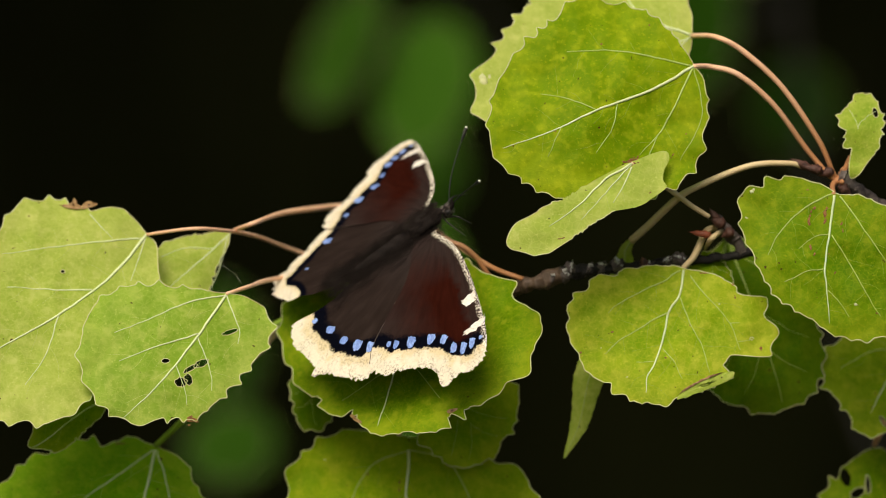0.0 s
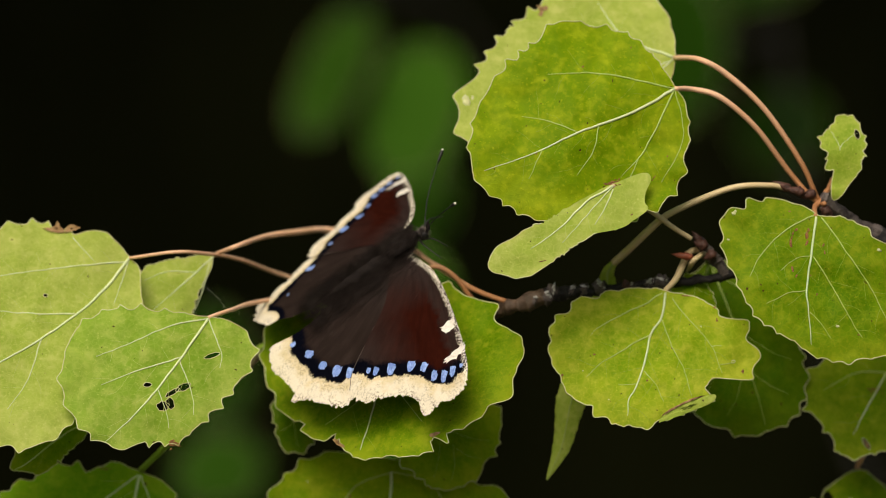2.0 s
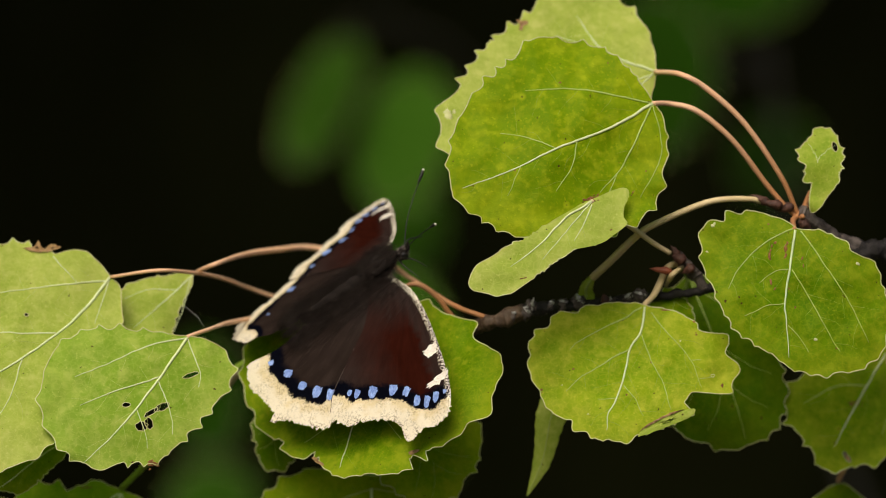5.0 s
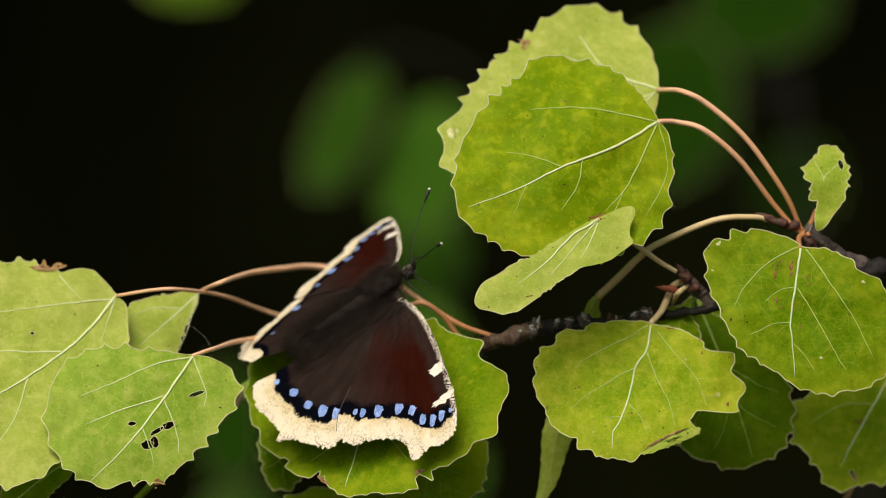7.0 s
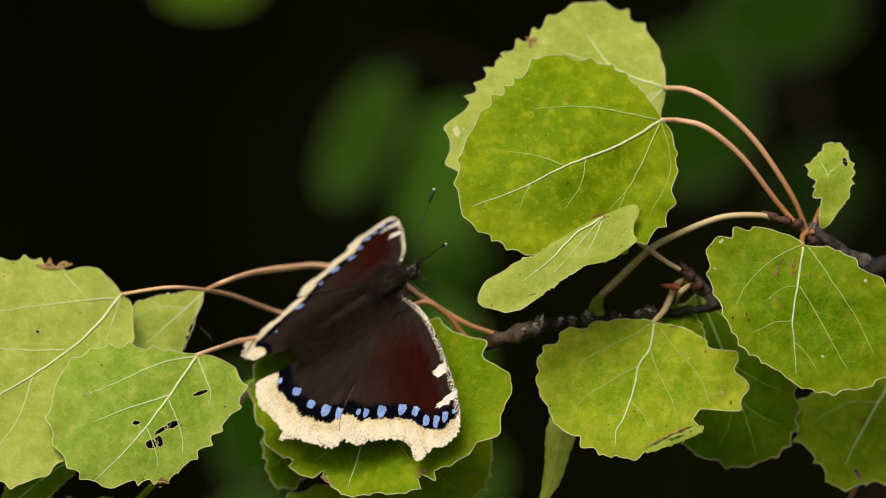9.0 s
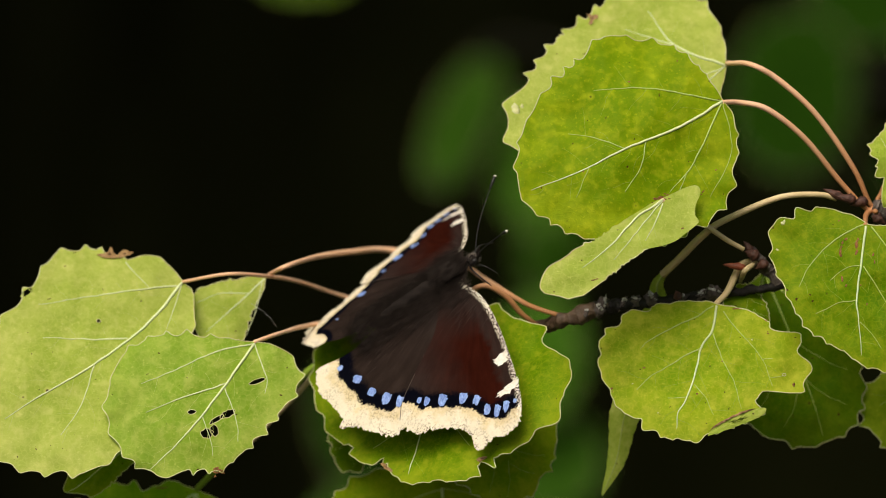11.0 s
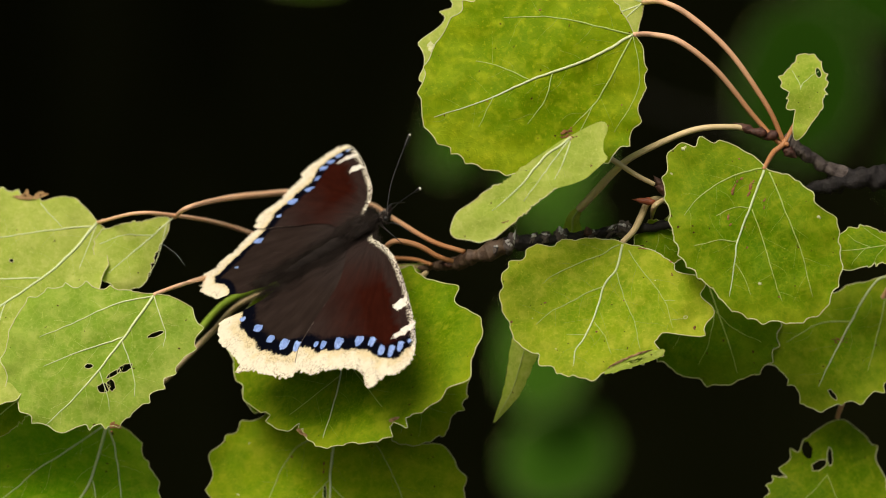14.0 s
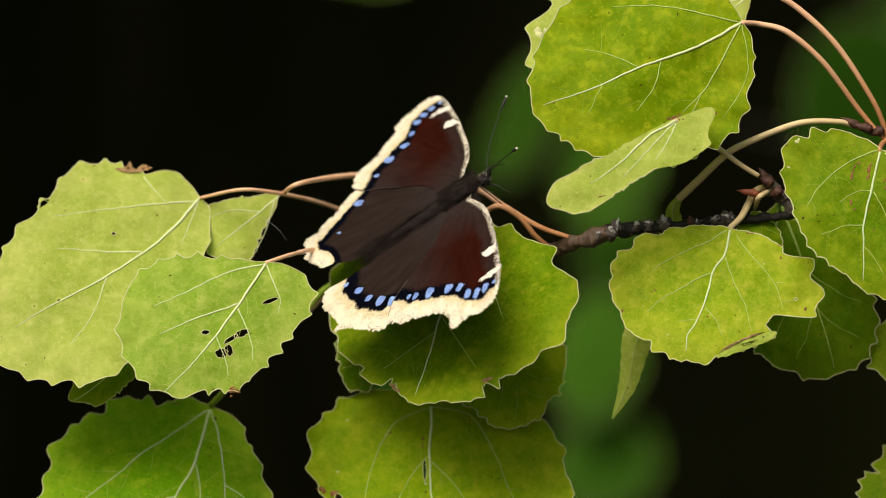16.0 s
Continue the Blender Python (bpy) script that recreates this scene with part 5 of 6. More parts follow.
hind_right = wing("hindwing", butterfly, 1, HIND_RIGHT, (5, 16), None, (33.0, 14.5), HINDWING,
    [(30.6, 24.3, 1.0, 1.5, -0.8), (33.4, 21.6, 1.35, 1.5, -0.8), (36.1, 17.8, 1.25, 1.2, -0.8), (38.2, 12.3, 1.25, 1.1, -0.6), (41.1, 6.8, 0.8, 0.7, 0)], [], "dark brown hindwing with a cream border", 0.0, 1.02)
hind_left = wing("hindwing", butterfly, -1, HIND_LEFT, (4, 15), None, (33.0, 13.0), HINDWING,
    [(32.4, 21.9, 1.0, 1.7, -0.8), (39.4, 15.2, 0.4, 0.6, -0.8)], [], "dark brown hindwing with a cream border", 0.0, 1.75, [((47.0, 9.0), -4.0, 6.5)])
fore_right = wing("forewing", butterfly, 1, FORE, (8, 22), (0, 8), (15.0, 27.0), FOREWING, FORE_SPOTS, FORE_BARS, "maroon forewing with a cream border and blue spots", 0.25, 1.10, [((3.5, 41.5), 4.0, 9.0)])
fore_left = wing("forewing", butterfly, -1, FORE_LEFT, (8, 22), (0, 8), (15.0, 27.0), FOREWING, FORE_LEFT_SPOTS, FORE_BARS, "maroon forewing with a cream border and blue spots", 0.25, 1.25, [((3.5, 41.5), 3.0, 8.0)])
for side, owner in ((1, fore_right), (-1, fore_left)):
    part("wing_fold", tube(bmesh.new(), curve_through([wing_place(side, *p, 0.29) for p in ((32.4, 28.6), (29.9, 24.9), (25.6, 21.2), (20.0, 16.6))], 8), [0.09 * MM, 0.06 * MM, 0.02 * MM], 5), FOLD, owner, "pale brown rear edge")

# body: thorax, abdomen, head with eyes, palps, feelers and legs
turn = Matrix((TAIL, SIDE, BACK)).transposed().to_4x4()
part("thorax", blob(bmesh.new(), body_place(5.0, 0.2, 0.7), (5.2 * MM, 3.0 * MM, 2.2 * MM), turn, 0.25, 3), FUR, butterfly, "dark brown furry thorax")
part("abdomen", tube(bmesh.new(), curve_through([body_place(s, 0, -0.9) for s in (8, 13, 19, 25, 30)], 6), [r * MM for r in (2.0, 2.3, 2.2, 1.7, 0.7)], 14, 0.2), FUR, butterfly, "dark furry abdomen")
HEAD = body_place(-1.4, 1.5, 0.9)
head = part("head", blob(bmesh.new(), HEAD, (1.5 * MM, 1.7 * MM, 1.4 * MM), turn, 0.2, 3), FUR, butterfly)
for l in (-1.2, 1.3):
    part("eye", blob(bmesh.new(), HEAD + body_place(-0.3, l, 0.2), (0.75 * MM, 0.6 * MM, 0.8 * MM), turn, 0.05, 3), HORN, head, "glossy dark eye")
for l in (-0.45, 0.45):
    part("palp", tube(bmesh.new(), curve_through([HEAD + body_place(*p) for p in ((-0.8, l, 0.0), (-2.0, l * 1.3, 0.7), (-2.9, l * 1.4, 1.5))], 5), [0.45 * MM, 0.42 * MM, 0.12 * MM], 8, 0.3), FUR, head)
for tip, bow in ((Vector((6.4, 2.0, 20.9)), Vector((-0.9, 0, 0.3))), (Vector((9.3, -7.0, 7.4)), Vector((0.3, 0, 0.7)))):
    start = HEAD / MM + Vector((0.4, 0.3, 0.7))
    line = curve_through([start * MM, (start.lerp(tip, 0.35) + bow) * MM, (start.lerp(tip, 0.7) + bow * 0.7) * MM, tip * MM], 10)
    feeler = part("antenna", tube(bmesh.new(), line, [0.15 * MM, 0.12 * MM, 0.13 * MM], 7), HORN, butterfly, "thin black antenna")
    part("club", tube(bmesh.new(), line[-7:], [0.15 * MM, 0.36 * MM, 0.44 * MM, 0.34 * MM], 9), HORN, feeler)
    part("club_tip", blob(bmesh.new(), line[-1], (0.36 * MM, 0.36 * MM, 0.36 * MM), None, 0.1, 2), WHITE_SCALES, feeler, "pale tip")
for knee, foot in (((-3.0, 4.0, -0.5), (-5.0, 6.0, -3.4)), ((-0.5, 5.0, 0.2), (-2.5, 9.0, -3.2)), ((-3.4, -2.6, 0.2), (-6.5, -4.6, -2.8)), ((2.0, -3.5, -1.5), (-1.0, -7.0, -5.0))):
    part("leg", tube(bmesh.new(), curve_through([body_place(0.5, 0.8, -0.8), body_place(*knee), body_place(*foot)], 6), [0.3 * MM, 0.2 * MM, 0.12 * MM], 7, 0.2), HORN, butterfly, "dark thin leg")


def hairs(count, seed, place, spread, reach, thick, material, label):
    """Fine hair as thin three-sided spikes; place gives the root and the way of each."""
    bm, rnd = bmesh.new(), random.Random(seed)
    for _ in range(count):
        p, way = place(rnd)
        way = (way + Vector((rnd.gauss(0, spread), rnd.gauss(0, spread), rnd.gauss(0, spread)))).normalized()
        long = rnd.uniform(*reach) * MM
        u = way.cross(Vector((0.3, 1, 0.2))).normalized() * thick * MM
        w = way.cross(u).normalized() * thick * MM
        tri = [bm.verts.new(p + q) for q in (u, -u * 0.5 + w, -u * 0.5 - w)]
        end = bm.verts.new(p + way * long)
        for i in range(3):
            bm.faces.new((tri[i], tri[(i + 1) % 3], end))
    tagged(part("hair", bm, material, butterfly, label), kind="stuff")


def along_wings(rnd):
    side, s = rnd.choice((-1, 1)), rnd.uniform(1, 33)
    d = abs(rnd.gauss(0, 4.0 if s > 9 else 5.0))
    out = (wing_place(side, s, d + 3) - wing_place(side, s, d)).normalized()
    return wing_place(side, s, d, 0.6), TAIL + out * (0.05 + d * 0.04) + BACK * 0.08


def on_thorax(rnd):
    s, a = rnd.uniform(-0.5, 10), rnd.gauss(0, 0.8)
    return body_place(s, 3.0 * math.sin(a), 0.7 + 2.0 * math.cos(a)), TAIL * 0.9 + SIDE * math.sin(a) * 0.7 + BACK * 0.15


def on_head(rnd):
    a, b = rnd.uniform(0, 6.28), rnd.uniform(-0.4, 1.4)
    way = -TAIL * math.sin(b) + (SIDE * math.cos(a) + BACK * math.sin(a)) * math.cos(b)
    return HEAD + way * 1.3 * MM, way


hairs(5200, 4, along_wings, 0.14, (2.5, 6.5), 0.045, HAIR_BROWN, "fine brown hair along the wing roots")
hairs(1200, 5, on_thorax, 0.18, (1.2, 2.6), 0.04, HAIR_BROWN, "dark brown hair on the thorax")
hairs(260, 6, on_head, 0.25, (0.6, 1.3), 0.04, HAIR, "grey hair on the head")


# ---- leaves far behind ----
def oval(a, b, turn):
    return [1 / math.hypot(math.cos(t - radians(turn)) / a, math.sin(t - radians(turn)) / b) for t in (2 * math.pi * i / 18 for i in range(18))]


sapling = tagged(new("sapling"), "young aspen shoot behind the branch, shade painted into its greens", "plant")
sapling.location = (0, 1.2546, Z0)
# each far leaf takes its depth of painted shade from the last column
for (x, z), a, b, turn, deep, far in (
        ((-40.3, 57.7), 36.4, 15.4, 65, 40, LEAF_FAR_SHADE_PAINT),
        ((1.7, 39.5), 36.4, 24.4, 70, 60, LEAF_FAR_HALF_SHADE),
        ((126.3, 70.3), 42, 32.2, 80, 50, LEAF_FAR_DEEP_SHADE),
        ((172.5, 117.9), 39.2, 23.8, 10, 80, LEAF_FAR_DEEP_SHADE),
        ((4.5, -8.1), 25.0, 18.5, 80, 120, LEAF_FAR_HALF_SHADE),
        ((-99.1, -92.1), 30.8, 18.2, 100, 60, LEAF_FAR_DEEP_SHADE),
        ((-2.5, -61.3), 32.2, 22.4, 80, 0, LEAF_FAR_HALF_SHADE),
        ((3.1, -114.5), 28, 23.8, 30, 20, LEAF_FAR_HALF_SHADE),
        ((-94.1, -141.1), 22.4, 18.2, 10, 0, LEAF_FAR_SHADE_PAINT),
        ((-116.0, 130.0), 24, 11, 0, 0, LEAF_FAR_LIGHT_SHADE),
        ((194.9, 31.1), 25.2, 22.4, 40, 140, LEAF_FAR_DEEP_SHADE),
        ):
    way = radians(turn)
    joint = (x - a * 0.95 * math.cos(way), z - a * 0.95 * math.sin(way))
    leaf(sapling, "aspen leaf with shade painted into its dark green", (x, z), deep, oval(a, b, turn), joint, (x + a * math.cos(way), z + a * math.sin(way)),
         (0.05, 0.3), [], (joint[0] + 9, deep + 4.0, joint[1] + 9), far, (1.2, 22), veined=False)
    sapling.children[-1].name = "leaf"
bm = bmesh.new()
tube(bm, curve_through([Vector(p) * MM for p in [(284.5, 40, -1422.1), (278.9, 50, -884.5), (256.5, 60, -268.5), (217.3, 70, -100.5), (194.9, 80, 31.1), (178.1, 90, 207.5)]], 10), [9 * MM, 6 * MM, 3.4 * MM, 2.5 * MM, 2 * MM, 1.5 * MM], 8, 0.3)
part("stem", bm, BARK_FAR_SHADE, sapling, "thin grey stem")
bm = bmesh.new()
tube(bm, curve_through([Vector(p) * MM for p in [(189.3, 84, 81.5), (110.9, 70, 50.7), (49.3, 60, 61.9), (21.3, 50, 87.1), (-12.3, 50, 98.8), (-37.5, 45, 91.3)]], 10), [1.6 * MM, 1.4 * MM, 1.0 * MM], 8, 0.3)
part("side_twig", bm, BARK_FAR_SHADE, sapling, "thin grey side twig")


# ---- ground and the sheet of painted dark behind ----
GROUND = plain_material("forest_floor", (0.018, 0.013, 0.008), (0.05, 0.038, 0.022), 9, 0.95, 0.6)
# a wood's shade painted as near-black colour with faint upright streaks
SHADE_PAINT = plain_material("painted_wood_shade", (0.0036, 0.0042, 0.0012), (0.0140, 0.0158, 0.0052), 2.6, 1.0, 0.0, stretch=(2.4, 1, 0.4), shine=0.0)

bm = bmesh.new()
bmesh.ops.create_grid(bm, x_segments=60, y_segments=60, size=60)
for v in bm.verts:
    v.co.z = 0.06 * noise.noise(v.co * 0.4) - 0.03
tagged(part("ground", bm, GROUND), "dark forest floor of leaf litter", "ground", kind="structure")

# the sheet's unseen top arches over the far leaves and blocks sky light
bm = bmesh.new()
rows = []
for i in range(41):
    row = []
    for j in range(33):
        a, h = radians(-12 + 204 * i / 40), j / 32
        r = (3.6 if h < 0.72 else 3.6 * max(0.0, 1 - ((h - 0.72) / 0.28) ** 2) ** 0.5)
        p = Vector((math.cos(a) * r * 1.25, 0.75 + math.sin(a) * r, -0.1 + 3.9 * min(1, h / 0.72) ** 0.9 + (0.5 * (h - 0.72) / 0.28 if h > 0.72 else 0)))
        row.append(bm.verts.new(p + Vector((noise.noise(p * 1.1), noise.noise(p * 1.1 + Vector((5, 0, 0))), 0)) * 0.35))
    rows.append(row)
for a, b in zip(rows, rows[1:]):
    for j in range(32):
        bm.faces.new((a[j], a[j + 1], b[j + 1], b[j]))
tagged(part("backdrop", bm, SHADE_PAINT), "curved sheet painted with the darkness of a shaded wood behind", "backdrop", kind="structure")


# ---- what moves ----
def motions():
    """The butterfly shifts and opens its wings, and the leaves stir in the wind, each about the foot of its stalk (millimetres, degrees)."""
    def stir(thing, rows):
        rest = thing.location.copy()
        made = []
        for t, m in rows:
            made.append((t, Matrix.Translation(rest + m.translation * MM) @ m.to_3x3().to_4x4()))
        walk(thing, made)
        if thing in stalk_of:
            # the stalk keeps its foot on the twig and follows the blade with its end
            stalk, joint = stalk_of[thing]
            follow = []
            for t, m in rows:
                m = Matrix.Translation(m.translation * MM) @ m.to_3x3().to_4x4()
                end = m @ joint
                swing = joint.rotation_difference(end).to_matrix().to_4x4()
                follow.append((t, m.inverted() @ Matrix.Translation(end - swing @ joint) @ swing))
            walk(stalk, follow)

    stir(butterfly, [(0, pose(0.50, 0.00, 1.79, -1.45, -2.28, -1.34)),
        (0.5, pose(0.75, 0.00, 1.81, -1.32, -1.58, -0.69)),
        (1, pose(0.40, 0.00, 1.53, -1.13, -1.09, -1.04)),
        (1.5, pose(-0.48, 0.00, 1.45, -1.27, -2.04, -2.16)),
        (2, pose(-0.94, 0.00, 1.72, -1.38, -2.39, -2.41)),
        (2.5, pose(-0.68, 0.00, 1.61, -1.15, -2.53, -2.25)),
        (3, pose(-0.60, 0.00, 1.23, -0.88, -1.35, -1.62)),
        (5.5, pose(-0.64, 0.00, 0.88, -0.57, -0.89, -1.52)),
        (6, pose(-0.51, 0.00, 1.06, -0.73, -0.97, -1.49)),
        (6.5, pose(-0.62, 0.00, 1.10, -0.54, -1.03, -1.37)),
        (7, pose(-0.52, 0.00, 0.69, -0.44, -0.78, -1.01)),
        (7.5, pose(-0.81, 0.00, 0.50, -0.30, -0.60, -0.88)),
        (8, pose(-0.71, 0.00, 0.18, 0.13, -0.04, -0.69)),
        (8.5, pose(-0.54, 0.00, 0.14, 0.27, -0.47, -0.48)),
        (9, pose(-0.40, 0.00, 0.15, 0.10, -0.25, -0.30)),
        (9.5, pose(-0.68, 0.00, 0.49, -0.03, -0.36, -0.30)),
        (10, pose(-0.66, 0.00, 0.23, 0.06, -0.38, -0.21)),
        (12.5, pose(-0.64, -2.00, -2.84, 1.00, 1.74, 0.43)),
        (13, pose(0.72, -3.00, -2.66, 1.12, 3.16, 0.27)),
        (13.5, pose(-0.77, -3.00, -6.33, 4.91, 7.86, 2.59)),
        (14, pose(0.21, 0.00, -6.52, -1.70, 3.01, 3.82)),
        (14.5, pose(-0.93, 0.00, -1.85, -4.29, 1.16, -0.27)),
        (15, pose(-2.36, 0.00, -2.54, -2.20, 5.78, -3.10)),
        (15.5, pose(0.48, 0.00, -1.56, -4.11, 0.44, -0.13)),
        (16, pose(-1.00, 0.00, -1.66, -2.97, -1.53, -0.73))])
    spread = [(0, 8.2), (0.5, 9.0), (1, 7.8), (1.5, 3.2), (2, 3.7), (2.5, 2.8), (3, 1.3), (5.5, -0.2), (6, -0.3), (6.5, 0.1), (7, 0.2), (7.5, -0.8), (8, -0.5), (8.5, -0.3), (9, 0.0), (9.5, -1.2), (10, -0.8), (12.5, -1.8), (13, -3.3), (13.5, -1.9), (14, 9.9), (14.5, 7.9), (15, 10.4), (15.5, 19.3), (16, 18.5)]
    for side, wings in ((1, (fore_right, hind_right)), (-1, (fore_left, hind_left))):
        for one in wings:
            stir(one, [(t, Matrix.Rotation(radians(a * side), 4, TAIL)) for t, a in spread])
    stir(leaf_a, [(0, pose(-0.33, 0.00, -0.15, -0.23, 0.84, -0.32)), (0.5, pose(-0.45, 0.00, -0.20, 0.00, 1.04, -0.87)), (1, pose(-0.43, 0.00, -0.19, 0.19, 0.98, -0.46)), (1.5, pose(-0.34, 0.00, -0.15, -0.25, 0.86, -0.59)), (2, pose(-0.43, 0.00, -0.23, -0.15, 0.83, -0.69)), (2.5, pose(-0.53, 0.00, -0.17, -0.05, 0.77, -0.08)), (3, pose(-0.44, 0.00, -0.06, -0.47, 0.59, -0.14)), (5.5, pose(-0.09, 0.00, -0.14, 0.25, 0.49, -0.55)), (6, pose(-0.14, 0.00, -0.28, -0.35, 0.34, 0.06)), (6.5, pose(-0.09, 0.00, -0.22, 0.24, 0.48, -0.31)), (7, pose(-0.03, 0.00, 0.00, 0.29, 0.36, -0.23)), (7.5, pose(-0.03, 0.00, -0.12, 0.07, 0.22, -0.25)), (8, pose(-0.10, 0.00, 0.04, -0.04, 0.15, 0.43)), (8.5, pose(0.01, 0.00, 0.18, -0.08, -0.07, -0.24)), (9, pose(0.00, 0.00, 0.00, 0.00, 0.00, 0.00)), (9.5, pose(-0.10, 0.00, 0.02, 0.18, 0.24, 0.44)), (10, pose(0.05, 0.00, -0.21, -0.37, 0.15, 0.33)), (12.5, pose(-0.59, -0.02, -1.57, 6.42, 3.20, -6.77)), (13, pose(-1.10, -0.01, -2.81, -5.27, 4.90, -9.43)), (13.5, pose(-2.50, -0.02, -1.76, 13.83, 7.75, -4.16)), (14, pose(-0.47, -0.01, -1.49, 9.06, 3.91, -3.88)), (14.5, pose(-1.72, 0.00, 0.06, -0.25, -1.05, -5.19)), (15, pose(-2.14, 0.00, 0.36, -0.67, 2.50, -5.92)), (16, pose(0.17, 0.00, 0.17, 5.79, 1.43, -4.54))])
    stir(leaf_b, [(0, pose(-1.45, 0.00, -0.26, 1.11, -0.27, -3.22)), (0.5, pose(-1.49, 0.00, -0.24, 0.83, -0.05, -2.84)), (1, pose(-1.16, 0.00, -0.22, 0.56, -0.12, -2.36)), (1.5, pose(-1.16, 0.00, -0.18, 0.61, -0.11, -2.30)), (2, pose(-1.22, 0.00, -0.25, 0.36, -0.06, -2.14)), (2.5, pose(-1.23, 0.00, -0.28, -0.24, 0.26, -1.31)), (3, pose(-0.84, 0.00, 0.03, 0.36, -0.33, -1.19)), (5.5, pose(-0.10, 0.00, -0.30, -0.45, 0.41, 0.10)), (6, pose(-0.30, 0.00, -0.10, -0.88, 0.29, 0.13)), (6.5, pose(-0.56, 0.00, 0.00, -1.16, 0.45, 0.18)), (7, pose(-0.59, 0.00, 0.23, -0.93, 0.00, 0.15)), (7.5, pose(-0.31, 0.00, -0.18, -0.03, 0.34, 0.11)), (8, pose(-0.05, 0.00, 0.02, 0.05, 0.42, -0.52)), (8.5, pose(-0.14, 0.00, -0.15, 0.33, 0.63, -0.40)), (9, pose(0.00, 0.00, 0.00, 0.00, 0.00, 0.00)), (9.5, pose(-0.14, 0.00, -0.09, -0.21, 0.48, 0.81)), (10, pose(-0.16, 0.00, -0.12, -0.15, 0.41, 0.46)), (12.5, pose(-4.67, 0.01, -1.78, 2.51, 1.92, -20.28)), (13, pose(-5.43, 0.01, -4.72, 25.46, 5.96, -49.35)), (13.5, pose(0.39, 0.00, -0.41, -2.63, -1.80, -2.46)), (14, pose(0.89, 0.00, -0.50, -0.03, 0.43, -0.04)), (16, pose(0.44, 0.00, -0.25, -0.01, 0.22, -0.02))])
    stir(leaf_h, [(0, pose(-0.69, 0.00, -0.14, -0.79, 0.97, -0.18)), (0.5, pose(-0.54, 0.00, 0.13, -0.60, 0.99, -0.55)), (1, pose(-0.64, 0.00, -0.08, -0.68, 1.02, -0.32)), (1.5, pose(-0.56, 0.00, 0.05, -0.64, 0.76, -0.40)), (2, pose(-0.54, 0.00, 0.10, -0.42, 0.60, -0.73)), (2.5, pose(-0.46, 0.00, 0.13, -0.54, 0.47, -0.46)), (3, pose(-0.36, 0.00, 0.17, -0.38, 0.12, -0.52)), (5.5, pose(-0.24, 0.00, 0.08, -0.47, -0.28, 0.00)), (6, pose(-0.29, 0.00, -0.09, -0.57, -0.05, 0.32)), (6.5, pose(-0.29, 0.00, -0.13, -0.57, 0.00, 0.36)), (7, pose(-0.18, 0.00, 0.03, -0.45, -0.14, 0.19)), (7.5, pose(0.04, 0.00, 0.22, -0.03, -0.54, -0.19)), (8, pose(-0.10, 0.00, -0.02, -0.33, -0.17, 0.30)), (8.5, pose(-0.14, 0.00, 0.04, -0.43, -0.53, 0.26)), (9, pose(0.00, 0.00, 0.00, 0.00, 0.00, 0.00)), (9.5, pose(-0.05, 0.00, 0.00, -0.41, -0.74, 0.49)), (10, pose(-0.12, 0.00, -0.13, -0.40, -0.29, 0.47)), (12.5, pose(0.76, 0.00, 0.52, 3.81, -2.62, -0.87)), (13, pose(0.81, 0.00, 0.34, 2.07, -2.67, 3.34)), (13.5, pose(1.33, -0.01, 0.98, 5.44, -2.78, -0.68)), (14, pose(0.57, 0.00, 0.25, 2.34, -3.78, 1.22)), (14.5, pose(0.66, 0.00, 0.00, 3.80, -2.44, 1.51)), (15, pose(-0.06, 0.00, -0.43, 2.81, 0.79, -1.40)), (15.5, pose(0.43, 0.00, 0.36, 2.12, -0.80, -1.10)), (16, pose(0.46, 0.00, 0.43, 2.64, 0.39, -2.28))])
    stir(leaf_c, [(0, pose(-0.02, 0.00, 0.10, -0.79, -1.34, -0.11)), (0.5, pose(-0.10, 0.00, 0.09, -0.40, -1.18, -0.12)), (1, pose(-0.03, 0.00, 0.07, -0.33, -1.39, -0.05)), (1.5, pose(-0.03, 0.00, 0.13, -0.39, -1.39, -0.04)), (2, pose(-0.07, 0.00, 0.16, -0.85, -1.31, -0.16)), (2.5, pose(-0.01, 0.00, 0.14, -0.76, -1.43, -0.08)), (3, pose(0.03, 0.00, 0.28, -0.52, -1.46, 0.02)), (5.5, pose(0.23, 0.00, 0.04, -0.81, -0.09, 0.11)), (6, pose(-0.01, 0.00, 0.05, -0.46, -0.59, -0.06)), (6.5, pose(0.07, 0.00, 0.08, -0.50, -0.53, 0.01)), (7, pose(0.17, 0.00, 0.04, -0.46, -0.36, 0.10)), (7.5, pose(0.07, 0.00, 0.10, -0.43, -0.69, 0.03)), (8, pose(0.10, 0.00, 0.08, -0.39, -0.50, 0.05)), (8.5, pose(-0.07, 0.00, 0.04, -0.03, 0.05, -0.06)), (9, pose(0.00, 0.00, 0.00, 0.00, 0.00, 0.00)), (9.5, pose(-0.06, 0.00, 0.16, -0.54, -1.02, -0.10)), (10, pose(0.07, 0.00, -0.01, -0.39, -1.16, 0.01)), (12.5, pose(-0.84, 0.00, -0.69, 0.41, 2.44, -0.48)), (13, pose(-0.82, 0.00, -1.37, -0.41, 5.98, -0.59)), (13.5, pose(-0.43, 0.00, -1.43, 1.56, -0.33, -0.12)), (14, pose(-1.59, 0.00, -2.91, 3.72, 12.25, -1.04)), (14.5, pose(0.69, -0.01, 0.11, 4.34, 16.02, -0.19)), (15, pose(-1.35, -0.01, -3.20, 4.73, 9.67, -0.80)), (15.5, pose(-0.84, 0.00, -0.44, 0.28, 3.34, -0.47)), (16, pose(-0.30, 0.00, 0.19, -0.10, 2.71, -0.17))])
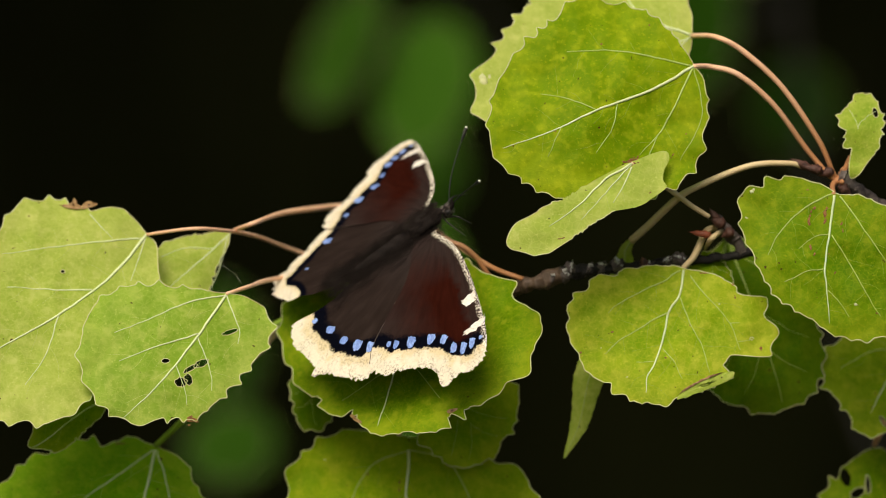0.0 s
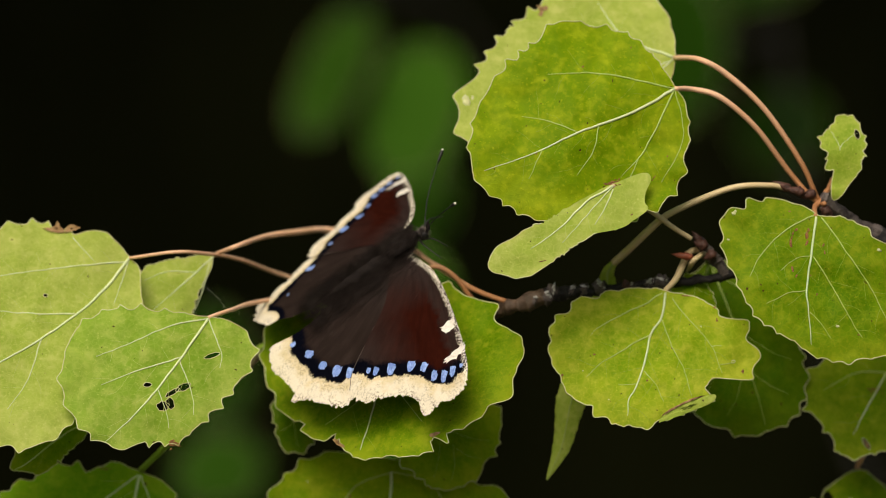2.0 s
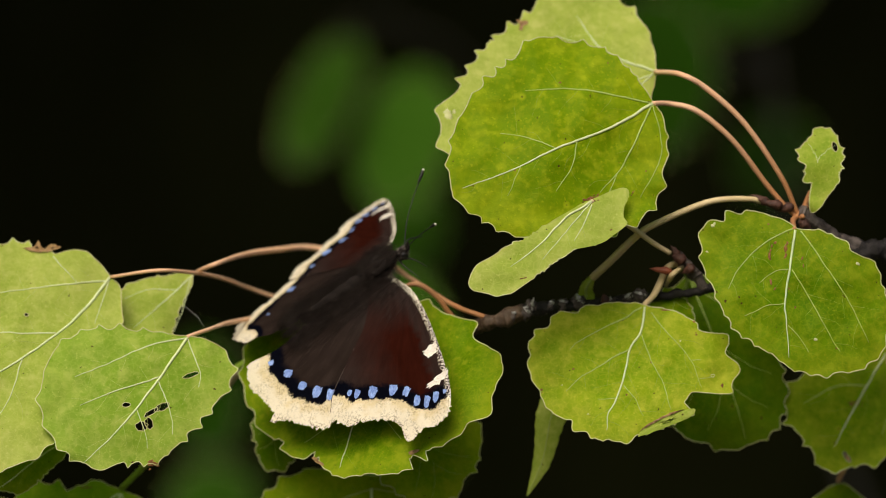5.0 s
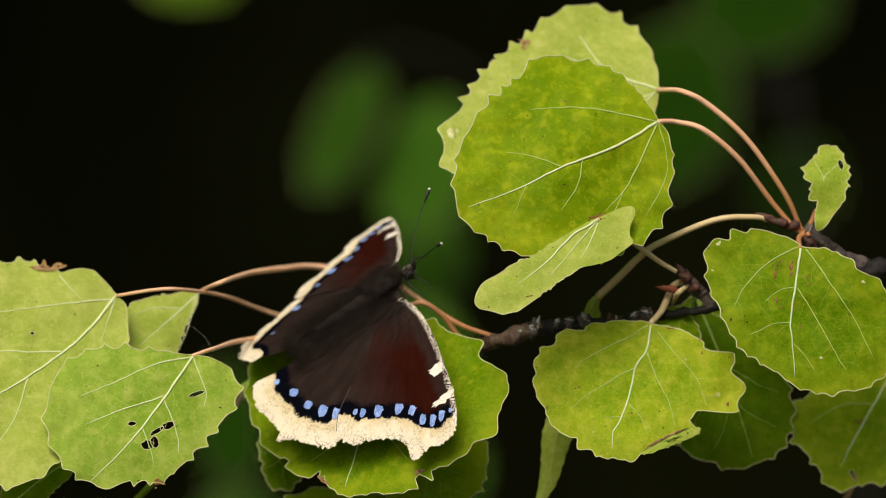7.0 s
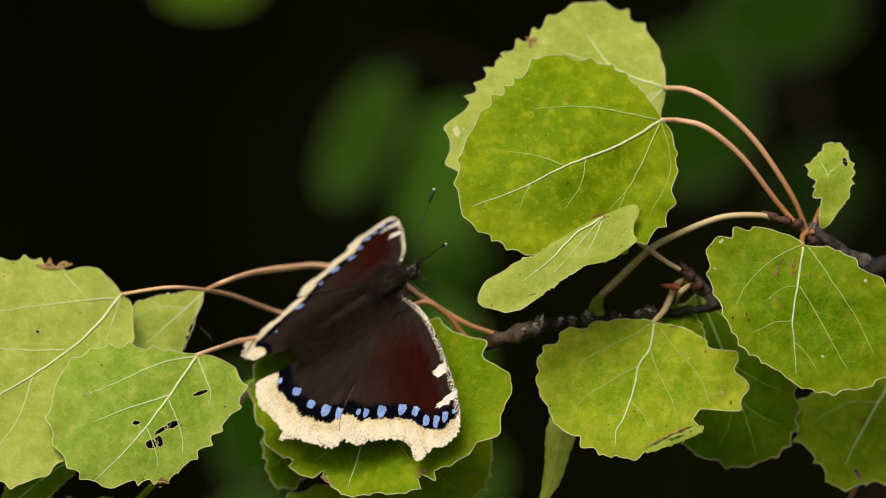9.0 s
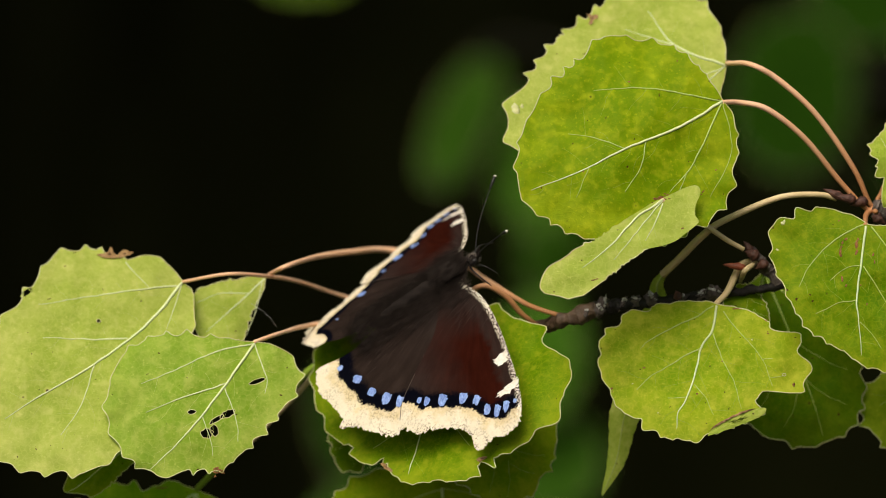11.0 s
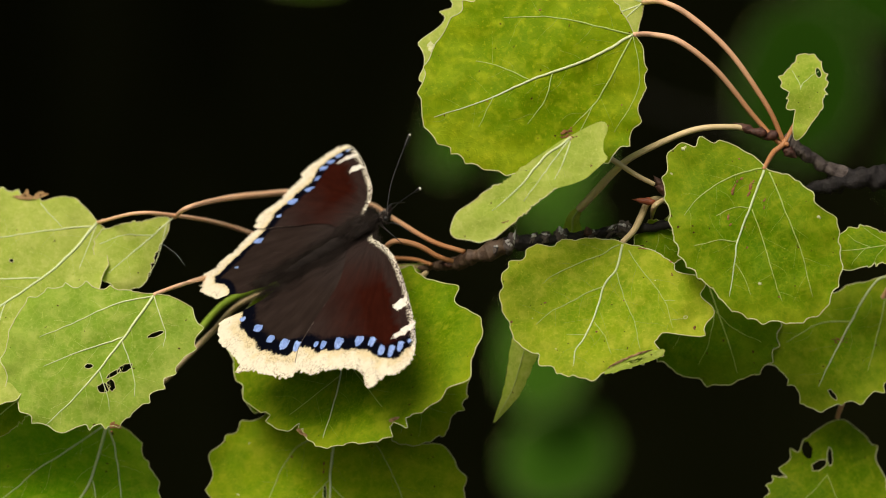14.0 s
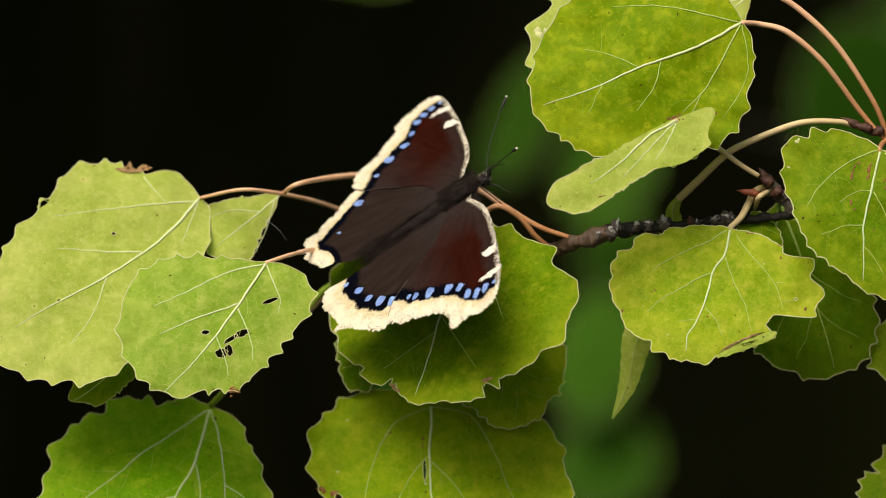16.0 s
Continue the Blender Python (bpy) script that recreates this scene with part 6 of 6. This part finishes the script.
    stir(leaf_d, [(0, pose(-0.20, 0.00, 0.35, -0.52, -0.93, -0.24)), (0.5, pose(-0.16, 0.00, 0.22, -0.38, -0.87, -0.21)), (1, pose(-0.11, 0.00, 0.29, -0.42, -0.61, -0.16)), (1.5, pose(-0.31, 0.00, 0.21, -0.17, -0.94, -0.11)), (2, pose(-0.25, 0.00, 0.22, -0.13, -0.68, -0.02)), (2.5, pose(-0.10, 0.00, 0.19, -0.31, -0.67, -0.14)), (3, pose(0.01, 0.00, 0.23, -0.30, -0.17, -0.04)), (5.5, pose(-0.02, 0.00, 0.17, -0.09, -0.43, -0.34)), (6, pose(0.15, 0.00, 0.21, -0.20, -0.34, -0.40)), (6.5, pose(-0.05, 0.00, 0.10, -0.21, -0.62, -0.20)), (7, pose(0.11, 0.00, 0.15, 0.14, -0.06, -0.32)), (7.5, pose(-0.09, 0.00, 0.05, -0.15, -0.34, -0.19)), (8, pose(-0.12, 0.00, -0.05, -0.03, -0.15, -0.18)), (8.5, pose(0.15, 0.00, 0.06, 0.13, 0.26, -0.04)), (9, pose(0.00, 0.00, 0.00, 0.00, 0.00, 0.00)), (9.5, pose(0.02, 0.00, 0.12, -0.10, -0.11, 0.04)), (10, pose(-0.02, 0.00, 0.07, -0.24, -0.03, -0.24)), (12.5, pose(-0.15, 0.00, -1.50, 0.44, 2.46, -0.54)), (13, pose(0.64, 0.00, -1.60, 0.14, 4.04, -0.65)), (13.5, pose(-0.43, 0.00, -2.25, -0.81, 1.58, -2.35)), (14, pose(-0.39, 0.00, -1.98, 0.53, 3.56, -0.84)), (14.5, pose(0.42, 0.00, -1.07, -0.62, 1.53, -1.20)), (15, pose(0.40, 0.01, -2.16, -1.58, 6.56, -2.70)), (15.5, pose(-0.27, 0.00, -0.55, -0.46, -0.27, -0.90)), (16, pose(0.12, 0.00, -0.37, -1.44, -0.59, -1.68))])
    stir(leaf_e, [(0, pose(-1.06, 0.00, 0.62, -0.97, -0.25, -0.10)), (0.5, pose(-1.12, 0.00, 0.72, -1.04, -0.11, 0.16)), (1, pose(-1.04, 0.00, 0.60, -0.82, -0.08, 0.10)), (1.5, pose(-1.03, 0.00, 0.57, -0.77, -0.15, 0.09)), (2, pose(-0.88, 0.00, 0.28, -0.38, -0.17, -0.29)), (2.5, pose(-0.80, 0.00, 0.48, -0.69, -0.05, 0.10)), (3, pose(-0.83, 0.00, 0.22, -0.27, -0.09, -0.31)), (5.5, pose(-0.11, 0.00, 0.25, -0.36, -0.15, -0.38)), (6, pose(0.02, 0.00, 0.18, -0.28, -0.12, -0.73)), (6.5, pose(-0.22, 0.00, 0.27, 0.37, 0.01, -0.29)), (7, pose(-0.36, 0.00, 0.25, -0.24, -0.08, 0.04)), (7.5, pose(-0.34, 0.00, 0.19, -0.25, -0.36, -0.16)), (8, pose(-0.24, 0.00, 0.31, -0.25, -0.15, -0.59)), (8.5, pose(-0.17, 0.00, 0.32, 0.39, -0.38, -0.46)), (9, pose(0.00, 0.00, 0.00, 0.00, 0.00, 0.00)), (9.5, pose(-0.18, 0.00, 0.12, -0.07, -0.19, 0.56)), (10, pose(-0.34, 0.00, 0.09, 0.07, -0.22, -0.03)), (12.5, pose(1.38, 6.01, 0.31, -1.92, -1.46, -2.72)), (13, pose(3.69, 6.01, 0.06, -3.38, -0.08, -6.43)), (13.5, pose(1.88, 6.01, -1.81, -0.90, -1.36, -7.21)), (14, pose(0.74, 6.01, -0.07, -1.33, -0.85, -2.79)), (14.5, pose(1.19, 6.01, 0.85, -1.75, -2.31, -0.66)), (15, pose(1.63, 6.01, -1.23, -0.24, -0.20, -3.62)), (15.5, pose(0.86, 6.00, 1.08, -2.02, -0.71, -0.45)), (16, pose(0.67, 6.00, -0.84, 0.12, -0.58, -1.82))])
    stir(leaf_f, [(0, pose(-0.33, 0.00, 0.13, -1.29, 0.28, 0.24)), (0.5, pose(-0.37, 0.00, 0.13, -1.34, 0.32, 0.26)), (1, pose(-0.42, 0.00, 0.24, -1.68, 0.12, 0.19)), (1.5, pose(-0.27, 0.00, 0.16, -0.89, 0.29, 0.11)), (2, pose(-0.21, 0.00, 0.15, -0.60, 0.27, 0.00)), (2.5, pose(-0.21, 0.00, 0.26, -1.15, 0.11, 0.53)), (3, pose(-0.17, 0.00, 0.02, -0.50, 0.36, -0.05)), (5.5, pose(-0.02, 0.00, 0.07, 0.25, 0.39, -0.40)), (6, pose(-0.02, 0.00, -0.13, -0.66, 0.23, 0.34)), (6.5, pose(-0.02, 0.00, 0.11, 0.25, 0.49, -0.07)), (7, pose(-0.13, 0.00, 0.13, -0.08, 0.17, -0.17)), (7.5, pose(-0.17, 0.00, -0.02, 0.97, 0.44, -0.61)), (8, pose(-0.15, 0.00, -0.15, 1.21, 0.74, -0.86)), (8.5, pose(-0.13, 0.00, 0.05, 0.80, 0.18, -0.28)), (9, pose(0.00, 0.00, 0.00, 0.00, 0.00, 0.00)), (9.5, pose(-0.23, 0.00, 0.10, 0.56, 0.14, 0.27)), (10, pose(-0.16, 0.00, -0.01, 0.29, 0.13, -0.29)), (12.5, pose(-0.57, -0.01, -1.74, 5.32, 2.07, -3.30)), (13, pose(0.67, -0.01, -1.38, 4.91, 2.31, -2.89)), (13.5, pose(-1.83, -0.01, -3.46, 4.93, 1.16, -5.13)), (14, pose(-1.47, -0.02, -2.98, 6.55, 1.23, -4.00)), (14.5, pose(-0.36, -0.01, 0.14, 2.86, -1.40, -1.74)), (15, pose(-2.71, -0.02, -2.31, 6.83, 0.89, -4.64)), (15.5, pose(-0.09, 0.00, 0.84, -1.99, -1.73, 1.02)), (16, pose(-0.65, 0.00, 0.62, 0.99, -2.75, 0.27))])
    stir(leaf_m, [(0, pose(0.07, 0.00, 0.92, -1.28, -0.03, -0.21)), (0.5, pose(-0.20, 0.00, 0.88, -1.24, 0.07, 0.19)), (1, pose(-0.06, 0.00, 0.74, -1.29, 0.03, -0.15)), (1.5, pose(0.05, 0.00, 0.81, -1.05, -0.21, -0.20)), (2, pose(-0.05, 0.00, 0.82, -1.02, -0.50, -0.24)), (2.5, pose(0.09, 0.00, 0.90, -1.22, -0.42, -0.05)), (3, pose(-0.03, 0.00, 0.74, -0.88, -0.28, -0.18)), (5.5, pose(-0.03, 0.00, 0.49, -0.67, -0.26, -0.17)), (6, pose(0.28, 0.00, 0.71, -0.33, -0.33, -0.42)), (6.5, pose(0.06, 0.00, 0.76, -0.46, -0.13, 0.17)), (7, pose(-0.15, 0.00, 0.42, -0.34, -0.01, 0.32)), (7.5, pose(-0.29, 0.00, 0.26, -0.37, -0.23, 0.11)), (8, pose(-0.38, 0.00, -0.13, -0.30, 0.27, 0.08)), (8.5, pose(-0.17, 0.00, -0.02, -0.16, -0.14, -0.08)), (9, pose(0.00, 0.00, 0.00, 0.00, 0.00, 0.00)), (9.5, pose(-0.11, 0.00, 0.29, -0.25, -0.08, 0.05)), (10, pose(-0.26, 0.00, 0.12, 0.08, 0.09, 0.49)), (12.5, pose(-1.67, -0.01, -2.01, 0.78, -0.01, 0.33)), (13, pose(-0.12, 0.00, -0.30, 0.41, 5.22, -0.17)), (13.5, pose(-5.89, -0.03, -6.27, 1.52, 3.18, 2.59)), (14, pose(0.42, -0.01, -6.80, 0.00, -1.60, -0.69)), (14.5, pose(-1.07, -0.02, -0.03, 2.65, -1.47, 0.05)), (15, pose(-3.19, -0.03, -3.30, 1.96, 3.29, -2.31)), (15.5, pose(0.83, -0.02, -0.47, 2.35, -0.56, -2.93)), (16, pose(-0.38, -0.01, -0.47, 2.24, -1.22, -1.88))])
    stir(leaf_q, [(0, pose(5.00, 0.00, -1.60, 0.00, 0.00, 0.00)), (10.2, pose(4.50, 0.00, -1.20, 0.00, 0.00, 0.00)), (14, pose(-1.49, 1.03, -2.08, -0.95, 0.18, -0.03)), (14.5, pose(-0.41, 0.15, 3.33, -1.44, -1.05, 0.86)), (15, pose(-3.76, 0.11, -0.66, -1.17, 5.22, 0.73)), (15.5, pose(2.84, 0.34, 1.78, -1.22, 3.71, 0.69)), (16, pose(-3.25, 0.14, 0.78, -0.11, -3.20, 0.60))])
    stir(leaf_r, [(0, pose(-2.49, 0.00, -1.29, -0.40, -1.22, 0.83)), (0.5, pose(-2.33, 0.00, -1.21, -0.38, -1.22, 0.79)), (1, pose(-2.45, 0.00, -1.26, -0.40, -1.14, 0.82)), (1.5, pose(-2.42, 0.00, -1.28, -0.40, -1.40, 0.82)), (2, pose(-2.33, 0.00, -1.27, -0.39, -1.71, 0.80)), (2.5, pose(-2.28, 0.00, -1.22, -0.38, -1.53, 0.79)), (3, pose(-2.20, 0.00, -1.19, -0.37, -1.58, 0.77)), (10, pose(-2.20, 0.00, -1.19, -0.37, -1.58, 0.77)), (14, pose(-1.10, 0.00, -0.51, -0.26, 0.02, 0.57)), (14.5, pose(-3.62, 0.00, -0.45, -0.20, -1.00, 0.41)), (15, pose(-1.40, 0.00, -0.77, -0.31, -1.37, 0.64)), (15.5, pose(-0.55, 0.00, -0.36, -0.13, -1.48, 0.26)), (16, pose(-0.73, 0.00, -0.49, -0.18, -1.99, 0.34))])
    stir(leaf_n, [(0, pose(-0.16, 0.00, -0.34, 0.07, 0.04, -0.03)), (0.5, pose(-0.19, 0.00, -0.38, 0.08, -0.16, -0.04)), (1, pose(-0.23, 0.00, -0.45, 0.09, -0.14, -0.05)), (1.5, pose(-0.13, 0.00, -0.22, 0.04, -0.44, -0.03)), (2, pose(-0.15, 0.00, -0.29, 0.06, -0.24, -0.03)), (2.5, pose(-0.18, 0.00, -0.35, 0.07, -0.22, -0.04)), (3, pose(-0.11, 0.00, -0.19, 0.04, -0.39, -0.02)), (5.5, pose(-0.09, 0.00, -0.19, 0.04, 0.01, -0.02)), (6, pose(-0.09, 0.00, -0.25, 0.05, 0.48, -0.02)), (6.5, pose(-0.11, 0.00, -0.26, 0.05, 0.20, -0.02)), (7, pose(-0.09, 0.00, -0.16, 0.03, -0.12, -0.02)), (7.5, pose(-0.03, 0.00, -0.09, 0.02, 0.17, -0.01)), (8, pose(-0.03, 0.00, -0.12, 0.03, 0.42, -0.01)), (8.5, pose(-0.01, 0.00, 0.01, 0.00, -0.17, 0.00)), (9, pose(0.00, 0.00, 0.00, 0.00, 0.00, 0.00)), (9.5, pose(-0.09, 0.00, -0.20, 0.04, 0.04, -0.02)), (12.5, pose(-0.32, 0.00, -0.64, 0.07, -0.62, -0.04)), (13, pose(-0.33, 0.00, -0.78, 0.10, 1.95, -0.04)), (13.5, pose(-0.21, 0.00, -0.44, 0.05, 0.13, -0.02)), (14, pose(-0.12, 0.00, -0.23, 0.03, -0.39, -0.01)), (14.5, pose(-0.73, 0.00, -1.40, 0.13, -6.23, -0.09)), (15, pose(-0.19, 0.00, -0.35, 0.03, -0.71, -0.02)), (16, pose(0.42, 0.05, -0.23, -0.33, -0.88, 0.18))])
    stir(leaf_t, [(0, pose(0.00, 0.00, 0.00, 0.00, 0.00, 0.00)), (10.2, pose(0.00, 0.00, 0.00, 0.00, 0.00, 0.00)), (12.5, pose(-2.14, -0.00, -3.60, -0.19, -1.73, 0.12)), (13, pose(-1.93, -0.01, -3.58, -0.19, -1.94, 0.11)), (13.5, pose(-9.55, 0.28, 3.96, -1.05, -8.47, -0.15)), (14, pose(-3.26, -0.27, -0.52, 0.85, -1.66, 1.31)), (15, pose(-11.08, 0.10, 1.71, -0.39, -13.58, 0.81)), (15.5, pose(-2.27, 0.00, -3.80, -0.19, -1.81, 0.11)), (16, pose(-2.01, 0.01, -2.74, -0.14, -0.94, 0.10))])
    stir(leaf_g, [(0, pose(-0.45, 0.00, 0.07, 0.05, 0.16, 0.35)), (0.5, pose(-0.44, 0.00, 0.07, 0.05, 0.38, 0.34)), (1, pose(-0.57, 0.00, 0.09, 0.07, 0.33, 0.44)), (1.5, pose(-0.37, 0.00, 0.06, 0.05, 0.24, 0.30)), (2, pose(-0.35, 0.00, 0.05, 0.04, -0.02, 0.28)), (2.5, pose(-0.22, 0.00, 0.04, 0.03, 0.30, 0.18)), (3, pose(-0.33, 0.00, 0.05, 0.04, 0.11, 0.27)), (5.5, pose(0.09, 0.00, 0.03, 0.04, 0.09, -0.07)), (6, pose(0.12, 0.00, -0.01, -0.01, 0.05, -0.10)), (6.5, pose(-0.04, 0.00, 0.01, 0.01, 0.22, 0.04)), (7, pose(-0.19, 0.00, 0.04, 0.03, 0.20, 0.17)), (7.5, pose(-0.09, 0.00, 0.05, 0.05, -0.07, 0.09)), (8, pose(-0.09, 0.00, 0.06, 0.06, 0.18, 0.09)), (8.5, pose(-0.14, 0.00, 0.02, 0.02, -0.05, 0.13)), (9, pose(0.00, 0.00, 0.00, 0.00, 0.00, 0.00)), (9.5, pose(-0.20, 0.00, 0.03, 0.03, 0.04, 0.19)), (10, pose(-0.15, 0.00, 0.06, 0.07, -0.10, 0.15)), (12.5, pose(0.48, 0.00, 0.24, 0.39, -0.76, -0.04)), (13, pose(1.17, 0.00, -0.83, 0.18, 1.15, -0.84)), (13.5, pose(-0.05, -0.01, -0.69, -0.08, -1.12, -0.32)), (14, pose(-1.69, -0.03, -1.78, -0.75, 0.52, -0.37)), (14.5, pose(0.15, 0.00, -0.07, -0.02, -0.83, -0.06)), (15, pose(-0.50, -0.02, -1.72, -0.22, 0.08, -0.81)), (15.5, pose(-0.32, 0.01, -1.67, -1.88, 2.03, -0.65)), (16, pose(-0.54, 0.00, -1.58, -0.90, 0.26, -0.65))])
    stir(leaf_v, [(0, pose(0.00, 0.00, 0.00, 0.00, 0.00, 0.00)), (10.2, pose(0.00, 0.00, 0.00, 0.00, 0.00, 0.00)), (12.5, pose(-3.62, 0.29, 1.63, 0.90, -2.52, -0.41)), (13, pose(-0.71, 0.71, 1.54, 2.96, -0.46, -1.78)), (13.5, pose(-0.70, 0.67, 0.24, 2.45, -2.23, -1.46)), (14, pose(2.19, 0.55, -4.58, 1.67, 6.19, -1.44)), (14.5, pose(-2.12, 0.37, 2.07, 1.08, -3.74, -0.56)), (15, pose(1.93, 0.35, -1.01, 0.85, 1.76, -0.72)), (15.5, pose(-0.25, 0.02, -0.29, 0.03, 4.52, -0.03)), (16, pose(-0.50, 0.02, 0.86, 0.08, -0.83, -0.02))])


motions()
